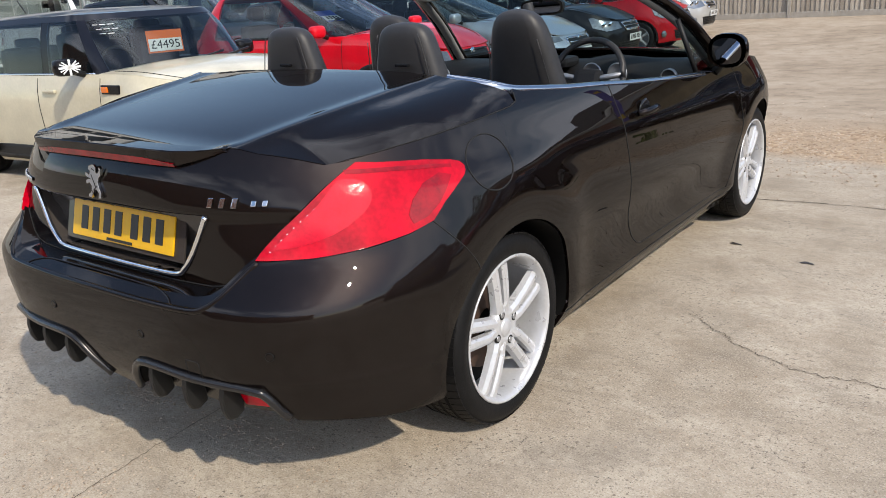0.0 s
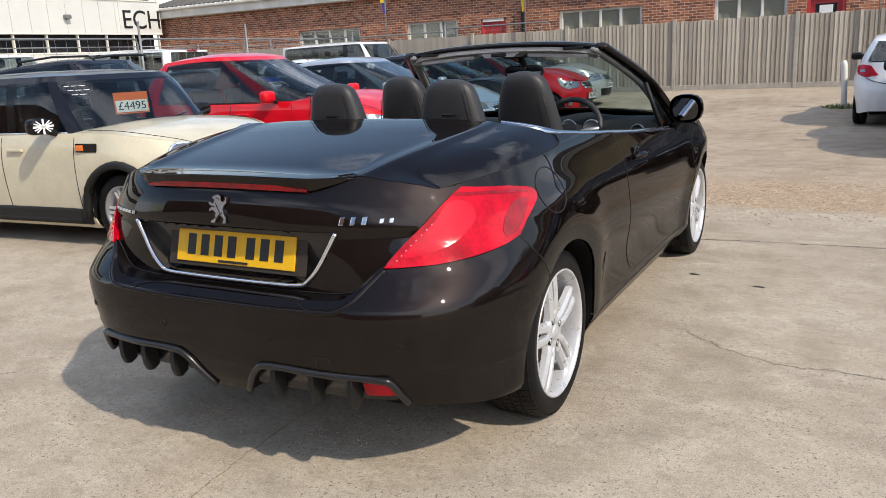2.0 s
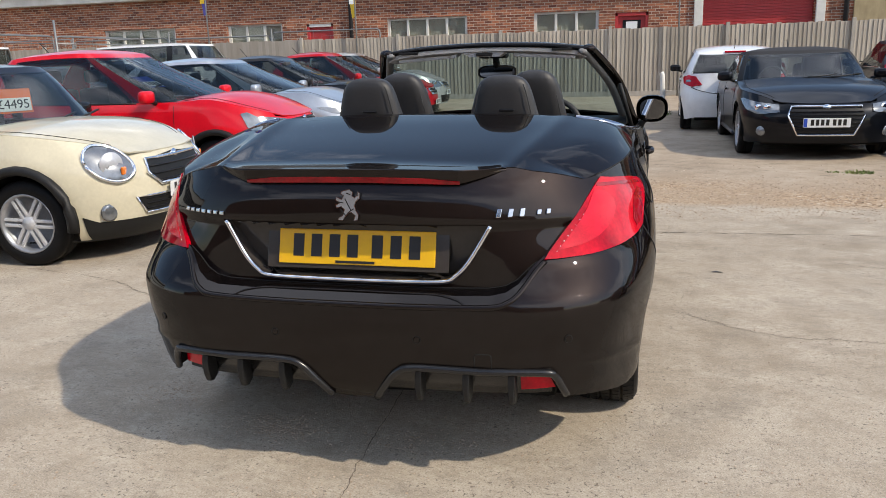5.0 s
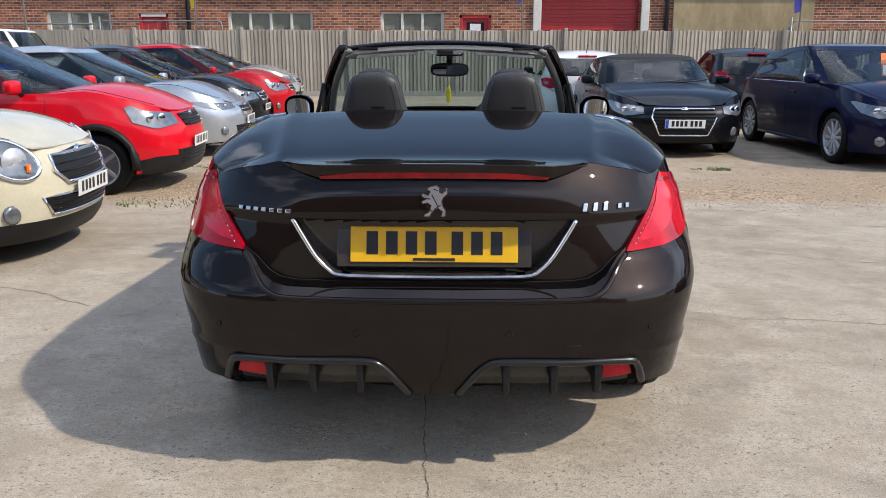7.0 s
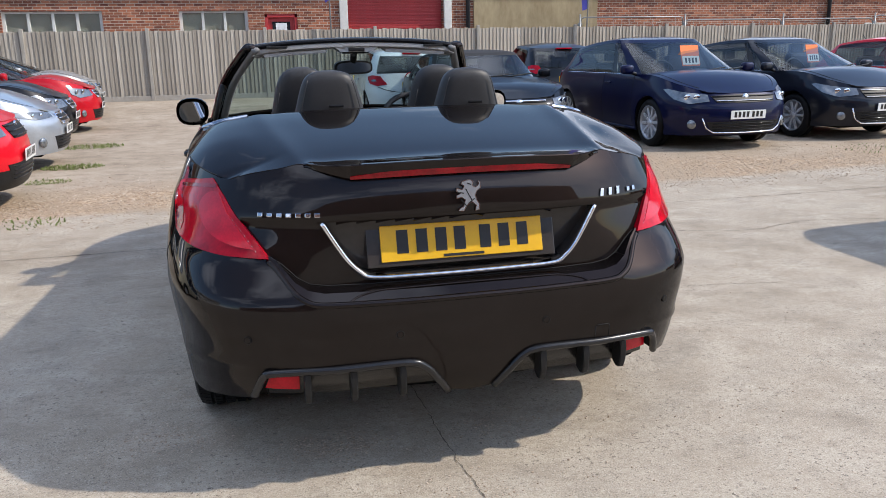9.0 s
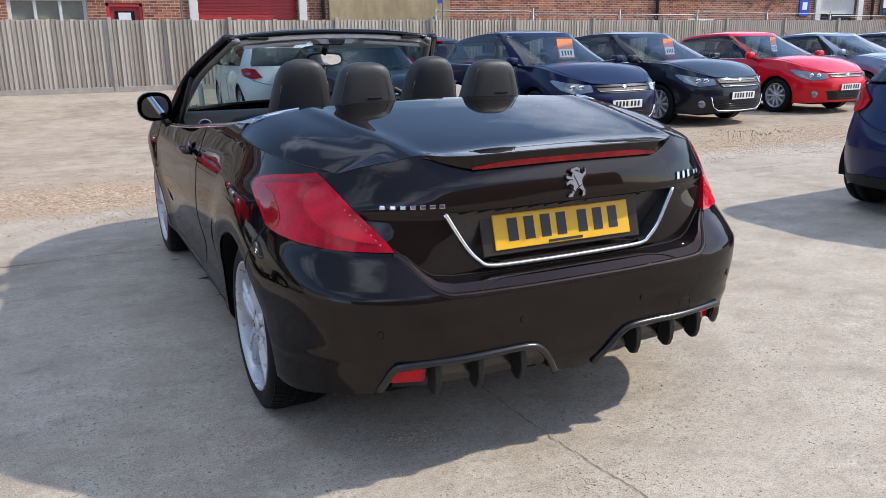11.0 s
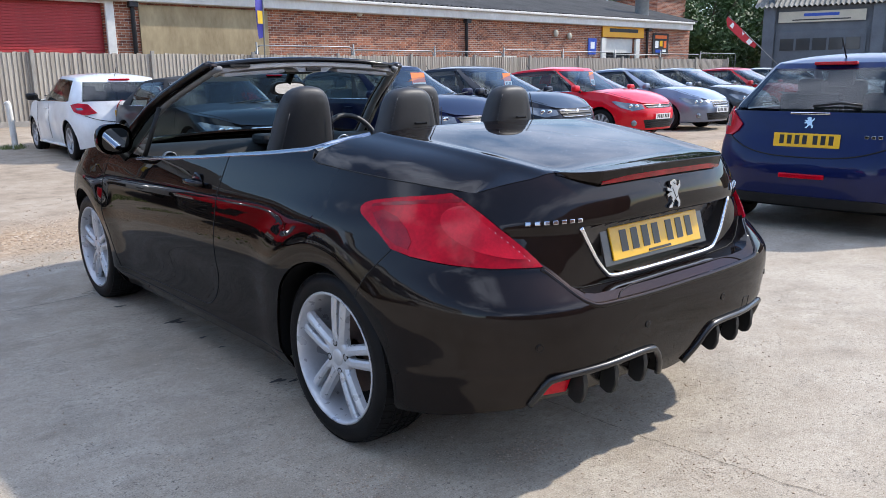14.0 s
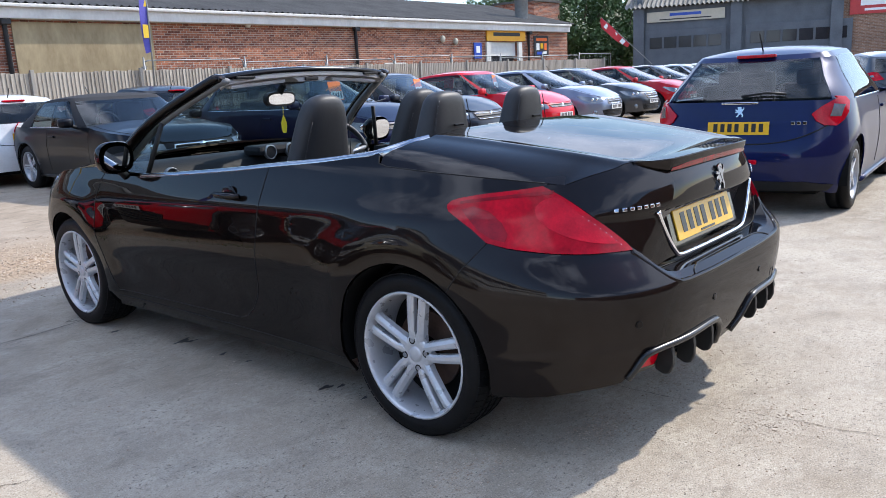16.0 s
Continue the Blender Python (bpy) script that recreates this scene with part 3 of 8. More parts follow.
def grass(name, spots, seed, label):
    r = random.Random(seed)
    v, f = [], []
    for cx, cy, rad, n, hgt in spots:
        for _ in range(n):
            d, a = rad * math.sqrt(r.random()), r.uniform(0, 6.3)
            x, y = cx + d * math.cos(a) * 1.5, cy + d * math.sin(a)
            z = ground_height(x, y)
            h, w, t = hgt * r.uniform(0.4, 1.2), r.uniform(0.004, 0.010), r.uniform(0, 6.3)
            lean = Vector((r.gauss(0, 0.5), r.gauss(0, 0.5), 1)).normalized() * h
            s = Vector((math.cos(t), math.sin(t), 0)) * w
            p = Vector((x, y, z - 0.003))
            k = len(v)
            v += [tuple(p - s), tuple(p + s), tuple(p + lean * 0.6 + s * 0.7), tuple(p + lean + Vector((0, 0, -h * 0.15))), tuple(p + lean * 0.6 - s * 0.7)]
            f.append((k, k + 1, k + 2, k + 3, k + 4))
    return tagged(part(name, mesh_of(name, v, f, False), M_GRASS), label, "grass", kind="stuff")


grass("weeds", [(-2.85, 6.3, 0.20, 220, 0.035), (-2.78, 7.5, 0.26, 520, 0.045), (-3.0, 9.9, 0.34, 420, 0.05), (1.30, 14.25, 0.16, 120, 0.13), (1.15, 14.38, 0.12, 60, 0.10), (-2.6, 3.9, 0.3, 120, 0.05), (3.19, 6.2, 0.10, 150, 0.045), (2.95, 6.24, 0.06, 30, 0.03), (7.5, 5.5, 0.5, 120, 0.04)], 21, "ragged green weeds on the earth")

# ---------------------------------------------------------------- fence
FENCE_Y = 19.3
M_BOARD = mat("weathered_fence_board", (0.17, 0.145, 0.118), 0.85, vary=0.35, scale=3, color2=(0.47, 0.42, 0.35), obrand=0.75, bump=0.3, bump_scale=30, stretch=(6, 6, 0.6))
M_BOARD_S = mat("weathered_fence_boards", (0.235, 0.205, 0.170), 0.85, vary=0.2, scale=3, color2=(0.36, 0.325, 0.28), island=0.7, bump=0.3, bump_scale=30, stretch=(6, 6, 0.6))
M_POST = mat("weathered_fence_post", (0.34, 0.31, 0.265), 0.85, vary=0.2, scale=5, bump=0.2)


def board_mesh(h):
    """A feather-edged board."""
    bm = bmesh.new()
    prism(bm, [(-0.0625, 0), (0.0625, 0), (0.0625, h - 0.006), (0.055, h), (-0.055, h), (-0.0625, h - 0.006)], 0.016, Matrix.Rotation(radians(12), 4, "Z"))
    me = bpy.data.meshes.new("board")
    bmesh.ops.recalc_face_normals(bm, faces=bm.faces)
    bm.to_mesh(me)
    bm.free()
    return me


fence = thing("fence", "weathered grey close-board timber fence with concrete posts", "fence", pose(0, FENCE_Y, 0.19))
tagged(fence, kind="structure")

# ---------------------------------------------------------------- brick works behind the fence
WALL_Y, WALL_T = 20.9, 0.3


def brick_material(name, c1, c2, mortar):
    m = bpy.data.materials.new(name)
    m.use_nodes = True
    nd, ln = m.node_tree.nodes, m.node_tree.links
    b = nd["Principled BSDF"]
    tc, mp = nd.new("ShaderNodeTexCoord"), nd.new("ShaderNodeMapping")
    mp.inputs["Rotation"].default_value = (radians(90), 0, 0)
    ln.new(tc.outputs["Object"], mp.inputs["Vector"])
    br = nd.new("ShaderNodeTexBrick")
    br.inputs["Color1"].default_value, br.inputs["Color2"].default_value, br.inputs["Mortar"].default_value = (*c1, 1), (*c2, 1), (*mortar, 1)
    br.inputs["Scale"].default_value, br.inputs["Mortar Size"].default_value = 1.0, 0.007
    br.inputs["Brick Width"].default_value, br.inputs["Row Height"].default_value = 0.225, 0.075
    br.inputs["Bias"].default_value = 0.0
    ln.new(mp.outputs["Vector"], br.inputs["Vector"])
    no, no2 = nd.new("ShaderNodeTexNoise"), nd.new("ShaderNodeTexNoise")
    no.inputs["Scale"].default_value, no.inputs["Detail"].default_value = 0.7, 6
    no2.inputs["Scale"].default_value, no2.inputs["Detail"].default_value = 9.0, 4
    for n in (no, no2):
        ln.new(tc.outputs["Object"], n.inputs["Vector"])
    mx = nd.new("ShaderNodeMix")
    mx.data_type, mx.blend_type = "RGBA", "MULTIPLY"
    mx.inputs["Factor"].default_value = 0.75
    rp = nd.new("ShaderNodeValToRGB")
    rp.color_ramp.elements[0].position, rp.color_ramp.elements[0].color = 0.30, (0.55, 0.52, 0.50, 1)
    rp.color_ramp.elements[1].position, rp.color_ramp.elements[1].color = 0.62, (1.15, 1.1, 1.05, 1)
    ad = nd.new("ShaderNodeMath")
    ad.operation = "MULTIPLY_ADD"
    ad.inputs[1].default_value = 0.5
    ln.new(no2.outputs["Fac"], ad.inputs[0])
    half = nd.new("ShaderNodeMath")
    half.operation = "MULTIPLY"
    half.inputs[1].default_value = 0.5
    ln.new(no.outputs["Fac"], half.inputs[0])
    ln.new(half.outputs[0], ad.inputs[2])
    ln.new(ad.outputs[0], rp.inputs["Fac"])
    ln.new(br.outputs["Color"], mx.inputs["A"])
    ln.new(rp.outputs["Color"], mx.inputs["B"])
    ln.new(mx.outputs["Result"], b.inputs["Base Color"])
    b.inputs["Roughness"].default_value = 0.9
    bp = nd.new("ShaderNodeBump")
    bp.inputs["Strength"].default_value, bp.inputs["Distance"].default_value = 0.6, 0.01
    bp.invert = True
    ln.new(br.outputs["Fac"], bp.inputs["Height"])
    ln.new(bp.outputs["Normal"], b.inputs["Normal"])
    return m


M_BRICK = brick_material("red_brown_brick", (0.155, 0.050, 0.030), (0.44, 0.165, 0.085), (0.50, 0.44, 0.36))
M_RENDER = mat("stained_cement_render", (0.20, 0.145, 0.075), 0.9, vary=0.7, scale=1.1, color2=(0.50, 0.40, 0.235), bump=0.15, bump_scale=25, stretch=(1, 1, 0.4))
M_FASCIA = mat("weathered_white_fascia", (0.50, 0.48, 0.44), 0.8, vary=0.25, scale=1.5, color2=(0.74, 0.72, 0.67), stretch=(1, 1, 0.5))
M_WHITEPAINT = mat("white_painted_timber", (0.68, 0.66, 0.60), 0.5, vary=0.1, scale=6)
M_REDPAINT = mat("red_painted_steel", (0.43, 0.035, 0.035), 0.45, vary=0.18, scale=3)
M_GREYROOF = mat("grey_asbestos_roof", (0.085, 0.080, 0.074), 0.9, vary=0.35, scale=1.2)
M_IRON_AND_SHADE = mat("black_iron_and_doorway_shade", (0.02, 0.02, 0.022), 0.6, vary=0.3)
M_PANE = glass("window_pane_glass", (0.97, 0.98, 0.97))
M_BLIND = mat("pale_window_blind", (0.27, 0.275, 0.225), 0.6, vary=0.15, scale=4, spec=0.5, coat=0.4)
M_STEEL = mat("galvanised_steel", (0.24, 0.25, 0.25), 0.5, 0.6, vary=0.2, scale=8)
M_WHITECLAD = mat("white_cladding", (0.60, 0.60, 0.57), 0.5, vary=0.06, scale=1.0)
M_GREYPAINT = mat("blue_grey_painted_render", (0.105, 0.118, 0.135), 0.75, vary=0.25, scale=1.5)
M_DARKGLASS = mat("dark_window_pane", (0.020, 0.024, 0.03), 0.08, 0, vary=0.3, scale=2, spec=0.4)
M_SIGNBUFF = mat("faded_buff_sign", (0.50, 0.46, 0.36), 0.6, vary=0.15, scale=2)
M_ORANGEPAINT = mat("orange_yellow_sign", (0.80, 0.40, 0.02), 0.5, vary=0.06)

works = thing("brick_building", "single-storey red brick works with white fascia and metal roof", "building")
tagged(works, kind="structure")


def wall_with_holes(name, x0, x1, z0, z1, holes, y, thick, material, parent):
    """A wall along x, open where holes (x0, x1, z0, z1) go through it."""
    xs = sorted({x0, x1, *[v for h in holes for v in h[:2]]})
    zs = sorted({z0, z1, *[v for h in holes for v in h[2:]]})
    bm = bmesh.new()
    cells = {}
    for i in range(len(xs) - 1):
        for j in range(len(zs) - 1):
            mx_, mz_ = (xs[i] + xs[i + 1]) / 2, (zs[j] + zs[j + 1]) / 2
            cells[i, j] = not any(h[0] < mx_ < h[1] and h[2] < mz_ < h[3] for h in holes)
    pts = {}

    def p(i, j, b):
        if (i, j, b) not in pts:
            pts[i, j, b] = bm.verts.new((xs[i], y + thick * b, zs[j]))
        return pts[i, j, b]
    for (i, j), solid in cells.items():
        if not solid:
            continue
        bm.faces.new((p(i, j, 0), p(i + 1, j, 0), p(i + 1, j + 1, 0), p(i, j + 1, 0)))
        bm.faces.new((p(i, j, 1), p(i, j + 1, 1), p(i + 1, j + 1, 1), p(i + 1, j, 1)))
        for di, dj, a, c in ((-1, 0, (i, j), (i, j + 1)), (1, 0, (i + 1, j + 1), (i + 1, j)), (0, -1, (i + 1, j), (i, j)), (0, 1, (i, j + 1), (i + 1, j + 1))):
            if not cells.get((i + di, j + dj), False):
                bm.faces.new((p(*a, 0), p(*c, 0), p(*c, 1), p(*a, 1)))
    return part(name, bm, material, parent)


WINDOWS = [(-16.85, -14.13, 4), (-12.23, -10.28, 3), (-6.78, -4.24, 4), (-2.23, -0.35, 3)]
holes = [(a, b, 1.2, 2.58) for a, b, n in WINDOWS] + [(-9.45, -8.55, 0.2, 2.52), (0.12, 1.05, 0.2, 2.48), (2.5, 5.42, 0.2, 3.42), (27.9, 30.2, 0.2, 2.95)]
wall_with_holes("wall", -24.0, 34.95, 0.0, 3.46, holes, WALL_Y, WALL_T, M_BRICK, works)
part("end_wall", boxed(34.80, 26.2, 1.73, 0.3, 10.0, 3.46), M_BRICK, works)
part("back_wall", boxed(5.5, 31.3, 1.73, 58.9, 0.3, 3.46), M_BRICK, works)
part("fascia", boxed(5.3, WALL_Y - 0.10, 3.66, 59.0, 0.36, 0.40, 0.03), M_FASCIA, works, "weathered white fascia board")
part("gutter", boxed(5.3, WALL_Y - 0.34, 3.80, 59.0, 0.12, 0.10, 0.03), M_FASCIA, works)
# corrugated roof
rv, rf = [], []
n = 480
for i in range(n + 1):
    x = -24.2 + 59.4 * i / n
    h = 0.035 * math.cos(i * math.pi)
    rv += [(x, WALL_Y - 0.3, 3.88 + h), (x, 26.2, 5.35 + h), (x, 31.5, 3.9 + h)]
rf = [(i * 3 + q, (i + 1) * 3 + q, (i + 1) * 3 + q + 1, i * 3 + q + 1) for i in range(n) for q in range(2)]
part("roof", mesh_of("roof", rv, rf, False), M_GREYROOF, works, "dark corrugated roof")


def window(x0, x1, z0, z1, panes, y, parent):
    w = part("window", boxed((x0 + x1) / 2, y + 0.16, (z0 + z1) / 2, x1 - x0, 0.02, z1 - z0), M_BLIND, parent, "white-framed window with pale blinds")
    bar = 0.075
    for k in range(panes + 1):
        x = x0 + bar / 2 + (x1 - x0 - bar) * k / panes
        part("window_frame", boxed(x, y + 0.11, (z0 + z1) / 2, bar * (1.3 if k in (0, panes) else 1), 0.07, z1 - z0, 0.006), M_WHITEPAINT, w)
    for z in (z0 + 0.03, z1 - 0.03):
        part("window_frame", boxed((x0 + x1) / 2, y + 0.112, z, x1 - x0, 0.066, 0.06, 0.006), M_WHITEPAINT, w)
    for k in range(panes):
        xa = x0 + bar + (x1 - x0 - bar) * k / panes
        xb = x0 + (x1 - x0 - bar) * (k + 1) / panes
        part("pane", boxed((xa + xb) / 2, y + 0.13, (z0 + z1) / 2, xb - xa + 0.02, 0.006, z1 - z0 - 0.08), M_PANE, w).visible_shadow = False
    part("window_sill", boxed((x0 + x1) / 2, y - 0.03, z0 - 0.04, x1 - x0 + 0.15, 0.16, 0.07, 0.01), M_WHITEPAINT, w)
    return w


for a, b, n in WINDOWS:
    window(a, b, 1.2, 2.58, n, WALL_Y, works)


def red_door(x0, x1, top, label, glazed):
    d = part("door", boxed((x0 + x1) / 2, WALL_Y + 0.12, (top + 0.2) / 2, x1 - x0 - 0.14, 0.05, top - 0.34, 0.01), M_REDPAINT, works, label)
    for x in (x0 + 0.04, x1 - 0.04):
        part("door_frame", boxed(x, WALL_Y + 0.08, (top + 0.2) / 2, 0.09, 0.12, top - 0.2, 0.01), M_REDPAINT, d)
    part("door_frame", boxed((x0 + x1) / 2, WALL_Y + 0.08, top - 0.05, x1 - x0, 0.12, 0.10, 0.01), M_REDPAINT if glazed else M_WHITEPAINT, d)
    if glazed:
        part("door_pane", boxed((x0 + x1) / 2, WALL_Y + 0.088, top - 0.42, x1 - x0 - 0.42, 0.012, 0.42), M_DARKGLASS, d)
        part("door_notice", boxed((x0 + x1) / 2, WALL_Y + 0.076, top - 0.40, 0.32, 0.006, 0.30), M_WHITE, d, "white paper notice")


red_door(0.12, 1.05, 2.48, "red painted door with glazed top and a notice", True)
red_door(-9.45, -8.55, 2.52, "red painted door under a white lintel", False)
# roller shutter
sh = part("roller_shutter", boxed(3.96, WALL_Y + 0.22, 1.8, 2.92, 0.02, 3.3), M_REDPAINT, works, "red steel roller shutter, closed")
slat_bm = boxed(0, 0, 0, 2.90, 0.030, 0.068, 0.010)
slat_me = bpy.data.meshes.new("slat")
slat_bm.to_mesh(slat_me)
slat_bm.free()
slat_me.materials.append(M_REDPAINT)
for k in range(42):
    share("slat", slat_me, sh, Matrix.Translation((3.96, WALL_Y + 0.20, 0.28 + 0.075 * k)))
for x in (2.40, 5.56):
    part("shutter_post", boxed(x, WALL_Y - 0.02, 1.73, 0.24, 0.12, 3.44, 0.015), M_WHITEPAINT, sh, "white shutter post")
part("shutter_post", boxed(3.98, WALL_Y - 0.02, 3.44, 3.4, 0.13, 0.10, 0.01), M_WHITEPAINT, sh)
part("render_panel", boxed(8.43, WALL_Y - 0.018, 1.75, 4.10, 0.05, 3.30, 0.012), M_RENDER, works, "stained buff cement render panel")
for x in (-7.92, 6.19, 19.08, 31.1):
    v, f = tube([(x, WALL_Y - 0.08, 0.1), (x, WALL_Y - 0.08, 3.3), (x, WALL_Y - 0.2, 3.72)], 0.065, 10)
    dp = part("downpipe", mesh_of("downpipe", v, f), M_IRON_AND_SHADE, works, "black cast-iron downpipe")
    part("hopper", boxed(x, WALL_Y - 0.14, 3.42, 0.26, 0.20, 0.22, 0.03), M_IRON_AND_SHADE, dp)
# yellow-signed doorway; a black sheet paints the shade inside its opening
dw = part("doorway_shade", boxed(29.05, WALL_Y + 0.25, 1.5, 2.3, 0.02, 2.9), M_IRON_AND_SHADE, works, "black sheet standing in for the shaded open doorway")
part("half_shutter", boxed(29.05, WALL_Y + 0.12, 2.62, 2.2, 0.04, 0.66), M_WHITEPAINT, dw, "white half-raised shutter")
part("door_sign", boxed(29.2, WALL_Y - 0.05, 3.28, 3.2, 0.08, 0.58, 0.01), M_ORANGEPAINT, dw, "plain orange-yellow sign board")
part("sign_bar", boxed(29.2, WALL_Y - 0.095, 3.30, 2.2, 0.01, 0.16), M_INK, dw)
for x in (27.72, 30.35):
    part("door_post", boxed(x, WALL_Y - 0.03, 1.5, 0.32, 0.10, 2.9, 0.01), M_WHITEPAINT, dw)
part("blue_sign", boxed(26.9, WALL_Y - 0.04, 2.55, 0.58, 0.04, 0.72, 0.01), M_BLUE, works, "blue square sign")
part("sign_bar", boxed(26.9, WALL_Y - 0.066, 2.60, 0.28, 0.01, 0.30), M_WHITE, works)
part("poster", boxed(32.3, WALL_Y - 0.04, 2.75, 1.35, 0.04, 1.0, 0.01), M_IRON_AND_SHADE, works, "dark poster board")
part("poster_bar", boxed(32.3, WALL_Y - 0.066, 3.08, 1.0, 0.01, 0.16), M_ORANGE, works)
for px, pz, pw, ph, pm in ((31.95, 2.72, 0.28, 0.34, M_WHITE), (32.32, 2.76, 0.24, 0.26, M_YELLOW), (32.66, 2.72, 0.22, 0.34, M_ORANGE), (32.1, 2.40, 0.5, 0.14, M_BLUE), (32.6, 2.42, 0.3, 0.12, M_WHITE)):
    part("poster_bar", boxed(px, WALL_Y - 0.066, pz, pw, 0.01, ph), pm, works)
part("vent_brick", boxed(21.3, WALL_Y - 0.01, 2.0, 1.3, 0.05, 0.16, 0.01), M_WHITEPAINT, works)
for x, z in ((25.2, 2.95), (24.3, 3.05), (14.0, 3.5), (0.6, 3.3)):
    bm = bmesh.new()
    bmesh.ops.create_uvsphere(bm, u_segments=12, v_segments=8, radius=0.13, matrix=pose(x, WALL_Y - 0.12, z) @ Matrix.Diagonal((1, 0.8, 1.2, 1)))
    part("wall_lamp", bm, M_SIGNBUFF, works, "small round wall lamp", True)
v, f = lathe([(0.34, 0.0), (0.34, 1.6), (0.38, 1.62), (0.38, 2.2), (0.0, 2.2)], 20, pose(32.1, 21.9, 3.9, 0, -90))
part("flue", mesh_of("flue", v, f), M_STEEL, works, "galvanised round flue")

# white-clad unit beyond the brick end
unit = thing("white_building", "white clad industrial unit with two strips of windows", "building")
tagged(unit, kind="structure")
UX = -23.5
M_PANELJOINT = mat("cladding_joint", (0.34, 0.35, 0.34), 0.8, vary=0.2, scale=4)
part("core", boxed(UX - 5.2, 8.0, 3.0, 9.6, 25.0, 6.0), M_DARKGLASS, unit)
part("plinth", boxed(UX - 0.15, 8.0, 1.08, 0.3, 25.2, 2.16, 0.01), M_WHITECLAD, unit)
for k in range(36):
    ya = 20.55 - 0.70 * (k + 1)
    part("cladding_panel", boxed(UX - 0.10, ya + 0.35, 3.47, 0.20, 0.688, 1.24, 0.004), M_WHITECLAD, unit)
part("panel_joint", boxed(UX - 0.16, 8.0, 3.47, 0.24, 25.1, 1.20), M_PANELJOINT, unit)
for z in (2.87, 4.11):
    part("window_rail", boxed(UX - 0.02, 8.0, z, 0.12, 25.2, 0.05, 0.008), M_WHITEPAINT, unit)
part("window_rail", boxed(UX - 0.06, 8.0, 2.20, 0.12, 25.2, 0.06, 0.008), M_WHITEPAINT, unit)
for k in range(20):
    y = 20.45 - 1.24 * k
    part("mullion", boxed(UX - 0.06, y, 2.53, 0.10, 0.055, 0.64, 0.006), M_WHITEPAINT, unit)
    part("mullion", boxed(UX - 0.06, y + 0.1, 4.72, 0.10, 0.06, 1.20, 0.006), M_WHITEPAINT, unit)
part("parapet", boxed(UX - 0.10, 8.0, 5.65, 0.26, 25.2, 0.70, 0.01), M_WHITECLAD, unit)
part("roof", boxed(UX - 5.2, 8.0, 6.05, 10.6, 25.4, 0.12), M_GREYROOF, unit)
part("sign_board", boxed(UX + 0.015, 19.6, 3.46, 0.03, 1.98, 1.18, 0.004), M_WHITECLAD, unit)
txt = bpy.data.curves.new("sign_letters", "FONT")
txt.body, txt.size, txt.extrude = "ECH", 0.98, 0.008
tmp = new("tmp_text", txt)
me_t = bpy.data.meshes.new_from_object(tmp.evaluated_get(bpy.context.evaluated_depsgraph_get()))
bpy.data.objects.remove(tmp)
sg_ob = part("sign_letters", me_t, M_INK, unit, "black letters ECH")
sg_ob.matrix_basis = pose(UX + 0.04, 18.70, 3.08, 90, 0, 90)
lampb = boxed(UX + 0.10, 16.32, 3.45, 0.20, 0.22, 0.14, 0.03)
part("wall_lamp", lampb, M_STEEL, unit)

# plain unseen brick building, added on the yard's near side to darken reflections
near = thing("added_yard_building", "plain dark brick building added out of view for reflections", "building", pose(-8.0, -24.0, 0))
tagged(near, kind="structure")
part("wall", boxed(0, 0, 4.2, 62.0, 0.3, 8.4), M_BRICK, near)
part("roof", boxed(0, -5.0, 8.48, 62.6, 10.6, 0.16, 0.02), M_GREYROOF, near)

# garage across the yard
gar = thing("garage_building", "blue-grey painted garage with roller doors and a corrugated roof", "building", pose(0, 0, 0))
tagged(gar, kind="structure")
ga = Vector((-2.8 + 48 * math.sin(radians(63.6)), -1.9 + 48 * math.cos(radians(63.6)), 0))
gb = Vector((-2.8 + 48 * math.sin(radians(76.4)), -1.9 + 48 * math.cos(radians(76.4)), 0))
gm = Matrix.Translation(ga) @ Matrix.Rotation(math.atan2((gb - ga).y, (gb - ga).x), 4, "Z")
GL = (gb - ga).length
gar.matrix_basis = gm
part("wall", boxed(GL / 2, 0.15, 2.35, GL, 0.3, 4.7), M_GREYPAINT, gar)
for k, (a, b) in enumerate(((0.5, 4.9), (5.9, 11.2))):
    d = part("roller_door", boxed((a + b) / 2, -0.04, 1.75, b - a, 0.06, 3.4, 0.01), M_GREYPAINT, gar, "grey roller door with a row of small windows")
    for q in range(6 if k else 5):
        w = (b - a - 0.4) / (6 if k else 5)
        part("door_window", boxed(a + 0.2 + w * (q + 0.5), -0.09, 2.75, w - 0.12, 0.03, 0.62, 0.01), M_DARKGLASS, d)
for x in (0.15, 5.4, GL - 0.3):
    part("pier", boxed(x, -0.14, 2.35, 0.6, 0.28, 4.7, 0.02), M_GREYPAINT, gar)
part("sign", boxed(2.7, -0.10, 4.18, 4.2, 0.08, 0.56, 0.01), M_SIGNBUFF, gar, "pale sign board with plain bars")
part("sign_bar", boxed(2.7, -0.15, 4.27, 1.7, 0.01, 0.15), M_BLUE, gar)
part("sign_bar", boxed(2.7, -0.15, 4.02, 2.8, 0.01, 0.06), M_INK, gar)
rv, rf = [], []
n = 96
for i in range(n + 1):
    x = -0.6 + (GL + 1.2) * i / n
    h = 0.06 * math.cos(i * math.pi)
    rv += [(x, -0.5, 4.72 + h), (x, 5.0, 6.7 + h), (x, 10.5, 4.72 + h)]
rf = [(i * 3 + q, (i + 1) * 3 + q, (i + 1) * 3 + q + 1, i * 3 + q + 1) for i in range(n) for q in range(2)]
M_ROOFPALE = mat("lichened_grey_roof", (0.20, 0.19, 0.165), 0.9, vary=0.6, scale=1.3)
part("roof", mesh_of("roof", rv, rf, False), M_ROOFPALE, gar, "weathered grey corrugated roof")
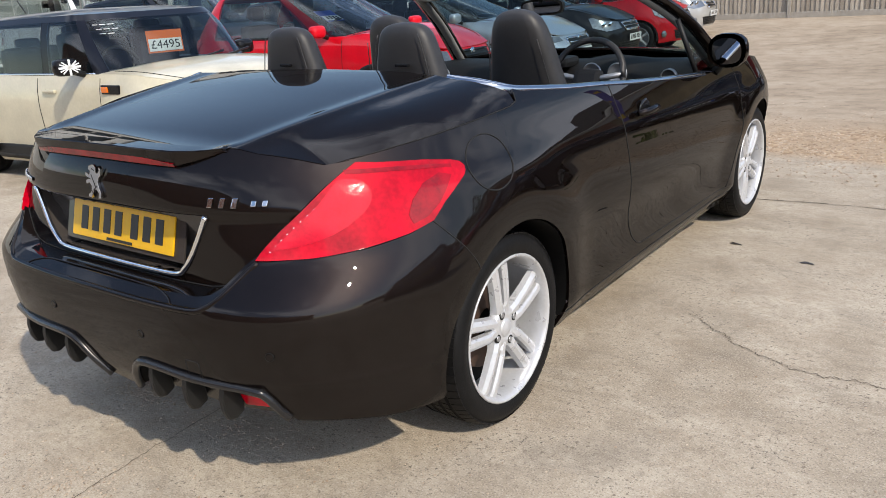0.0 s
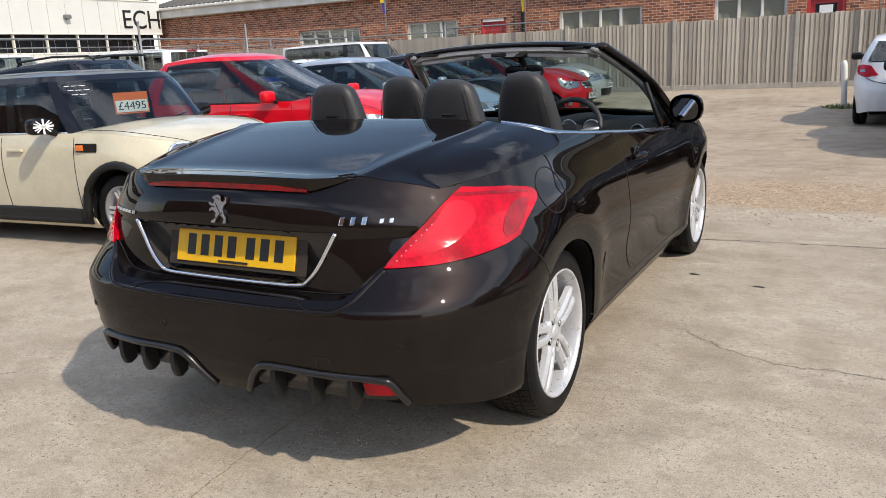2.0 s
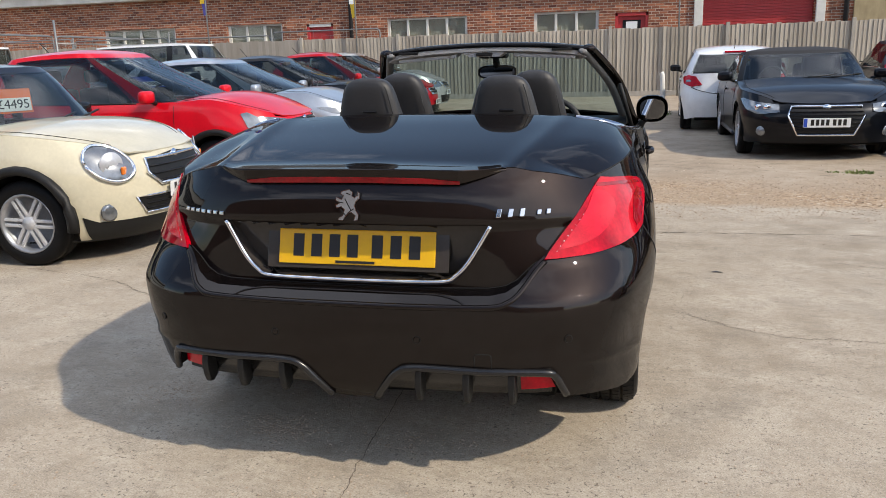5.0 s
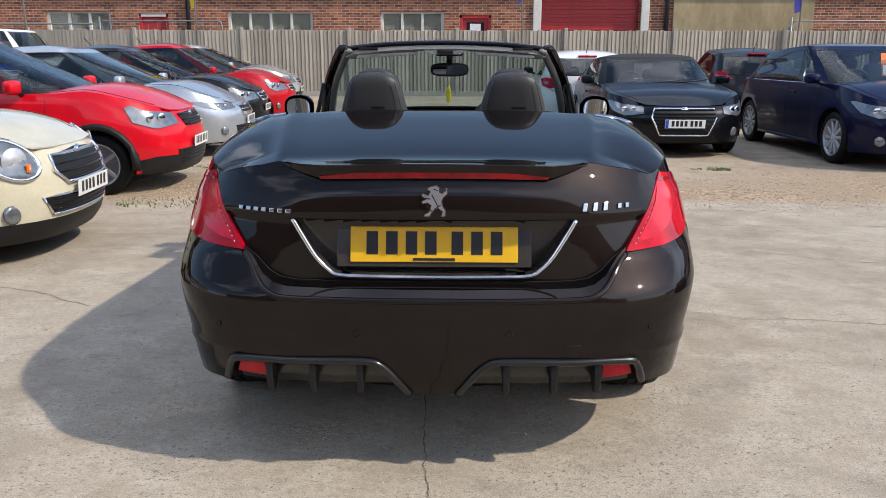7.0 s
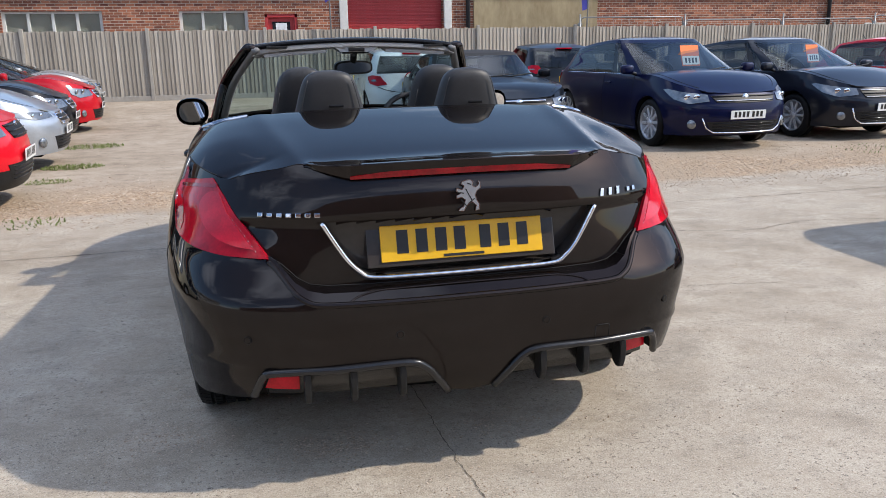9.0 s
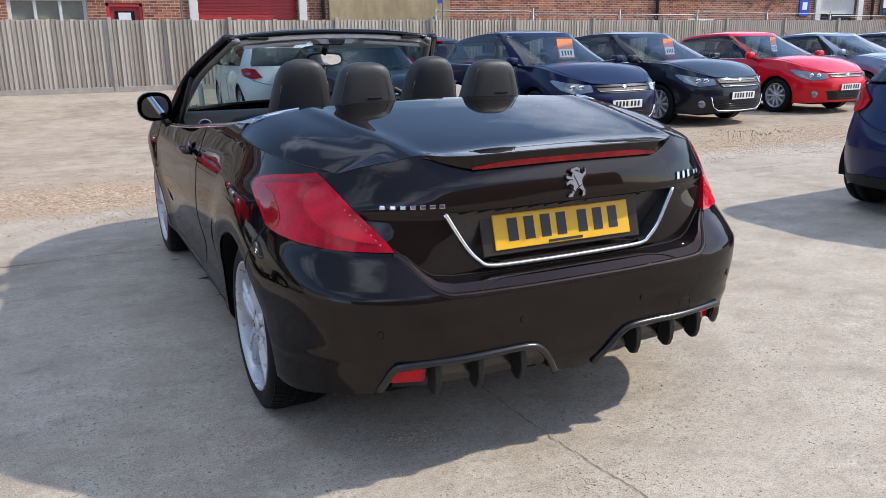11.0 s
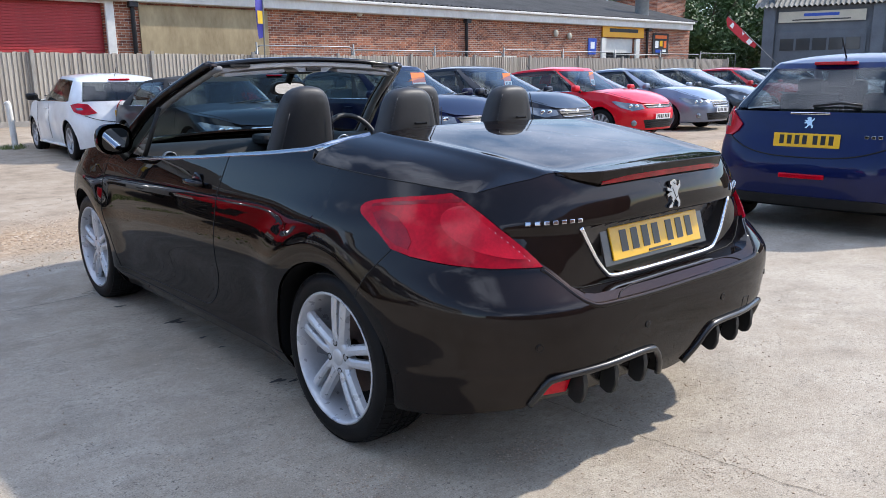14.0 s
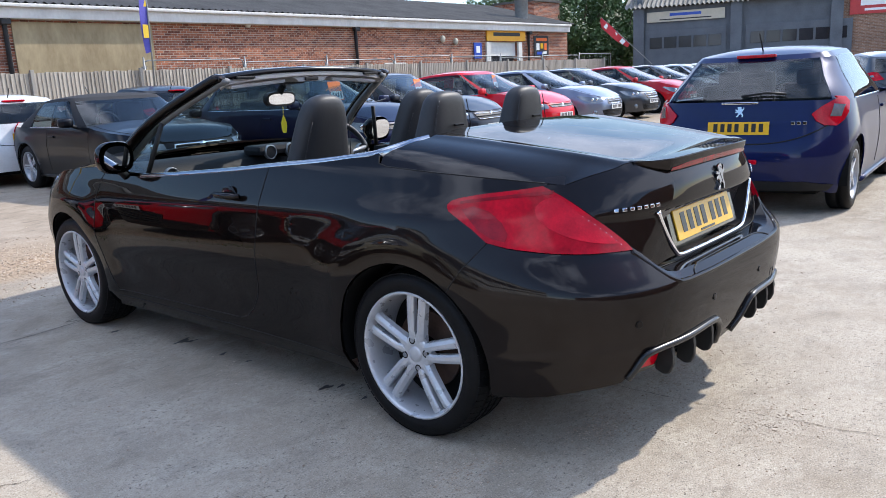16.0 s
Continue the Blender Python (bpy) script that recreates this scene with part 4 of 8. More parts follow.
part("back_wall", boxed(GL / 2, 10.0, 2.35, GL, 0.3, 4.7), M_GREYPAINT, gar)
part("side_wall", boxed(0.15, 5.1, 2.9, 0.3, 9.6, 5.8), M_GREYPAINT, gar)

annex = thing("brick_annex", "brown brick unit with a red sign", "building", gm @ Matrix.Translation((GL + 0.02, 0.1, 0)))
tagged(annex, kind="structure")
part("wall", boxed(9.0, 0.15, 2.4, 18.0, 0.3, 4.8), brick_material("brown_brick", (0.20, 0.115, 0.075), (0.30, 0.18, 0.12), (0.34, 0.30, 0.26)), annex)
part("sign", boxed(2.6, -0.06, 4.05, 4.6, 0.06, 0.9, 0.01), M_REDPAINT, annex, "red sign board with pale bars")
part("sign_bar", boxed(2.6, -0.10, 4.18, 3.6, 0.01, 0.3), M_WHITE, annex)
part("sign_bar", boxed(2.6, -0.10, 3.82, 3.2, 0.01, 0.12), M_WHITE, annex)
part("roof", boxed(9.0, 4.0, 4.88, 18.2, 8.2, 0.16), M_GREYROOF, annex)
# ---------------------------------------------------------------- the open dark car
def seam(points, parent, name="panel_gap", r=0.0022):
    v, f = tube(points, r, 5)
    return part(name, mesh_of(name, v, f), M_SEAM, parent)


def both(f):
    """Runs f for the car's two sides: +1 right, -1 left."""
    for sg in (1, -1):
        f(sg)


def flip_x(points, sg):
    return [Vector((sg * p[0], p[1], p[2])) for p in points]


hero = thing("convertible_car", "dark brown metallic open-top car, roof stowed, parked on concrete", "car")
H_HALF = curve((0.16, 0.815), (0.20, 0.84), (0.245, 0.864), (0.33, 0.872), (0.45, 0.884), (0.55, 0.901), (0.62, 0.908), (0.70, 0.906), (0.78, 0.897), (0.853, 0.883), (0.90, 0.869), (0.95, 0.852), (1.00, 0.832), (1.03, 0.812), (1.06, 0.780), (1.10, 0.70))
H_TAIL = curve((0.16, -0.74), (0.27, -0.805), (0.35, -0.845), (0.45, -0.868), (0.55, -0.876), (0.61, -0.872), (0.66, -0.84), (0.73, -0.794), (0.84, -0.782), (0.90, -0.778), (0.95, -0.768), (0.985, -0.748), (1.03, -0.70), (1.1, -0.60))
H_NOSE = curve((0.16, 3.40), (0.30, 3.50), (0.50, 3.53), (0.65, 3.50), (0.80, 3.36), (0.95, 3.1), (1.1, 2.9))
H_NT = curve((0.2, 4.3), (0.6, 4.35), (0.73, 3.7), (0.85, 3.05), (0.95, 2.85), (1.1, 2.8))
H_NN = curve((0.2, 2.6), (1.1, 2.4))


def h_swell(y, z):
    """Flared arches and a slight waist."""
    s = 0.0
    for c in (0.0, 2.605):
        d = math.hypot(y - c, (z - 0.33) * 0.95)
        s += 0.021 * math.exp(-((d - 0.40) / 0.11) ** 2) * (1 if z > 0.25 else 0.6)
    # soft shoulder line that rises to the tail
    zc = 0.80 + 0.028 * (1.2 - y)
    s += 0.005 * math.exp(-((z - zc) / 0.045) ** 2) - 0.010 * math.exp(-((z - 0.40) / 0.11) ** 2) * math.exp(-((y - 1.3) / 0.75) ** 2)
    # short crease low on the bumper's corners
    if -0.84 < y < -0.40:
        d = z - 0.385 - 0.045 * (-0.46 - y) / 0.30
        s += 0.006 * math.exp(-(d / 0.012) ** 2) * min(1.0, (-0.40 - y) / 0.06, (y + 0.84) / 0.06)
    return s


skin = Shell(H_HALF, H_TAIL, H_NOSE, H_NT, H_NN, 0.1, 2.35, h_swell)
B_TAIL = curve((0.55, -0.775), (0.64, -0.772), (0.825, -0.776), (0.845, -0.792), (0.90, -0.788), (0.95, -0.772), (0.985, -0.750), (1.05, -0.70))
boot_skin = Shell(H_HALF, B_TAIL, H_NOSE, H_NT, H_NN, 0.1, 2.35, h_swell)
UG = [i / 26 for i in range(26)] + [1 + i / 52 for i in range(53)] + [2 + i / 18 for i in range(1, 19)]
ZG = rng(0.14, 0.34, 0.02) + rng(0.348, 0.46, 0.008) + rng(0.48, 1.12, 0.02)
R_ARCH = 0.362


def skin_part(name, poly, material, off=0.0, flange=0.014, sg=1, sh=None, label="", parent=None, zg=None):
    v, f = patch(sh or skin, poly, UG, zg or ZG, off, flange, (sg,) if sg else (1, -1))
    return part(name, mesh_of(name, v, f), material, parent or hero, label)


# outlines (y, z) along the side
BELT = [(1.78, 0.902), (1.40, 0.928), (1.00, 0.960), (0.775, 0.982), (0.50, 1.006), (0.30, 1.028), (0.175, 1.046)]
DECK_SEAM = [(0.165, 1.036), (0.15, 1.012), (0.11, 1.002), (0.0, 0.996), (-0.2, 0.984), (-0.38, 0.970), (-0.50, 0.956)]
LAMP_TOP = [(-0.548, 0.946), (-0.45, 0.938), (-0.33, 0.924), (-0.245, 0.909), (-0.215, 0.899), (-0.203, 0.886)]
LAMP_OUT = [(-0.203, 0.886), (-0.206, 0.874), (-0.216, 0.864), (-0.25, 0.846), (-0.31, 0.812), (-0.365, 0.772)]
DOOR_REAR = [(0.775, 0.982), (0.80, 0.86), (0.822, 0.736), (0.852, 0.58), (0.874, 0.483), (0.905, 0.41), (0.95, 0.345), (1.00, 0.307), (1.05, 0.292)]
DOOR_FRONT = [(2.13, 0.278), (2.165, 0.33), (2.20, 0.42), (2.235, 0.60), (2.215, 0.75), (2.165, 0.88), (2.14, 0.905)]

quarter_outline = ([p for p in BELT[3:]] + DECK_SEAM + LAMP_TOP[::1] + LAMP_OUT[1:] + [(-0.29, 0.685), (-0.222, 0.597)]
                   + arc(0, 0.31, R_ARCH, 127, -12)[1:] + [(0.36, 0.235), (1.05, 0.245)] + DOOR_REAR[::-1][:-1])
door_outline = DOOR_REAR + [(1.5, 0.286)] + DOOR_FRONT + BELT[:4]
fender_outline = ([(2.14, 0.905)] + DOOR_FRONT[::-1][1:] + [(2.13, 0.245), (2.245, 0.245)] + arc(2.605, 0.31, R_ARCH, 190, 15, 26)
                  + [(3.02, 0.46), (3.10, 0.62), (3.16, 0.76), (3.0, 0.835), (2.7, 0.893), (2.4, 0.925), (2.2, 0.935)])


def hero_side(sg):
    skin_part("rear_wing", side(skin, quarter_outline), M_HERO, sg=sg)
    door = skin_part("door", side(skin, door_outline), M_HERO, sg=sg)
    skin_part("front_wing", side(skin, fender_outline), M_HERO, sg=sg)
    skin_part("sill", side(skin, [(0.345, 0.17), (2.26, 0.17), (2.26, 0.243), (2.13, 0.276), (1.5, 0.284), (1.05, 0.290), (1.05, 0.2435), (0.355, 0.2345)]), M_HERO, sg=sg)
    for pts in (DOOR_REAR, DOOR_FRONT, [(2.13, 0.278), (1.5, 0.284), (1.05, 0.292)], [(2.24, 0.244), (1.05, 0.244), (0.36, 0.236)],
                DECK_SEAM, [(-0.365, 0.772), (-0.29, 0.685), (-0.222, 0.597)]):
        seam(flip_x([skin(skin.uy(y, z), z) for y, z in dense(pts)], sg), hero)
    # inner wheel houses
    for yc in (0.0, 2.605):
        v, f = [], []
        a = arc(yc, 0.31, R_ARCH - 0.004, -14, 194, 26)
        for y, z in a:
            zz = max(z, 0.18)
            v += [(sg * (skin(skin.uy(y, zz), zz).x - 0.008), y, z), (sg * 0.60, y, z)]
        f = [(2 * i, 2 * i + 1, 2 * i + 3, 2 * i + 2) for i in range(len(a) - 1)]
        k = len(v)
        v.append((sg * 0.60, yc, 0.31))
        f += [(k, 2 * i + 1, 2 * i + 3) for i in range(len(a) - 1)]
        part("wheel_house", mesh_of("wheel_house", v, f), M_UNDER, hero)
    # handle: cup and bar
    v, f = tube(flip_x([(0.900, 1.105, 0.857), (0.918, 1.07, 0.858), (0.921, 1.02, 0.858), (0.918, 0.96, 0.857), (0.900, 0.925, 0.855)], sg), [0.010, 0.013, 0.014, 0.014, 0.011], 8, 1.0)
    part("door_handle", mesh_of("door_handle", v, f), M_HERO, door)
    bm = bmesh.new()
    bmesh.ops.create_uvsphere(bm, u_segments=16, v_segments=10, radius=1, matrix=pose(sg * 0.884, 1.02, 0.853) @ Matrix.Diagonal((0.008, 0.055, 0.045, 1)))
    part("handle_cup", bm, M_BLACKGLOSS, door, "dark handle recess", True)
    # belt trim, running round behind the seats
    line = smooth_line([(H_HALF(z) - 0.004, y, z + 0.004) for y, z in BELT[:-1]] + [(0.800, 0.20, 1.045), (0.765, 0.135, 1.062), (0.70, 0.095, 1.078), (0.62, 0.080, 1.090)], 5)
    v, k = [], 6
    for i, p in enumerate(line):
        d = (line[min(i + 1, len(line) - 1)] - line[max(i - 1, 0)]).normalized()
        a = Vector((-d.y, d.x, 0)).normalized() * -1
        if a.x < 0:
            a = -a
        w = 0.030 * min(1.0, 0.15 + (len(line) - 1 - i) / 8)
        v += [tuple(p + a * s + Vector((0, 0, q))) for s, q in ((0.004, -0.023), (0.006, -0.004), (0.001, 0.005), (-w * 0.5, 0.009), (-w, 0.008), (-w, -0.004))]
    f = [(i * k + q, i * k + q + 1, (i + 1) * k + q + 1, (i + 1) * k + q) for i in range(len(line) - 1) for q in range(k - 1)]
    v = [(sg * p[0], p[1], p[2]) for p in v]
    part("belt_trim", mesh_of("belt_trim", v, f), M_TRIMBLUE, hero, "polished metal belt strip")
    # cabin side: sill top and inner card
    outer = smooth_line([(H_HALF(z) - 0.012, y, z + 0.002) for y, z in BELT] + [(0.74, 0.10, 1.06)], 4)
    inner = [p + Vector((-0.085, 0, -0.006)) for p in outer]
    low = [Vector((0.70, p.y, 0.45)) for p in outer]
    n = len(outer)
    v = [tuple(p) for p in flip_x(outer + inner + low, sg)]
    f = [(i, i + 1, n + i + 1, n + i) for i in range(n - 1)] + [(n + i, n + i + 1, 2 * n + i + 1, 2 * n + i) for i in range(n - 1)]
    part("door_card", mesh_of("door_card", v, f, False), M_CABIN, hero, "black inner door lining")


both(hero_side)

# rear bumper, with two openings along its lower edge
bumper_outline = (rear(skin, [(0.0, 0.278), (0.075, 0.288), (0.115, 0.345), (0.16, 0.397), (0.22, 0.414), (0.42, 0.411), (0.60, 0.406), (0.632, 0.393), (0.655, 0.345), (0.675, 0.306)])
                  + side(skin, [(-0.66, 0.290), (-0.55, 0.262), (-0.353, 0.235)] + arc(0, 0.31, R_ARCH, 192, 127)[1:] + [(-0.29, 0.685), (-0.365, 0.772), (-0.44, 0.755), (-0.56, 0.742)])
                  + rear(skin, [(0.70, 0.735), (0.595, 0.730), (0.572, 0.705), (0.53, 0.650), (0.495, 0.626), (0.45, 0.615), (0.0, 0.610)]))
skin_part("rear_bumper", bumper_outline, M_HERO, sg=0)
CREASE = [(0.595, 0.730), (0.572, 0.705), (0.53, 0.650), (0.495, 0.626), (0.45, 0.615), (0.30, 0.612), (0.15, 0.610), (0.0, 0.610)]
FOOT = [(0.590, 0.735), (0.555, 0.712), (0.515, 0.672), (0.48, 0.652), (0.43, 0.644), (0.30, 0.641), (0.15, 0.640), (0.0, 0.640)]
edge_a = [skin(skin.ux(x, z), z) for x, z in dense(CREASE, 0.6)]
edge_b = [boot_skin(boot_skin.ux(x, z), z) for x, z in dense(FOOT, 0.6)]
mid = [a * 0.62 + b * 0.38 + Vector((0, 0, 0.013)) for a, b in zip(edge_a, edge_b)]
full = [row + flip_x(row[::-1][1:], -1) for row in (edge_a, mid, edge_b)]
v1, f1 = strip_between(full[0], full[1])
v2, f2 = strip_between(full[1], full[2])
k = len(v1)
part("bumper_ledge", mesh_of("bumper_ledge", v1 + v2, f1 + [tuple(i + k for i in q) for q in f2]), M_HERO, hero)
seam([p + Vector((0, -0.001, 0.001)) for p in full[2]], hero)
# rolled edge where the bumper's face meets its ledge
v, f = tube([p + Vector((0, 0.0050, -0.0030)) for p in smooth_line(full[0], 3)], 0.0098, 12)
part("bumper_edge", mesh_of("bumper_edge", v, f), M_HERO, hero)


def on_ledge(x, d):
    """A point of the ledge, d of the way from its edge to the boot."""
    a, b = skin(skin.ux(x, 0.612), 0.612), boot_skin(boot_skin.ux(x, 0.641), 0.641)
    m = a * 0.62 + b * 0.38 + Vector((0, 0, 0.013))
    return a.lerp(m, d / 0.38) if d < 0.38 else m.lerp(b, (d - 0.38) / 0.62)


tread_line = [on_ledge(x, d) + Vector((0, 0, 0.0008)) for x, d in ((0.375, 0.06), (0.345, 0.24), (0.29, 0.38), (0.22, 0.44), (0.11, 0.46), (0.0, 0.47))]
v, f = tube(smooth_line(tread_line + flip_x(tread_line[::-1][1:], -1), 5), 0.0030, 8)
part("tread_lip", mesh_of("tread_lip", v, f), M_HERO, hero, "raised lip of the loading tread")

# deck
SEAM_PTS = [skin(skin.uy(y, z), z) for y, z in dense(DECK_SEAM + [(-0.548, 0.946)], 0.02)]
seam_x = curve(*sorted({round(p.y, 3): (p.y, p.x) for p in SEAM_PTS if p.y < 0.16}.values()))
seam_z = curve(*sorted({round(p.y, 3): (p.y, p.z) for p in SEAM_PTS if p.y < 0.16}.values()))
crown = curve((-0.80, 0.978), (-0.75, 0.990), (-0.70, 0.999), (-0.5, 1.032), (-0.25, 1.066), (0.0, 1.096), (0.12, 1.106), (0.30, 1.112))
fold_x = curve((-0.75, 0.475), (-0.4, 0.525), (0.0, 0.58), (0.3, 0.60))


def lip_lift(ax, y):
    """Upturned rear lip, dying away at its ends and forwards."""
    a = min(1.0, max(0.0, (-0.60 - y) / 0.17))
    b = min(1.0, max(0.0, (0.480 - ax) / 0.022))
    return 0.026 * a * a * b * b * (3 - 2 * b)


def deck(x, y):
    """Nearly flat middle, shoulders that roll off to the side seam, a sharp fold between."""
    ax, yy = abs(x), min(max(y, -0.55), 0.15)
    xs, zs = seam_x(yy), seam_z(yy)
    if y < -0.55:
        zs -= (-0.55 - y) * 0.02
    xc = min(fold_x(y), xs - 0.12)
    c = crown(y)
    c += lip_lift(ax, y)
    if ax <= xc:
        return Vector((x, y, c - 0.010 * (ax / xc) ** 2 + 0.006 * math.exp(-((ax - xc) / 0.045) ** 2)))
    t = min(1.15, (ax - xc) / (xs - xc))
    k = min(1.0, max(0.0, (-0.22 - y) / 0.33))
    k = k * k * (3 - 2 * k)
    fall = (1 - k) * (0.28 * t + 0.72 * t ** 3.6) + k * (0.72 * t + 0.28 * t ** 2.2)
    return Vector((x, y, (c - 0.010) - (c - 0.010 - zs) * fall + 0.006 * math.exp(-((ax - xc) / 0.035) ** 2)))


# boot lid: tail face with the plate pocket, and the long deck
POCKET = [(0.0, 0.836), (0.432, 0.836), (0.405, 0.785), (0.366, 0.722), (0.325, 0.680), (0.288, 0.664), (0.0, 0.661)]
def boot_top(x):
    """Height at which the tail face meets the deck."""
    z = 0.98
    for _ in range(12):
        z = 0.5 * z + 0.5 * (deck(x, boot_skin(boot_skin.ux(x, z), z).y).z - 0.0015)
    return z


TOP = [(x, boot_top(x)) for x in (0.728, 0.69, 0.65, 0.60, 0.55, 0.50, 0.476, 0.465, 0.45, 0.43, 0.38, 0.30, 0.15, 0.0)]
face_outline = rear(boot_skin, FOOT[::-1]) + rear(boot_skin, [(0.593, 0.738), (0.665, 0.842), (0.737, 0.946)] + TOP) + rear(boot_skin, POCKET)
boot = skin_part("boot_lid", face_outline, M_HERO, sg=0, sh=boot_skin, flange=0.0, zg=rng(0.60, 1.04, 0.0125))
rim_a = [boot_skin(boot_skin.ux(x, z), z) for x, z in dense(POCKET, 0.05)]
floor_y = curve((0.66, -0.700), (0.84, -0.728))
rim_b = [Vector((p.x * 0.985, floor_y(p.z), p.z)) for p in rim_a]
loop_a = rim_a + flip_x(rim_a[::-1][1:-1], -1)
loop_b = rim_b + flip_x(rim_b[::-1][1:-1], -1)
n = len(loop_a)
pv = [tuple(p) for p in loop_a + loop_b]
pf = [(i, (i + 1) % n, n + (i + 1) % n, n + i) for i in range(n)] + [tuple(range(n, 2 * n))]
part("plate_pocket", mesh_of("plate_pocket", pv, pf, False), M_RECESS, boot, "gloss dark plate recess")
chrome_line = smooth_line([(x, boot_skin(boot_skin.ux(x, z), z).y - 0.001, z) for x, z in [(0.434, 0.834), (0.405, 0.783), (0.366, 0.720), (0.330, 0.681), (0.290, 0.661), (0.15, 0.657), (0.0, 0.656)]], 5)
v, f = tube(chrome_line + flip_x(chrome_line[::-1][1:], -1), 0.0085, 8)
part("chrome_surround", mesh_of("chrome_surround", v, f), M_CHROME, boot, "bright chrome strip")
plate(boot, M_YELLOW, pose(0.0, -0.737, 0.752, -16), label="yellow rear number plate")
part("plate_holder", boxed(0, 0.0065, -0.002, 0.605, 0.007, 0.136, 0.003, m=pose(0.0, -0.737, 0.752, -16)), M_RECESS, boot, "dark plate holder")
part("plate_footer_bar", box(bmesh.new(), 0.0, -0.0045, -0.047, 0.13, 0.002, 0.008, 0, pose(0.0, -0.737, 0.752, -16)), M_INK, boot)


def on_boot(x, z, out=0.003):
    u = boot_skin.ux(x, z)
    p = boot_skin(u, z)
    e = 1e-3
    nn = (boot_skin(u + e, z) - boot_skin(max(u - e, 0), z)).cross(boot_skin(u, z + e) - boot_skin(u, z - e)).normalized()
    p = p + nn * out
    if x < 0:
        p.x, nn.x = -p.x, -nn.x
    xa = Vector((0, 0, 1)).cross(nn).normalized()
    za = nn.cross(xa).normalized()
    return Matrix(((xa[0], -nn[0], za[0], p[0]), (xa[1], -nn[1], za[1], p[1]), (xa[2], -nn[2], za[2], p[2]), (0, 0, 0, 1)))


# maker's plain chrome emblem and plain badge bars
EMBLEM = [(-0.004, 0.048), (0.010, 0.050), (0.020, 0.042), (0.018, 0.030), (0.026, 0.026), (0.036, 0.034), (0.034, 0.044), (0.043, 0.040), (0.042, 0.022), (0.030, 0.012), (0.026, 0.000), (0.030, -0.014),
          (0.038, -0.026), (0.036, -0.044), (0.022, -0.046), (0.026, -0.030), (0.014, -0.020), (0.004, -0.024), (-0.006, -0.036), (-0.012, -0.046), (-0.030, -0.044), (-0.026, -0.036), (-0.014, -0.030), (-0.008, -0.012),
          (-0.018, -0.004), (-0.034, -0.008), (-0.036, 0.002), (-0.022, 0.008), (-0.036, 0.016), (-0.034, 0.026), (-0.016, 0.020), (-0.010, 0.030), (-0.020, 0.036), (-0.016, 0.044)]
emblem = part("emblem", prism(bmesh.new(), EMBLEM, 0.007, on_boot(0.0, 0.896, 0.004)), M_BADGE, boot, "plain chrome emblem")


def shrunk(poly, d):
    """Outline drawn in by d."""
    out, n = [], len(poly)
    area = sum(poly[i][0] * poly[(i + 1) % n][1] - poly[(i + 1) % n][0] * poly[i][1] for i in range(n))
    for i in range(n):
        a, b, c = Vector(poly[i - 1]), Vector(poly[i]), Vector(poly[(i + 1) % n])
        m = ((b - a).normalized() + (c - b).normalized())
        m = Vector((-m.y, m.x)).normalized() * (d if area > 0 else -d)
        out.append(tuple(b + m))
    return out


part("emblem_face", prism(bmesh.new(), shrunk(EMBLEM, 0.0028), 0.0076, on_boot(0.0, 0.896, 0.0042)), M_ALLOY_DULL, emblem)
for x, z, w, ang in ((0.004, 0.004, 0.040, 62), (0.012, -0.016, 0.026, -35), (-0.012, -0.020, 0.026, 50), (-0.020, 0.010, 0.020, 10), (0.006, 0.036, 0.014, 20)):
    part("emblem_groove", boxed(0, 0, 0, w, 0.0010, 0.0032, m=on_boot(0.0, 0.896, 0.0082) @ Matrix.Translation((x, 0, z)) @ Matrix.Rotation(radians(ang), 4, "Y")), M_SEAM, emblem)
for k in range(7):
    w = 0.0185
    part("badge_bar", boxed(0, 0, 0, w, 0.006, 0.0135, 0.003, m=on_boot(-0.601 + k * 0.0268, 0.858)), M_BADGE, boot)
for k, (x, w, h) in enumerate(((0.455, 0.015, 0.026), (0.488, 0.015, 0.026), (0.521, 0.015, 0.026), (0.568, 0.014, 0.016), (0.594, 0.014, 0.016))):
    slant = Matrix(((1, 0, 0.25, 0), (0, 1, 0, 0), (0, 0, 1, 0), (0, 0, 0, 1)))
    part("badge_bar", boxed(0, 0, 0, w, 0.005, h, 0.002, m=on_boot(x, 0.872 - 0.002 * (k > 2)) @ slant), M_BADGE, boot)

tail_top = [boot_skin(boot_skin.ux(x, z), z) for x, z in dense(TOP[::-1], 0.04)]
deck_outline = ([(p.x, p.y + 0.001) for p in tail_top] + [(seam_x(y) - 0.002, y) for y in rng(-0.545, 0.14, 0.03)]
                + [(0.80, 0.150), (0.74, 0.105), (0.66, 0.072), (0.58, 0.062), (0.44, 0.115), (0.40, 0.125), (0.16, 0.125), (0.0, 0.130)])
v, f = patch(deck, deck_outline, rng(0, 0.9, 0.0125), rng(-0.82, 0.32, 0.014), 0, 0.016, (1, -1))
part("deck_panel", mesh_of("deck_panel", v, f), M_HERO, boot)
# spoiler lip with the high brake lamp
sv, sf = [], []


def lip_edge(x):
    """Rear edge of the deck at the lip."""
    z = boot_top(abs(x))
    return boot_skin(boot_skin.ux(abs(x), z), z).y, z


def face_y(x, z):
    return boot_skin(boot_skin.ux(abs(x), z), z).y


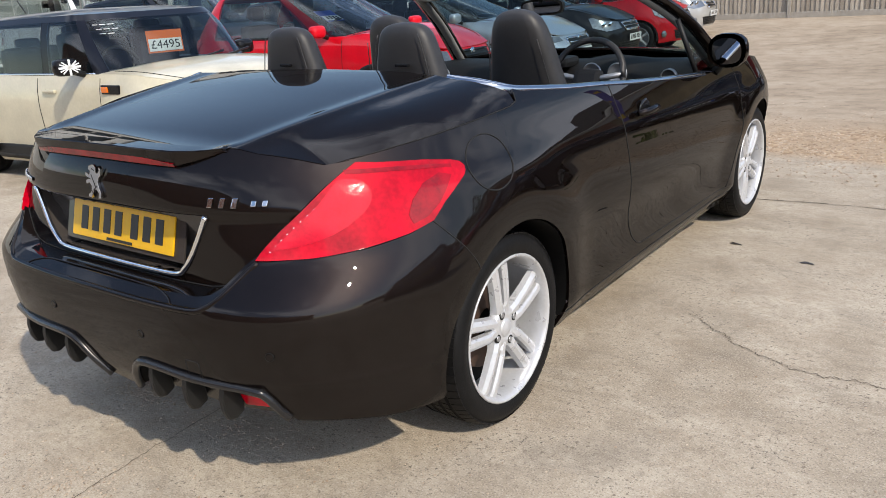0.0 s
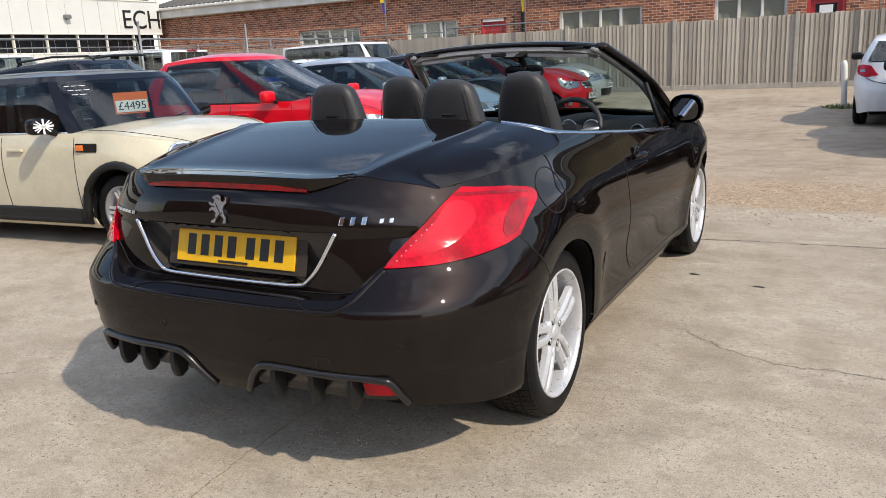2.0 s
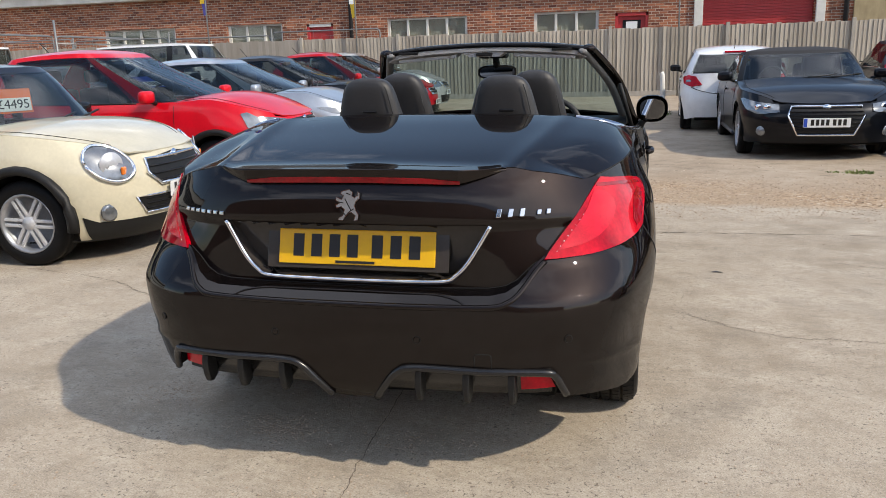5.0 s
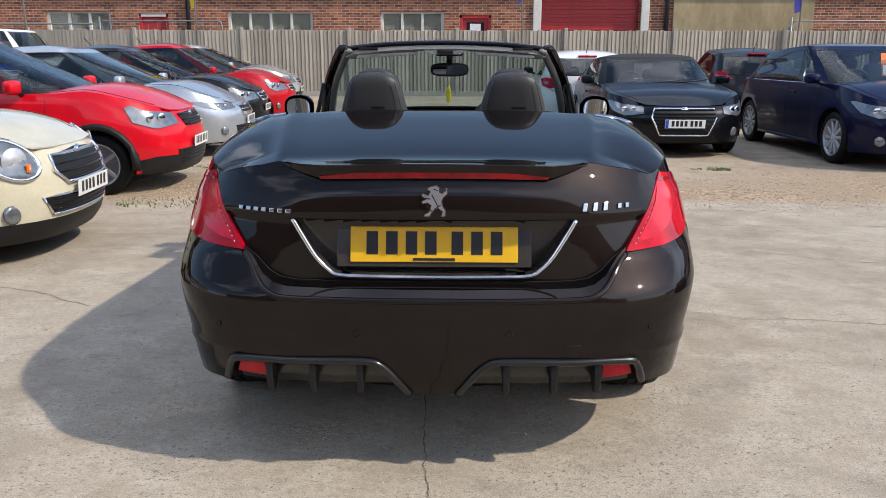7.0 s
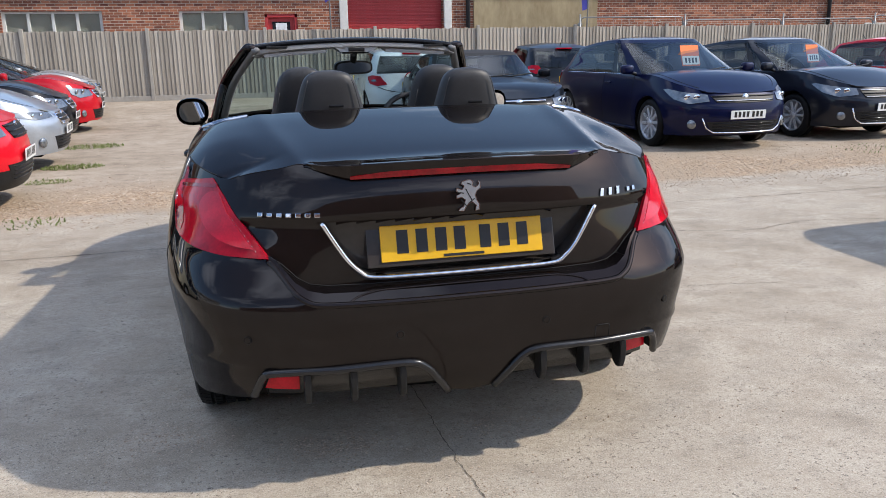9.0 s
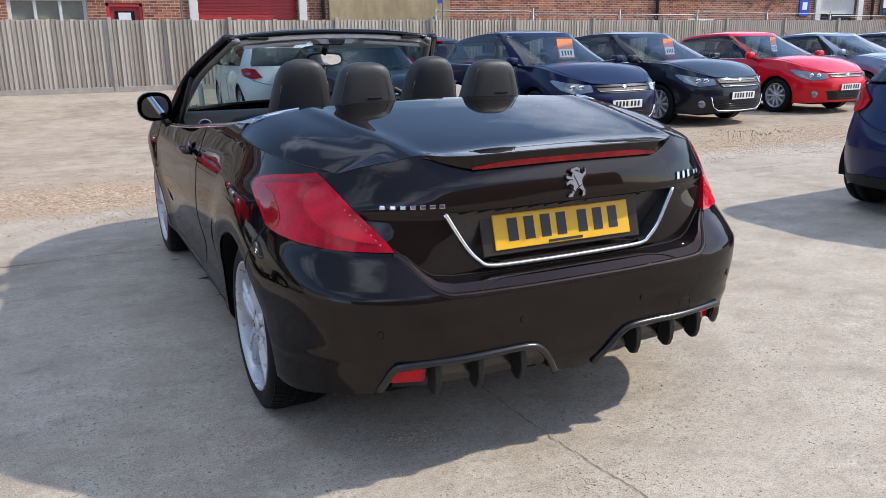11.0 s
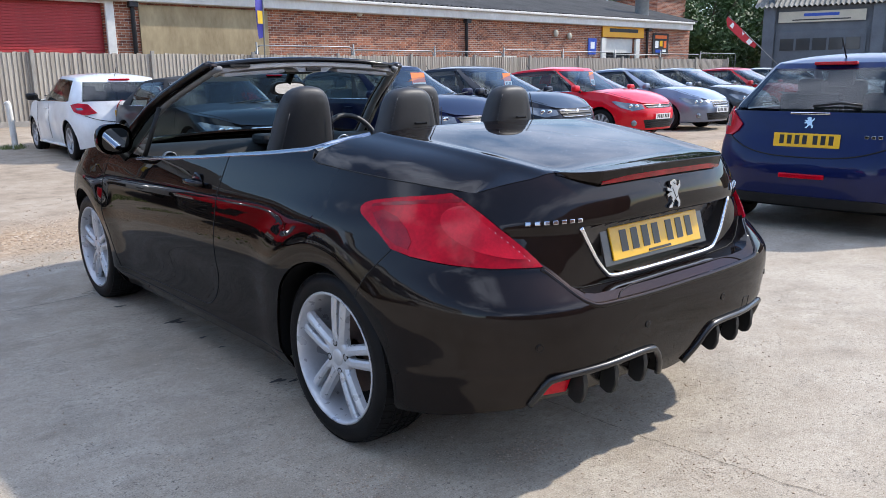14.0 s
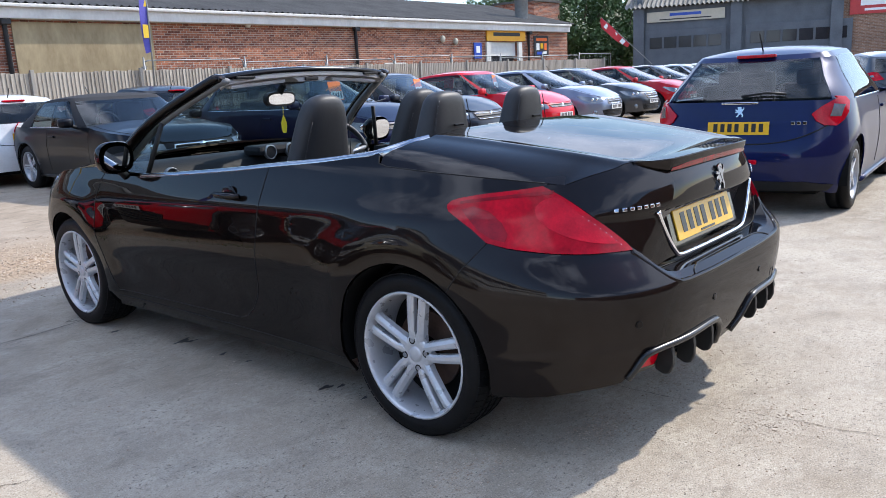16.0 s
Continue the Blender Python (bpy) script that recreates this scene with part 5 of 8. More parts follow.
xs = rng(-0.472, 0.472, 0.0118)
for x in xs:
    e = abs(x) / 0.472
    y0, z0 = lip_edge(x)
    h = 1.0 if e < 0.74 else 1.0 - 0.82 * (e - 0.74) / 0.26
    yb = face_y(x, z0 - 0.046 * h)
    ye = yb - 0.020 * h
    sect = [(y0 + 0.012, deck(x, y0 + 0.012).z + 0.0008), (y0 * 0.4 + ye * 0.6, z0 + 0.0012), (ye + 0.002, z0 + 0.0008), (ye, z0 - 0.002 * h), (ye + 0.001, z0 - 0.004 * h), (ye + 0.004, z0 - 0.022 * h), (ye + 0.010 * h, z0 - 0.040 * h), (yb - 0.001, z0 - 0.047 * h), (yb + 0.012, z0 - 0.047 * h)]
    sv += [(x, p, q) for p, q in sect]
k = 9
sf = [(i * k + q, (i + 1) * k + q, (i + 1) * k + q + 1, i * k + q + 1) for i in range(len(xs) - 1) for q in range(k - 1)]
spoiler = part("spoiler_lip", mesh_of("spoiler_lip", sv, sf, False), M_HERO, boot, "gloss dark spoiler lip")
bv, bf = [], []
xs = rng(-0.345, 0.345, 0.03)
for x in xs:
    y0, z0 = lip_edge(x)
    q = 0.011 * min(1.0, (0.36 - abs(x)) / 0.12)
    ye = face_y(x, z0 - 0.046) - 0.020
    bv += [(x, ye + 0.0045, z0 - 0.036 + q), (x, ye + 0.0095, z0 - 0.0435), (x, ye + 0.03, z0 - 0.043), (x, ye + 0.03, z0 - 0.028)]
bf = [(i * 4 + q, (i + 1) * 4 + q, (i + 1) * 4 + (q + 1) % 4, i * 4 + (q + 1) % 4) for i in range(len(xs) - 1) for q in range(4)]
part("high_brake_lamp", mesh_of("high_brake_lamp", bv, bf, False), M_RED_DEEP, spoiler, "thin red brake lamp strip")


# tail lamps
def tail_lamp(sg):
    lamp_outline = (rear(skin, [(0.593, 0.733), (0.62, 0.733)]) + side(skin, [(-0.66, 0.736), (-0.56, 0.744), (-0.44, 0.757), (-0.365, 0.772)])
                    + side(skin, LAMP_OUT[::-1][1:]) + side(skin, LAMP_TOP[::-1][1:-1]) + [(skin.ux(0.737, 0.946), 0.946)])
    edge = rear(skin, [(0.737 - 0.144 * i / 14, 0.946 - 0.209 * i / 14) for i in range(1, 14)])
    lamp = skin_part("tail_lamp", lamp_outline + edge, M_RED_LENS, off=0.006, flange=0.02, sg=sg, label="large red wrap-round tail lamp", zg=rng(0.7, 1.0, 0.012))
    # paler inner reflector lobe
    arc_pts = smooth_line([(0.628, 0.756, 0), (0.690, 0.764, 0), (0.742, 0.782, 0), (0.770, 0.810, 0), (0.780, 0.845, 0), (0.774, 0.876, 0), (0.758, 0.897, 0), (0.738, 0.908, 0), (0.718, 0.908, 0)], 5)
    lobe = [(skin.ux(p.x, p.y), p.y) for p in arc_pts]
    skin_part("reflector", lobe, M_RED_PALE, off=0.0075, flange=0.002, sg=sg, label="paler red reflector", zg=rng(0.7, 1.0, 0.012), parent=lamp)
    # darker inner walls behind the outer lens
    band = side(skin, [(-0.53, 0.931), (-0.42, 0.921), (-0.30, 0.907), (-0.25, 0.898), (-0.25, 0.890), (-0.30, 0.897), (-0.42, 0.910), (-0.53, 0.920)])
    skin_part("lamp_wall", band, M_RED_DEEP, off=0.0072, flange=0.001, sg=sg, parent=lamp, zg=rng(0.7, 1.0, 0.012))
    wedge = side(skin, [(-0.262, 0.872), (-0.30, 0.884), (-0.36, 0.868), (-0.405, 0.835), (-0.43, 0.80), (-0.425, 0.776), (-0.38, 0.785), (-0.33, 0.812)])
    skin_part("lamp_wall", wedge, M_RED_DEEP, off=0.0072, flange=0.001, sg=sg, parent=lamp, zg=rng(0.7, 1.0, 0.012))
    # row of small lamps down the inner edge
    for i in range(1, 14, 1):
        t = i / 14
        x, z = 0.605 + (0.735 - 0.605) * t + 0.014, 0.742 + (0.930 - 0.742) * t
        p = skin(skin.ux(x, z), z)
        bm = bmesh.new()
        bmesh.ops.create_uvsphere(bm, u_segments=8, v_segments=5, radius=0.0017, matrix=Matrix.Translation((sg * p.x, p.y - 0.007, p.z)))
        part("lamp_dot", bm, M_WHITE, lamp, smooth=True)


both(tail_lamp)


# lower openings: liner, fins and rear reflectors
def diffuser(sg):
    pts = [(0.075, 0.286), (0.115, 0.345), (0.16, 0.397), (0.22, 0.414), (0.42, 0.411), (0.60, 0.406), (0.632, 0.393), (0.652, 0.350), (0.664, 0.318)]
    fr = smooth_line(flip_x([skin(skin.ux(x, z), z) + Vector((0, -0.003, 0)) for x, z in pts], sg), 4)
    v, f = tube(fr, 0.0125, 8)
    d = part("diffuser", mesh_of("diffuser", v, f), M_SATIN, hero, "black plastic diffuser insert")
    front = [skin(skin.ux(x, z), z) for x, z in pts]
    back = [Vector((p.x, -0.66, p.z)) for p in front]
    v, f = strip_between(flip_x(front, sg), flip_x(back, sg))
    n = len(v)
    v += [tuple(p) for p in flip_x([(0.07, -0.70, 0.26), (0.68, -0.62, 0.26)], sg)]
    f.append(tuple(range(len(front), 2 * len(front))) + (n + 1, n))
    part("liner", mesh_of("liner", v, f, False), M_UNDER, d)
    top = [skin(skin.ux(x, 0.40), 0.40) + Vector((0, 0.034, 0.008)) for x in rng(0.11, 0.62, 0.03)]
    foot = [Vector((p.x, p.y + 0.022, 0.318)) for p in top]
    under = [Vector((p.x, p.y + 0.16, 0.300)) for p in top]
    v, f = joined_strips(flip_x(top, sg), flip_x(foot, sg), flip_x(under, sg))
    part("diffuser_panel", mesh_of("diffuser_panel", v, f), M_SATIN, d, "dark inner panel")
    for x in (0.225, 0.372, 0.508):
        y = skin(skin.ux(x, 0.40), 0.40).y
        fin = [(-0.045, 0.02), (0.006, 0.02), (0.014, -0.03), (0.014, -0.070), (0.002, -0.098), (-0.020, -0.104), (-0.05, -0.090)]
        bm = prism(bmesh.new(), [(-a, b) for a, b in fin], 0.020, Matrix.Translation((sg * x, y + 0.004, 0.402)) @ Matrix.Rotation(radians(90), 4, "Z"))
        bmesh.ops.bevel(bm, geom=list(bm.edges), offset=0.004, segments=1, affect="EDGES")
        part("fin", bm, M_BLACK, d)
    rf = rear(skin, [(0.535, 0.392), (0.535, 0.325), (0.640, 0.328), (0.622, 0.383), (0.60, 0.390)])
    skin_part("rear_reflector", rf, M_RED_LENS, off=-0.022, flange=0.02, sg=sg, label="red lower reflector", parent=d)


both(diffuser)
for x in (-0.67, -0.232, 0.228, 0.672):
    z = 0.508 + 0.004 * (abs(x) > 0.5)
    p = skin(skin.ux(x, z), z)
    e = skin(skin.ux(abs(x) + 0.01, z), z) - skin(skin.ux(abs(x) - 0.01, z), z)
    yaw = math.degrees(math.atan2(e.y, e.x)) * (1 if x > 0 else -1)
    m = pose(math.copysign(p.x, x), p.y, z, 0, 0, yaw - 90)
    v, f = lathe([(0.0, 0.003), (0.0095, 0.003), (0.0105, 0.001)], 18, m @ Matrix.Rotation(radians(0), 4, "X"))
    part("parking_sensor", mesh_of("parking_sensor", [tuple(Vector(q)) for q in v], f, False), M_HERO, hero)
    v, f = lathe([(0.0106, 0.0), (0.0106, 0.0025), (0.0128, 0.0022), (0.0128, 0.0)], 18, m)
    part("sensor_ring", mesh_of("sensor_ring", v, f, False), M_BLACK, hero)
# tow-eye cover outline and fuel flap outline
seam([skin(skin.ux(x, z), z) for x, z in [(0.40, 0.415), (0.40, 0.462), (0.404, 0.468), (0.446, 0.468), (0.45, 0.462), (0.45, 0.415)]], hero, "tow_cover_gap", 0.0016)
seam([skin(skin.uy(y, z), z) for y, z in [(-0.09 + 0.098 * math.cos(a) , 0.874 + 0.078 * math.sin(a)) for a in [2 * math.pi * i / 40 for i in range(41)]]], hero, "fuel_flap_gap", 0.0024)

# bonnet and nose
ZT = curve((2.2, 0.935), (2.4, 0.925), (2.7, 0.893), (3.0, 0.835), (3.16, 0.76), (3.4, 0.70))


def bonnet(x, y):
    xs = skin(skin.uy(min(y, 3.1), ZT(y)), ZT(y)).x
    t = min(1.0, abs(x) / max(0.3, xs))
    return Vector((x, y, ZT(y) + (0.055 - 0.02 * max(0, y - 2.6)) * (1 - t ** 2.4)))


bon = [(0.0, 2.32), (0.45, 2.28), (0.70, 2.19), (skin(skin.uy(2.2, 0.935), 0.935).x - 0.004, 2.17)] + [(skin(skin.uy(y, ZT(y)), ZT(y)).x - 0.003, y) for y in rng(2.2, 3.12, 0.06)] + [(0.62, 3.22), (0.42, 3.30), (0.2, 3.34), (0.0, 3.35)]
v, f = patch(bonnet, bon, rng(0, 0.95, 0.06), rng(2.1, 3.5, 0.06), 0, 0.012, (1, -1))
part("bonnet", mesh_of("bonnet", v, f), M_HERO, hero)
nose_outline = side(skin, arc(2.605, 0.31, R_ARCH, -12, 15, 6) + [(3.02, 0.46), (3.10, 0.62), (3.16, 0.76)]) + rear(skin, [(0.45, 0.74), (0.0, 0.72), (0.0, 0.22), (0.6, 0.22)], True) + side(skin, [(3.1, 0.22)])
v, f = patch(skin, nose_outline, UG, rng(0.14, 1.0, 0.04), 0, 0.014, (1, -1))
part("front_bumper", mesh_of("front_bumper", v, f), M_HERO, hero)
for sg in (1, -1):
    o = side(skin, [(3.155, 0.752), (3.03, 0.826), (2.90, 0.848), (2.86, 0.83), (2.95, 0.78), (3.08, 0.70)])
    skin_part("headlamp", o, M_CLEAR, off=0.006, flange=0.015, sg=sg, label="swept-back clear headlamp")

# floor pan and bulkhead
part("floor_pan", boxed(0, 1.15, 0.30, 1.44, 2.6, 0.12, 0.02), M_UNDER, hero)
part("boot_floor", boxed(0, -0.33, 0.385, 1.26, 0.74, 0.23, 0.03), M_UNDER, hero)
part("bulkhead", boxed(0, 2.42, 0.55, 1.5, 0.1, 0.55, 0.02), M_UNDER, hero)
part("rear_shelf", boxed(0, 0.17, 0.98, 1.50, 0.16, 0.16, 0.03), M_CABIN, hero, "black rear shelf")


# wheels
def wheel_mesh_tyre(r=0.317, w=0.225, rim=0.222):
    h = w / 2
    prof = [(rim, h - 0.018), (rim + 0.012, h - 0.004), (rim + 0.045, h), (r - 0.020, h - 0.008), (r - 0.006, h - 0.022)]
    tread = []
    for k, x in enumerate((0.062, 0.054, 0.024, 0.016, -0.016, -0.024, -0.054, -0.062)):
        d = 0.007
        tread += [(r, x), (r - d, x - 0.0005)] if k % 2 == 0 else [(r - d, x), (r, x - 0.0005)]
    prof += tread + [(r - 0.006, -h + 0.022), (r - 0.02, -h + 0.008), (rim + 0.03, -h), (rim - 0.01, -h + 0.02)]
    return lathe(prof, 56)


def alloy_wheel(parent, m, spin, sg, r=0.317, w=0.235, rim=0.238, spokes=5, twin=True, alloy=None, seg=48, name="wheel"):
    """Tyre and spoked rim; the face looks along +x of m."""
    alloy = alloy or M_ALLOY
    hub = new(name)
    hub.parent = parent
    hub.matrix_basis = m @ Matrix.Rotation(spin, 4, "X")
    v, f = wheel_mesh_tyre(r, w, rim - 0.004)
    tyre = part("tyre", mesh_of("tyre", v, f, True), M_TYRE, hub)
    h = w / 2
    # shoulder blocks of the tread
    bv, bf = [], []
    for row, (xa, xb, ph) in enumerate(((0.066, 0.104, 0.0), (-0.104, -0.066, 0.4), (0.027, 0.051, 0.2), (-0.051, -0.027, 0.6), (-0.013, 0.013, 0.1))):
        for i in range(66):
            a0, a1 = 2 * math.pi * (i + ph) / 66, 2 * math.pi * (i + ph + 0.84) / 66
            k = len(bv)
            for a in (a0, a1):
                for x, rr in ((xa, r - 0.012), (xa, r + 0.0025 - 0.010 * (xa < -0.09)), (xb, r + 0.0025 - 0.010 * (xb > 0.09)), (xb, r - 0.012)):
                    bv.append((x, rr * math.cos(a), rr * math.sin(a)))
            bf += [(k, k + 1, k + 5, k + 4), (k + 1, k + 2, k + 6, k + 5), (k + 2, k + 3, k + 7, k + 6), (k, k + 3, k + 2, k + 1), (k + 4, k + 5, k + 6, k + 7)]
    tagged(part("tread", mesh_of("tread", bv, bf, False), M_TYRE, tyre), kind="stuff")
    v, f = lathe([(rim - 0.002, h - 0.014), (rim + 0.006, h - 0.004), (rim + 0.001, h - 0.001), (rim - 0.005, h - 0.005), (rim - 0.010, h - 0.018), (rim - 0.016, h - 0.05), (rim - 0.018, -h + 0.02)], seg)
    rm = part("rim", mesh_of("rim", v, f), alloy, hub, "silver alloy rim")
    v, f = lathe([(0.0, -0.03), (rim - 0.016, -0.035)], 28)
    part("backing", mesh_of("backing", v, f, False), M_UNDER, hub)
    v, f = lathe([(0.05, 0.015), (rim * 0.62, 0.012), (rim * 0.62, -0.002), (0.05, -0.002)], 28)
    part("brake_disc", mesh_of("brake_disc", v, f, False), M_DISC, hub)
    x0 = h - 0.020
    for s in range(spokes):
        a = 2 * math.pi * s / spokes
        bm = bmesh.new()
        ro = rim - 0.006
        for t in (-1, 1):
            ring = []
            for rr, oi, oo, xx, dp in ((0.046, 0.0, 0.034, x0 - 0.006, 0.034), (0.074, 0.0, 0.036, x0 - 0.002, 0.032), (0.088, 0.0070, 0.0380, x0, 0.030), (0.150, 0.0095, 0.0425, x0 + 0.001, 0.028), (ro - 0.024, 0.0110, 0.0465, x0 - 0.001, 0.026), (ro, 0.0115, 0.0520, x0 - 0.006, 0.024)):
                ring.append([bm.verts.new(Vector((xx - q[1], t * q[0], rr))) for q in ((oi, dp), (oi, 0.008), (oi + 0.007, 0.001), (oo - 0.013, 0), (oo, 0.009), (oo + 0.004, dp))])
            for i in range(5):
                for q in range(6):
                    fc = (ring[i][q], ring[i][(q + 1) % 6], ring[i + 1][(q + 1) % 6], ring[i + 1][q])
                    bm.faces.new(fc if t > 0 else fc[::-1])
            bm.faces.new(ring[0])
            bm.faces.new(ring[5][::-1])
        bmesh.ops.rotate(bm, verts=bm.verts, cent=(0, 0, 0), matrix=Matrix.Rotation(a, 3, "X"))
        part("spoke", bm, alloy, rm, smooth=False)
    v, f = lathe([(0.0, x0 - 0.002), (0.022, x0 - 0.003), (0.028, x0 - 0.006), (0.029, x0 - 0.010), (0.036, x0 - 0.006), (0.062, x0 - 0.007), (0.069, x0 - 0.014), (0.071, x0 - 0.03)], 32)
    part("hub_cap", mesh_of("hub_cap", v, f), alloy, rm)
    for b in range(4):
        a = math.pi / 2 * b + 0.3
        c = Vector((x0 - 0.0065, 0.053 * math.cos(a), 0.053 * math.sin(a)))
        # black ring stands in for the shade of the bolt's recess
        v, f = lathe([(0.0085, 0.0005), (0.0145, 0.001), (0.0145, -0.01)], 14, Matrix.Translation(c))
        part("bolt_recess_shade", mesh_of("bolt_recess_shade", v, f, False), M_SEAM, rm)
        v, f = lathe([(0.0, 0.003), (0.008, 0.003), (0.0095, 0.0005)], 10, Matrix.Translation(c))
        part("wheel_bolt", mesh_of("wheel_bolt", v, f, False), M_ALLOY_DULL, rm)
    return hub


for sg in (1, -1):
    for yc, spin in ((0.0, -0.08 if sg < 0 else 0.1), (2.605, 0.5 if sg > 0 else 0.05)):
        m = pose(sg * 0.762, yc, 0.314, 0, 0, 0 if sg > 0 else 180)
        alloy_wheel(hero, m, spin, sg)

# windscreen frame
PIL_LO = Vector((0.795, 2.16, 0.935))
HEAD = [(-0.60, 1.485, 1.335), (-0.565, 1.468, 1.352), (-0.45, 1.452, 1.367), (-0.28, 1.448, 1.380), (0.0, 1.446, 1.387), (0.28, 1.448, 1.380), (0.45, 1.452, 1.367), (0.565, 1.468, 1.352), (0.60, 1.485, 1.335)]


def sweep(line, section, parent, name, material, label=""):
    """A shaped section (across, up) carried along a line."""
    pts = [Vector(p) for p in line]
    v, k = [], len(section)
    for i, p in enumerate(pts):
        d = (pts[min(i + 1, len(pts) - 1)] - pts[max(i - 1, 0)]).normalized()
        a = d.cross(Vector((0, 0, 1))).normalized()
        b = a.cross(d).normalized()
        v += [tuple(p + a * s[0] + b * s[1]) for s in section]
    f = [(i * k + q, i * k + (q + 1) % k, (i + 1) * k + (q + 1) % k, (i + 1) * k + q) for i in range(len(pts) - 1) for q in range(k)]
    f += [tuple(range(k))[::-1], tuple((len(pts) - 1) * k + q for q in range(k))]
    return part(name, mesh_of(name, v, f, material is not M_LINING), material, parent, label)


frame_ob = sweep(smooth_line(HEAD, 4), [(0.018, -0.008), (0.022, 0.004), (0.014, 0.014), (-0.05, 0.020), (-0.11, 0.018), (-0.13, 0.006), (-0.12, -0.012), (-0.05, -0.012)], hero, "windscreen_header", M_BLACKGLOSS, "black windscreen header rail")
sweep(smooth_line([(x * 0.95, y, z) for x, y, z in HEAD], 4), [(0.010, -0.008), (0.015, -0.014), (0.012, -0.030), (-0.03, -0.040), (-0.11, -0.036), (-0.11, -0.009)], frame_ob, "header_lining", M_LINING, "pale grey header lining")
console = part("roof_console", prism(bmesh.new(), [(-0.165, 0.016), (0.165, 0.016), (0.105, -0.012), (0.085, -0.026), (-0.085, -0.026), (-0.105, -0.012)], 0.13, pose(0, 1.512, 1.353)), M_LINING, frame_ob, "pale grey roof console")
part("console_lamp", boxed(0, 1.443, 1.340, 0.09, 0.012, 0.018, 0.004), M_BLACK, console)
for sg in (1, -1):
    lo, hi = Vector((sg * PIL_LO.x, PIL_LO.y, PIL_LO.z)), Vector((sg * 0.592, 1.50, 1.342))
    mid_p = lo.lerp(hi, 0.5) + Vector((sg * 0.022, 0.03, 0.025))
    line = smooth_line([lo + Vector((sg * 0.02, 0.14, -0.07)), lo, mid_p, hi, hi + Vector((-sg * 0.02, -0.03, 0.012))], 6)
    v, f = tube(line, [0.050 - 0.014 * i / (len(line) - 1) for i in range(len(line))], 10, 0.62)
    pillar = part("windscreen_pillar", mesh_of("windscreen_pillar", v, f), M_HERO, hero)
    v, f = tube([p + Vector((-sg * 0.030, -0.022, -0.014)) for p in line[5:-2]], 0.024, 8, 0.7)
    part("pillar_lining", mesh_of("pillar_lining", v, f), M_PILLAR, pillar, "grey pillar lining")
    # small quarter light and its strut
    st_lo, st_hi = Vector((sg * 0.815, 1.80, 0.905)), Vector((sg * 0.742, 1.735, 1.155))
    v, f = tube([st_lo, st_lo.lerp(st_hi, 0.5), st_hi], 0.013, 6)
    part("quarter_strut", mesh_of("quarter_strut", v, f), M_BLACK, pillar)
    g = [st_lo, st_hi, line[12] + Vector((0, 0, -0.02)), lo + Vector((0, 0, -0.02))]
    part("quarter_glass", mesh_of("quarter_glass", [tuple(p) for p in g], [(0, 1, 2, 3)], False), M_GLASS_TINT, pillar)
    # visor
    bm = boxed(0, 0, 0, 0.345, 0.15, 0.020, 0.008, m=pose(sg * 0.335, 1.535, 1.331, 6, sg * 3.5))
    part("sun_visor", bm, M_LINING, frame_ob, "pale grey sun visor")
    part("header_catch", boxed(sg * 0.435, 1.437, 1.357, 0.11, 0.03, 0.014, 0.004), M_BLACK, frame_ob)

gv, gf = [], []
for i in range(13):
    s = -1 + i / 6
    for j in range(8):
        t = j / 7
        lo = Vector((s * 0.79, 2.17 + 0.24 * (1 - s * s), 0.925))
        hi = Vector((s * 0.585, 1.495 - 0.01 * (1 - s * s), 1.342 + 0.038 * (1 - s * s)))
        p = lo.lerp(hi, t) + Vector((0, 0.02, 0.030)) * math.sin(math.pi * t)
        gv.append(tuple(p))
gf = [(i * 8 + j, (i + 1) * 8 + j, (i + 1) * 8 + j + 1, i * 8 + j + 1) for i in range(12) for j in range(7)]
ws = part("windscreen", mesh_of("windscreen", gv, gf), M_GLASS, hero, "clear laminated windscreen")
ws.visible_shadow = False

# mirrors
for sg in (1, -1):
    sv = []
    prof = [(0.0, 0.55), (0.03, 0.80), (0.075, 1.0), (0.10, 1.0), (0.115, 0.97)]
    rows_m = []
    for d, s in prof:
        ring = []
        for i in range(20):
            a = 2 * math.pi * i / 20
            c, q = math.cos(a), math.sin(a)
            rr = (abs(c) ** 2.6 + abs(q) ** 2.6) ** (-1 / 2.6)
            ring.append((sg * (0.930 + 0.092 * s * rr * c), 1.985 - d, 1.000 + 0.080 * s * rr * q))
        rows_m.append(ring)
    v = [p for ring in rows_m for p in ring]
    f = [(i * 20 + k, i * 20 + (k + 1) % 20, (i + 1) * 20 + (k + 1) % 20, (i + 1) * 20 + k) for i in range(4) for k in range(20)] + [tuple(range(20))[::-1]]
    mir = part("door_mirror", mesh_of("door_mirror", v, f), M_HERO, hero, "gloss dark door mirror")
    ring = [(sg * 0.935 + (p[0] - sg * 0.935) * 0.80, 1.864 - (p[2] - 0.995) * 0.16 - (p[0] - sg * 0.935) * sg * 0.10, 0.995 + (p[2] - 0.995) * 0.78) for p in rows_m[-1]]
    part("mirror_glass", mesh_of("mirror_glass", ring, [tuple(range(20))], False), M_MIRROR, mir)
    v, f = tube(flip_x([(0.86, 1.93, 0.895), (0.885, 1.945, 0.925), (0.925, 1.955, 0.955)], sg), [0.030, 0.024, 0.03], 8, 0.7)
    part("mirror_foot", mesh_of("mirror_foot", v, f), M_BLACK, mir)


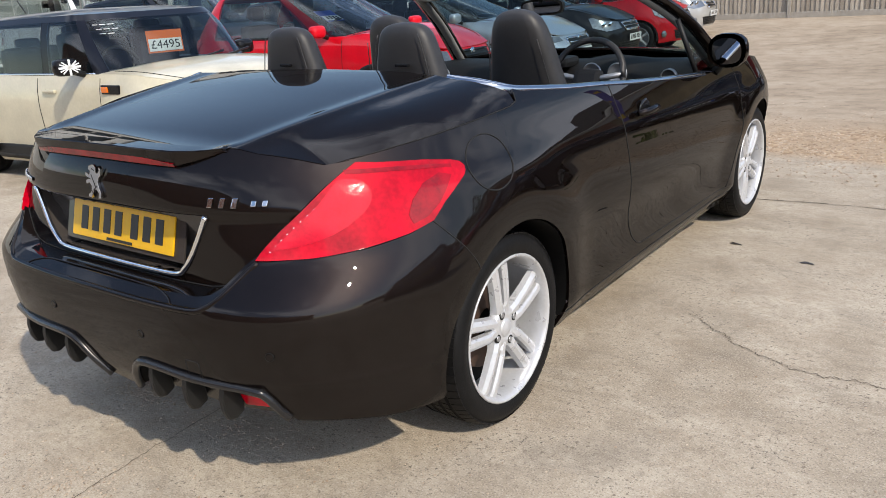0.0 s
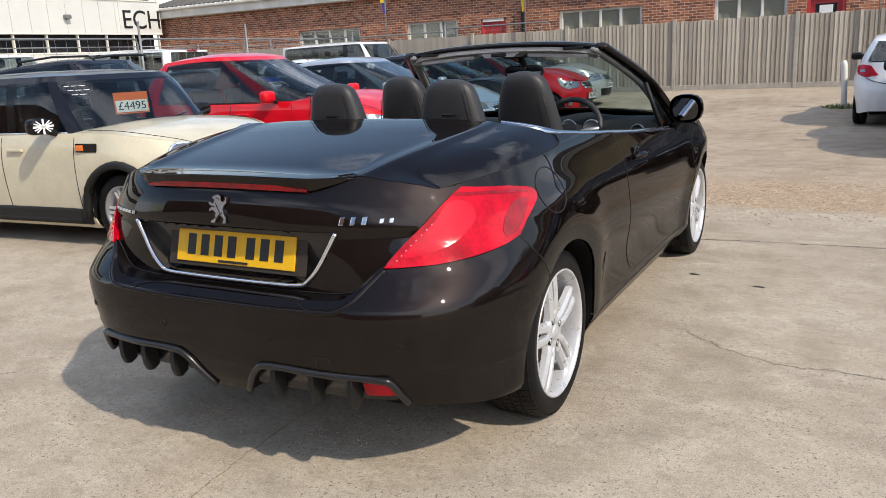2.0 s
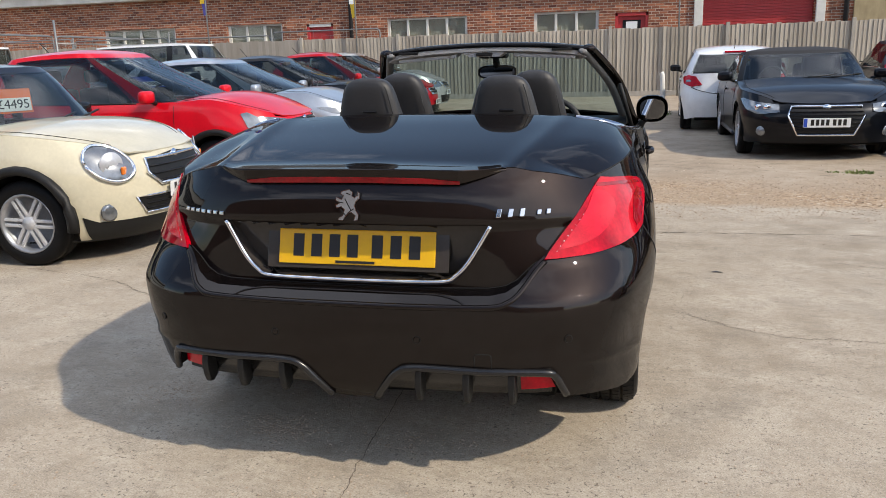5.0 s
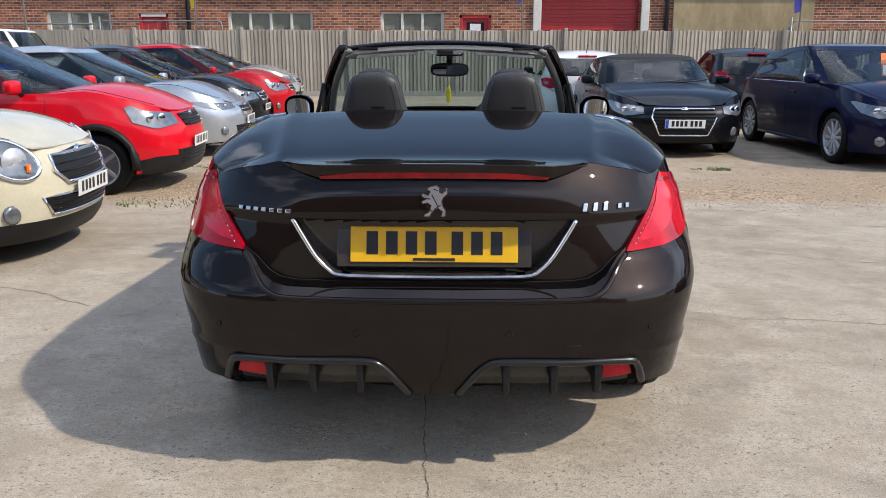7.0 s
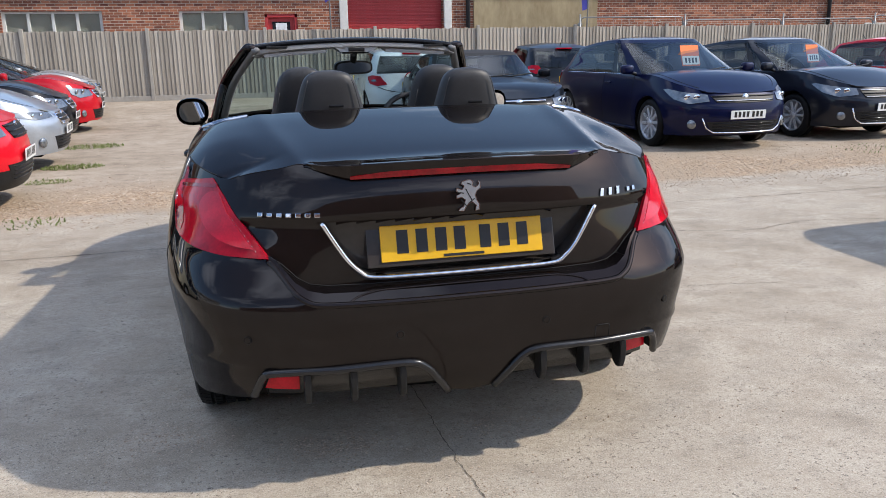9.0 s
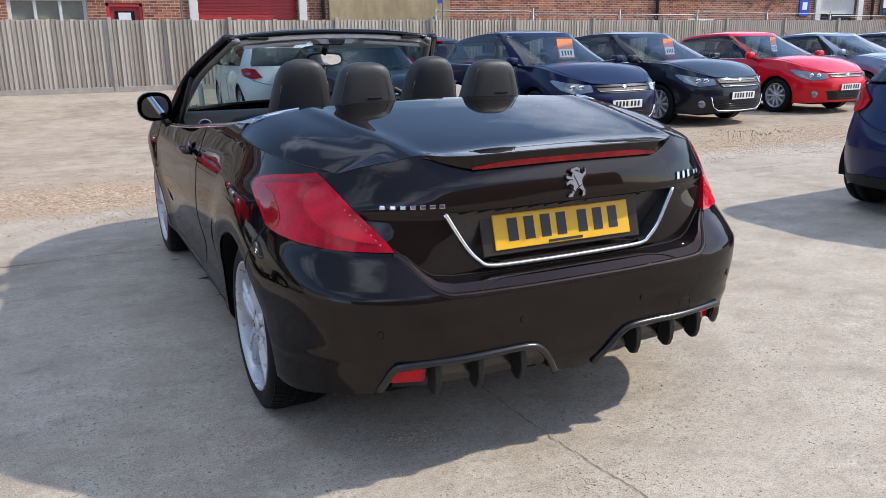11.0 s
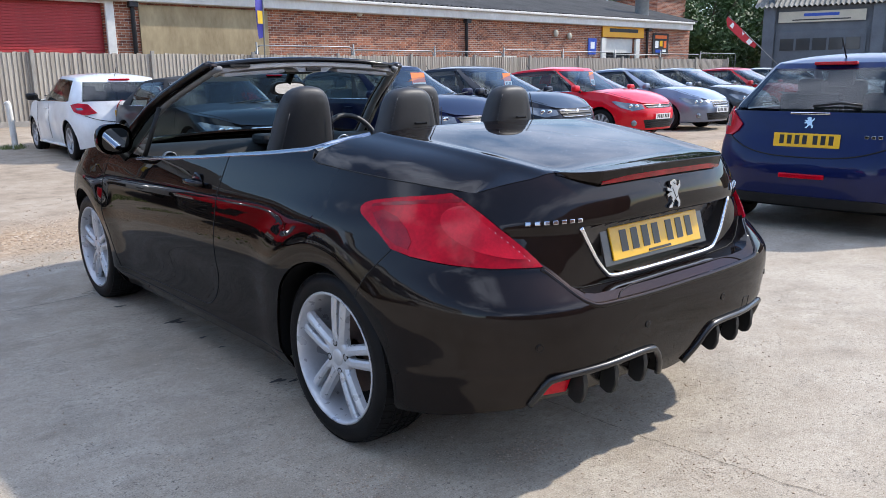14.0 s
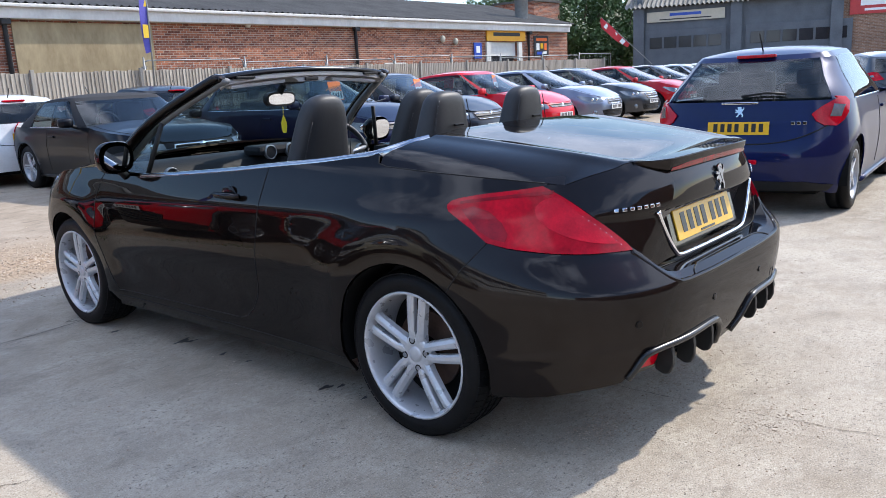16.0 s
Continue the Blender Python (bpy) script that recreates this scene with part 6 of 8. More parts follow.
# seats
def seat(name, x, y, z0, top, half_lo, half_hi, depth, label, slot, recl=8.0, crown=5.0):
    s = new(name)
    s.parent = hero
    tagged(s, label)
    v, k = [], 24
    steps = [0, 0.12, 0.24, 0.36, 0.48, 0.58, 0.68, 0.76, 0.83, 0.89, 0.935, 0.965, 0.985, 1.0]
    rows = len(steps) - 1
    h = top - z0
    for i, t in enumerate(steps):
        w = half_lo + (half_hi - half_lo) * t ** 1.1
        d = depth * (1 - 0.25 * t)
        sh = max(0.22, (1 - t ** crown) ** 0.42)
        zz = z0 + h * t
        for q in range(k):
            a = 2 * math.pi * q / k
            c, sn = math.cos(a), math.sin(a)
            r = (abs(c) ** 3.2 + abs(sn) ** 3.2) ** (-1 / 3.2)
            v.append((x + w * sh * r * c, y + d * sh * r * sn - (zz - z0) * math.tan(radians(recl)), zz))
    f = [(i * k + q, i * k + (q + 1) % k, (i + 1) * k + (q + 1) % k, (i + 1) * k + q) for i in range(rows) for q in range(k)] + [tuple(range(k))[::-1], tuple(rows * k + q for q in range(k))]
    part("backrest", mesh_of("backrest", v, f), M_LEATHER, s)
    if slot:
        part("badge_slot", boxed(x + 0.02, y - depth - 0.016, z0 + h * 0.36, 0.060, 0.012, 0.010, 0.003), M_BLACKGLOSS, s)
    # side piping
    for sg in (1, -1):
        line = []
        for t in steps[:-5]:
            w = (half_lo + (half_hi - half_lo) * t ** 1.1) * (1 - t ** crown) ** 0.42 * 0.86
            line.append((x + sg * w, y - depth * (1 - 0.25 * t) * 1.0 - h * t * math.tan(radians(recl)), z0 + h * t))
        v, f = tube(line, 0.0022, 5)
        part("piping", mesh_of("piping", v, f), M_LEATHER, s)
    return s


for x in (-0.285, 0.305):
    seat("rear_headrest", x, 0.30, 1.03, 1.252, 0.156, 0.096, 0.064, "black leather rear headrest with stitched panels", True, 6, 13.0)
for x in (-0.345, 0.345):
    seat("front_seat", x, 1.14, 0.55, 1.258, 0.245, 0.108, 0.085, "black leather front seat with integral headrest", False, 14, 22.0)
part("rear_bench", boxed(0, 0.42, 0.72, 1.20, 0.22, 0.60, 0.06), M_LEATHER, hero, "black leather rear bench")
part("front_cushion", boxed(-0.345, 1.40, 0.56, 0.48, 0.50, 0.16, 0.05), M_LEATHER, hero)
part("front_cushion", boxed(0.345, 1.40, 0.56, 0.48, 0.50, 0.16, 0.05), M_LEATHER, hero)

# dashboard
dv = []
prof = [(1.84, 0.62), (1.80, 0.78), (1.80, 0.86), (1.84, 0.915), (1.92, 0.945), (2.1, 0.945), (2.36, 0.915)]
xs = rng(-0.78, 0.78, 0.06)
for x in xs:
    for y, z in prof:
        hump = 0.045 * math.exp(-((x - 0.345) / 0.16) ** 2) * math.exp(-((y - 1.88) / 0.10) ** 2) * (z > 0.85)
        dv.append((x, y + 0.05 * abs(x), z + hump))
k = len(prof)
df = [(i * k + q, (i + 1) * k + q, (i + 1) * k + q + 1, i * k + q + 1) for i in range(len(xs) - 1) for q in range(k - 1)]
dash = part("dashboard", mesh_of("dashboard", dv, df), M_CABIN, hero, "black moulded dashboard")
part("vent_pod", boxed(0.0, 1.84, 0.955, 0.30, 0.16, 0.055, 0.025), M_CABIN, dash)
for x in (-0.68, -0.075, 0.075, 0.68):
    y = 1.755 if abs(x) < 0.3 else 1.80
    z = 0.945 if abs(x) < 0.3 else 0.885
    v, f = lathe([(0.034, 0.0), (0.037, 0.006), (0.040, 0.003), (0.040, -0.02)], 22, pose(x, y, z, 0, 0, -90))
    part("vent_ring", mesh_of("vent_ring", v, f), M_ALLOY_DULL, dash, "chrome vent ring")
    v, f = lathe([(0.0, 0.0), (0.036, 0.001)], 18, pose(x, y, z, 0, 0, -90))
    part("vent_core", mesh_of("vent_core", v, f), M_SEAM, dash)
for x in (0.275, 0.415):
    v, f = lathe([(0.0, 0.0), (0.045, 0.001), (0.050, 0.008), (0.054, 0.0)], 22, pose(x, 1.80, 0.90, 0, 0, -90))
    part("dial", mesh_of("dial", v, f), M_ALLOY_DULL, dash)
wheel_m = pose(0.345, 1.60, 0.905, -24)
ring = [wheel_m @ Vector((0.187 * math.cos(2 * math.pi * i / 36), 0, 0.187 * math.sin(2 * math.pi * i / 36))) for i in range(37)]
v, f = tube(ring, 0.016, 8)
stw = part("steering_wheel", mesh_of("steering_wheel", v, f), M_LEATHER, hero, "black leather steering wheel")
part("wheel_boss", boxed(0, 0.02, -0.01, 0.15, 0.06, 0.11, 0.03, m=wheel_m), M_CABIN, stw)
for a in (5, 175, 270):
    e = wheel_m @ Vector((0.18 * math.cos(radians(a)), 0, 0.18 * math.sin(radians(a))))
    v, f = tube([wheel_m @ Vector((0, 0.02, -0.01)), e], 0.014, 6)
    part("wheel_spoke", mesh_of("wheel_spoke", v, f), M_ALLOY_DULL, stw)
# rear-view mirror and hanging freshener
def soft_oblong(hw, hh, n=3.4, k=28):
    """An oblong outline with round corners."""
    out = []
    for i in range(k):
        a = 2 * math.pi * i / k
        r = (abs(math.cos(a)) ** n + abs(math.sin(a)) ** n) ** (-1 / n)
        out.append((hw * r * math.cos(a), hh * r * math.sin(a)))
    return out


rvm_m = pose(0.02, 1.755, 1.238, 4, 0, 8)
rvm = part("rear_view_mirror", prism(bmesh.new(), soft_oblong(0.115, 0.040), 0.030, rvm_m), M_BLACK, hero, "black rear-view mirror")
part("mirror_face", prism(bmesh.new(), soft_oblong(0.103, 0.030), 0.004, rvm_m @ Matrix.Translation((0, -0.0155, 0))), M_MIRROR, rvm)
v, f = tube([(0.02, 1.76, 1.26), (0.02, 1.72, 1.31), (0.02, 1.66, 1.352)], 0.02, 8)
part("mirror_stalk", mesh_of("mirror_stalk", v, f), M_BLACK, rvm)
part("sensor_pod", boxed(0.02, 1.66, 1.335, 0.16, 0.10, 0.035, 0.012), M_BLACK, rvm)
leaf = thing("air_freshener", "yellow hanging air freshener on a cord", "air freshener", pose(0.015, 1.73, 1.09, 0, 0, -22) @ Matrix.Diagonal((0.8, 0.8, 0.8, 1)))
part("leaf_card", prism(bmesh.new(), [(0.0, 0.075), (0.012, 0.045), (0.020, 0.015), (0.018, -0.03), (0.010, -0.055), (-0.010, -0.055), (-0.018, -0.03), (-0.020, 0.015), (-0.010, 0.045)], 0.006, Matrix()), M_FRESH, leaf)
v, f = tube([(0, 0, 0.07), (0.003, 0, 0.13)], 0.0018, 5)
part("cord", mesh_of("cord", v, f), M_FRESH, leaf)
# ---------------------------------------------------------------- the other parked cars
WHEELS = {}


def small_wheel(r, w, rim, spokes, twin, alloy):
    """Meshes of a tyre and a spoked rim, made once for each kind."""
    key = (r, w, rim, spokes, twin, alloy.name)
    if key in WHEELS:
        return WHEELS[key]
    h = w / 2
    v, f = lathe([(rim - 0.01, h - 0.02), (rim + 0.01, h - 0.004), (rim + 0.04, h), (r - 0.02, h - 0.008), (r, h - 0.03), (r, 0.012), (r - 0.006, 0.010), (r - 0.006, -0.010), (r, -0.012), (r, -h + 0.03), (r - 0.02, -h + 0.008), (rim, -h + 0.01)], 36)
    tyre = mesh_of("tyre", v, f)
    tyre.materials.append(M_TYRE)
    v, f = lathe([(0.0, -0.02), (rim - 0.03, -0.03), (rim - 0.022, h - 0.03), (rim - 0.008, h - 0.010), (rim + 0.004, h - 0.004), (rim, h - 0.02)], 36)
    rimm = mesh_of("rim", v, f)
    rimm.materials.append(M_ALLOY_DULL)
    bm = bmesh.new()
    for s in range(spokes):
        for t in ((-1, 1) if twin else (0,)):
            q = bmesh.new()
            box(q, h - 0.035, t * 0.020, rim * 0.52, 0.022, 0.024 if twin else 0.036, rim * 0.94, 0.006)
            bmesh.ops.rotate(q, verts=q.verts, cent=(0, 0, 0), matrix=Matrix.Rotation(2 * math.pi * s / spokes, 3, "X"))
            tmp_me = bpy.data.meshes.new("t")
            q.to_mesh(tmp_me)
            q.free()
            bm.from_mesh(tmp_me)
            bpy.data.meshes.remove(tmp_me)
    spk = bpy.data.meshes.new("spokes")
    bm.to_mesh(spk)
    bm.free()
    spk.materials.append(alloy)
    v, f = lathe([(0.0, h - 0.016), (0.045, h - 0.020), (0.055, h - 0.04)], 20)
    cap = mesh_of("hub_cap", v, f)
    cap.materials.append(alloy)
    WHEELS[key] = (tyre, rimm, spk, cap)
    return WHEELS[key]


def put_wheel(parent, x, y, r, w, rim, spokes, twin, alloy, spin):
    tyre, rimm, spk, cap = small_wheel(r, w, rim, spokes, twin, alloy)
    hub = new("wheel")
    hub.parent = parent
    hub.matrix_basis = pose(x, y, r, 0, 0, 0 if x > 0 else 180) @ Matrix.Rotation(spin, 4, "X")
    for nm, me in (("tyre", tyre), ("rim", rimm), ("spokes", spk), ("hub_cap", cap)):
        share(nm, me, hub, Matrix())


def joined(pieces):
    v, f = [], []
    for pv, pf in pieces:
        k = len(v)
        v += pv
        f += [tuple(i + k for i in q) for q in pf]
    return v, f


def parked_car(label, m, color, L=4.2, W=1.76, H=1.47, wb=2.6, fo=0.88, r=0.31, belt=0.93, nose_h=0.74, cowl_h=0.98, hood=1.00, rake=0.92, tail_run=0.58, arch_f=0.10, arch_r=0.33, lean=0.20,
               spokes=5, twin=False, roof=None, trim=None, alloy=None, lamp="swept", grille="wide", show="front", glass_mat=None, b_pillar=0.02, chrome=True, plate_col=None, grille_h=0.10, blue=False,
               tail_lamp_z=(0.78, 0.98), low_black=False, group="cars on the lot", rough=0.3, metal=0.3, name="parked_car", lower_grille=0.16, extra=None, fog=True, soft=3.0, round_tail=False, bumper_trim=False, mirrors=None, lg0=0.25, lb_top=0.36, low=0.19):
    """A closed car. Local +y is its nose; the origin is on the ground midway between the axles. hood: nose to windscreen foot; rake: windscreen's run; tail_run: roof's end to the tail."""
    car = thing(name, label, "car", m, group)
    body_m = color
    rake, arch_f = rake * 1.28, arch_f + 0.02
    yf, yr = wb / 2 + fo, wb / 2 + fo - L
    cowl = yf - hood
    roof_f, roof_r = cowl - rake, -yr - tail_run
    hw = W / 2
    half = curve((0.14, hw - 0.09), (0.20, hw - 0.045), (0.30, hw - 0.03), (0.50, hw - 0.006), (0.64, hw), (0.78, hw - 0.012), (belt, hw - 0.045), (belt + 0.08, hw - 0.10))
    nose = curve((0.14, yf - 0.10), (0.25, yf - 0.03), (0.45, yf), (0.58, yf - 0.015), (nose_h, yf - 0.13), (cowl_h, yf - 0.42), (1.2, yf - 0.6))
    tail = curve((0.14, yr + 0.10), (0.28, yr + 0.03), (0.50, yr), (0.62, yr + 0.02), (0.80, yr + 0.07), (belt, yr + 0.10), (belt + 0.1, yr + 0.13))
    n3 = curve((0.1, soft), (1.2, soft - 0.2))
    sh = Shell(half, tail, nose, curve((0.1, 3.6), (1.2, 3.2)), n3, yr + 0.75, yf - 0.95, lambda y, z: 0.014 * sum(math.exp(-((math.hypot(y - c, z - r) - r - 0.09) / 0.10) ** 2) for c in (wb / 2, -wb / 2)))
    ug = [i / 9 for i in range(9)] + [1 + i / 22 for i in range(23)] + [2 + i / 12 for i in range(1, 13)]
    zg = rng(0.14, belt + 0.1, 0.06)
    ra = r + 0.045
    ztop = curve((yr, belt + 0.02), (0.0, belt), (cowl - 0.15, belt + 0.01), (cowl + 0.12, cowl_h - 0.045), (yf - 0.42, nose_h + 0.085), (yf - 0.22, nose_h + 0.02), (yf, nose_h - 0.03))
    a0 = math.degrees(math.asin((low - r) / ra))
    top_y = rng(yr + 0.12, yf - 0.25, 0.09)
    outline = (rear(sh, [(0.0, low + 0.05), (hw * 0.7, low + 0.04)]) + side(sh, [(-wb / 2 - ra - 0.03, low)] + arc(-wb / 2, r, ra, 180 - a0, a0, 14) + arc(wb / 2, r, ra, 180 - a0, a0, 14) + [(wb / 2 + ra + 0.02, low)])
               + rear(sh, [(hw * 0.6, low + 0.02), (0.0, low + 0.02), (0.0, nose_h - 0.02), (hw * 0.62, nose_h - 0.01)], True) + side(sh, [(y, ztop(y)) for y in top_y[::-1]]) + rear(sh, [(hw * 0.7, belt + 0.02), (0.0, belt + 0.02)]))
    v, f = patch(sh, outline, ug, zg, 0, 0.012, (1, -1))
    part("body", mesh_of("body", v, f), body_m, car)

    def bon_f(x, y):
        xs = max(0.25, sh(sh.uy(min(y, yf - 0.26), ztop(y)), ztop(y)).x)
        t = min(1.0, abs(x) / xs)
        return Vector((x, y, ztop(y) + 0.055 * (1 - t ** 2.2) * min(1.0, max(0.0, (yf - 0.12 - y) / 0.45)) ** 0.8 - 0.012 * max(0.0, 1 - (yf - 0.10 - y) / 0.15)))
    bon_line = [(sh(sh.uy(y, ztop(y)), ztop(y)).x - 0.004, y) for y in rng(cowl - 0.22, yf - 0.28, 0.09)]
    bo = [(0.0, cowl - 0.05), (hw * 0.6, cowl - 0.12)] + bon_line + [(hw * 0.55, yf - 0.15), (hw * 0.3, yf - 0.115), (0.0, yf - 0.105)]
    v, f = patch(bon_f, bo, rng(0, hw, 0.08), rng(cowl - 0.3, yf, 0.09), 0.002, 0.012, (1, -1))
    part("bonnet", mesh_of("bonnet", v, f), body_m, car)
    for sg in (1, -1):
        seam([(sg * x * 0.90, y, bon_f(x * 0.90, y).z + 0.003) for x, y in bon_line[1:]], car, r=0.003)
        seam([(sg * (p.x + 0.001), p.y, p.z) for p in [sh(sh.uy(b_pillar * wb - 0.10, z), z) for z in rng(0.30, belt - 0.02, 0.08)]], car, r=0.003)
        seam([(sg * (p.x + 0.001), p.y, p.z) for p in [sh(sh.uy(wb / 2 - ra - 0.10, z), z) for z in rng(0.30, belt - 0.02, 0.08)]], car, r=0.003)
        p = sh(sh.uy(b_pillar * wb + 0.08, belt - 0.12), belt - 0.12)
        part("door_handle", boxed(sg * (p.x + 0.012), p.y, p.z, 0.03, 0.17, 0.028, 0.010), body_m, car)
        v, f = tube([(sg * (hw - 0.035), y, 0.215) for y in rng(-wb / 2 + ra + 0.02, wb / 2 - ra - 0.02, 0.3)], 0.03, 6, 0.8)
        part("sill", mesh_of("sill", v, f), M_BLACK if low_black else body_m, car)
    # cabin
    zt = H - 0.055
    gh = curve((belt - 0.06, hw - 0.055), (belt, hw - 0.062), (belt + 0.25, hw - lean * 0.72), (zt, hw - lean - 0.04), (H, hw - lean - 0.14))
    gn = curve((belt - 0.06, cowl + 0.10), (belt, cowl + 0.03), (zt, roof_f), (H, roof_f - 0.10))
    gt = curve((belt - 0.06, yr + 0.10), (belt, yr + 0.12), ((belt + zt) / 2, yr + 0.12 + (-roof_r - yr - 0.12) * 0.38), (zt, -roof_r), (H, -roof_r + 0.1))
    g = Shell(gh, gt, gn, curve((0.5, 4.2), (1.6, 3.8)), curve((0.5, 3.6), (1.6, 3.6)), min(-roof_r + 0.35, 0.0), roof_f - 0.22)
    g0 = g
    peak = roof_f - 0.16

    def g(u, z):
        """The cabin's skin with an arched roof line."""
        p = g0(u, z)
        d = p.y - peak
        k = (arch_f * (d / 0.9) ** 2 if d > 0 else arch_r * (-d / 1.6) ** 2)
        p.z = belt + (p.z - belt) * (1 - min(0.5, k)) if p.z > belt else p.z
        return p
    gz = rng(belt - 0.06, H, 0.05)
    ua, uc, ud = 2.42, 0.52, 0.80
    ub = 1 + (b_pillar * wb - g0.y0) / (g0.y1 - g0.y0)
    wz0, wz1 = belt + 0.015, zt - 0.045

    def quad(u0, u1, z0, z1, n=10):
        return [(u0 + (u1 - u0) * i / n, z0) for i in range(n + 1)] + [(u1 + (u0 - u1) * i / n, z1) for i in range(n + 1)]
    solids = [quad(0, 3, wz1, zt, 40), quad(ua - 0.11, ua, belt - 0.06, wz1), quad(uc, ud, belt - 0.06, wz1), quad(0, 3, belt - 0.06, wz0, 40)]
    v, f = joined([patch(g, q, ug, gz, 0, 0.02, (1, -1)) for q in solids])
    top_m = roof or body_m
    part("cabin_frame", mesh_of("cabin_frame", v, f), top_m, car)
    for sg in (1, -1):
        bp_v, bp_f = patch(g, quad(ub - 0.035, ub + 0.03, wz0, wz1), ug, gz, 0.001, 0.02, (sg,))
        part("middle_pillar", mesh_of("middle_pillar", bp_v, bp_f), M_BLACKGLOSS, car)

    edge = [g(u, zt) for u in [3 * i / 60 for i in range(61)]]
    ymid = (edge[0].y + edge[-1].y) / 2
    rv_, rf_ = [], []
    rings = 7
    for k in range(rings + 1):
        s = 1 - k / rings
        for p in edge:
            yy = ymid + (p.y - ymid) * s
            d = yy - peak
            kk = min(0.5, arch_f * (d / 0.9) ** 2 if d > 0 else arch_r * (-d / 1.6) ** 2)
            rv_.append((p.x * s, yy, belt + (zt - belt + (H - zt) * (1 - s ** 2.6)) * (1 - kk)))
    ne = len(edge)
    rf_ = [(k * ne + i, k * ne + i + 1, (k + 1) * ne + i + 1, (k + 1) * ne + i) for k in range(rings) for i in range(ne - 1)]
    rv_ += [(-x, y, z) for x, y, z in rv_]
    half_n = (rings + 1) * ne
    rf_ += [tuple(i + half_n for i in q)[::-1] for q in rf_]
    part("roof", mesh_of("roof", rv_, rf_), top_m, car)
    gm_ = glass_mat or M_GLASS_TINT

    def pane(nm, poly, sides, label=""):
        v, f = patch(g, poly, ug, gz, 0.003, 0.0, sides)
        return part(nm, mesh_of(nm, v, f), gm_ if nm == "windscreen" else M_GLASS_SIDE, car, label)
    pane("windscreen", quad(ua, 3, wz0, wz1), (1, -1))
    pane("rear_window", quad(0, uc, wz0 + 0.03, wz1), (1, -1))
    for sg in (1, -1):
        pane("side_window", quad(ub + 0.03, ua - 0.11, wz0, wz1, 16), (sg,))
        pane("side_window", quad(ud, ub - 0.035, wz0, wz1, 16), (sg,))
        v, f = tube([(sg * p.x, p.y, p.z) for p in [g(u, wz0 - 0.006) + Vector((0.004, 0, 0)) for u in rng(ud, ua - 0.1, 0.06)]], 0.009, 6)
        part("window_trim", mesh_of("window_trim", v, f), M_CHROME if chrome else M_BLACK, car)
    # inside
    part("cabin_floor", boxed(0, (cowl + yr) / 2 + 0.1, 0.50, W - 0.25, (cowl - yr) - 0.6, 0.5, 0.05), M_INSIDE, car)
    part("dashboard", boxed(0, cowl - 0.22, belt - 0.08, W - 0.32, 0.42, 0.20, 0.06), M_INSIDE, car)
    for x in (-0.36, 0.36):
        part("front_seat", boxed(x, -0.05 + b_pillar * wb, 0.92, 0.44, 0.16, 0.60, 0.06, m=pose(0, 0, 0)), M_INSIDE, car)
        part("front_headrest", boxed(x, -0.12 + b_pillar * wb, H - 0.22, 0.25, 0.10, 0.19, 0.045), M_INSIDE, car)
        part("rear_seat", boxed(x, -0.80, 0.90, 0.55, 0.16, 0.42, 0.06), M_INSIDE, car)
        part("rear_headrest", boxed(x, -0.85, H - 0.30, 0.22, 0.09, 0.15, 0.04), M_INSIDE, car)
    ringp = [Vector((0.36 + 0.18 * math.cos(2 * math.pi * i / 20), cowl - 0.50 - 0.07 * math.sin(2 * math.pi * i / 20), belt + 0.02 + 0.165 * math.sin(2 * math.pi * i / 20))) for i in range(21)]
    v, f = tube(ringp, 0.015, 6)
    part("steering_wheel", mesh_of("steering_wheel", v, f), M_INSIDE, car)
    # mirrors, wipers, aerial
    for sg in (1, -1):
        bm = bmesh.new()
        bmesh.ops.create_uvsphere(bm, u_segments=16, v_segments=10, radius=1)
        for vt in bm.verts:
            n = max(1e-6, sum(abs(q) ** 4 for q in vt.co) ** 0.25)
            vt.co = Vector((sg * (hw + 0.085) + vt.co.x / n * 0.100, cowl - 0.42 + vt.co.y / n * 0.055, belt + 0.078 + vt.co.z / n * 0.064))
        mi = part("door_mirror", bm, mirrors or trim or body_m, car, smooth=True)
        v, f = tube([(sg * (hw - 0.05), cowl - 0.40, belt + 0.01), (sg * (hw + 0.03), cowl - 0.42, belt + 0.04)], 0.025, 6)
        part("mirror_foot", mesh_of("mirror_foot", v, f), M_BLACK, mi)
        v, f = tube([Vector((sg * 0.15, 0, 0)) + Vector((0, cowl + 0.045, belt + 0.035)), Vector((sg * 0.15 - 0.28, cowl - 0.02, belt + 0.062)), Vector((sg * 0.15 - 0.52, cowl - 0.09, belt + 0.085))], 0.010, 5)
        part("wiper", mesh_of("wiper", v, f), M_BLACK, car)
    p = g(0.0, zt)
    v, f = tube([(0, p.y + 0.20, p.z + 0.02), (0, p.y + 0.04, p.z + 0.20)], 0.006, 5)
    part("aerial", mesh_of("aerial", v, f), M_BLACK, car)
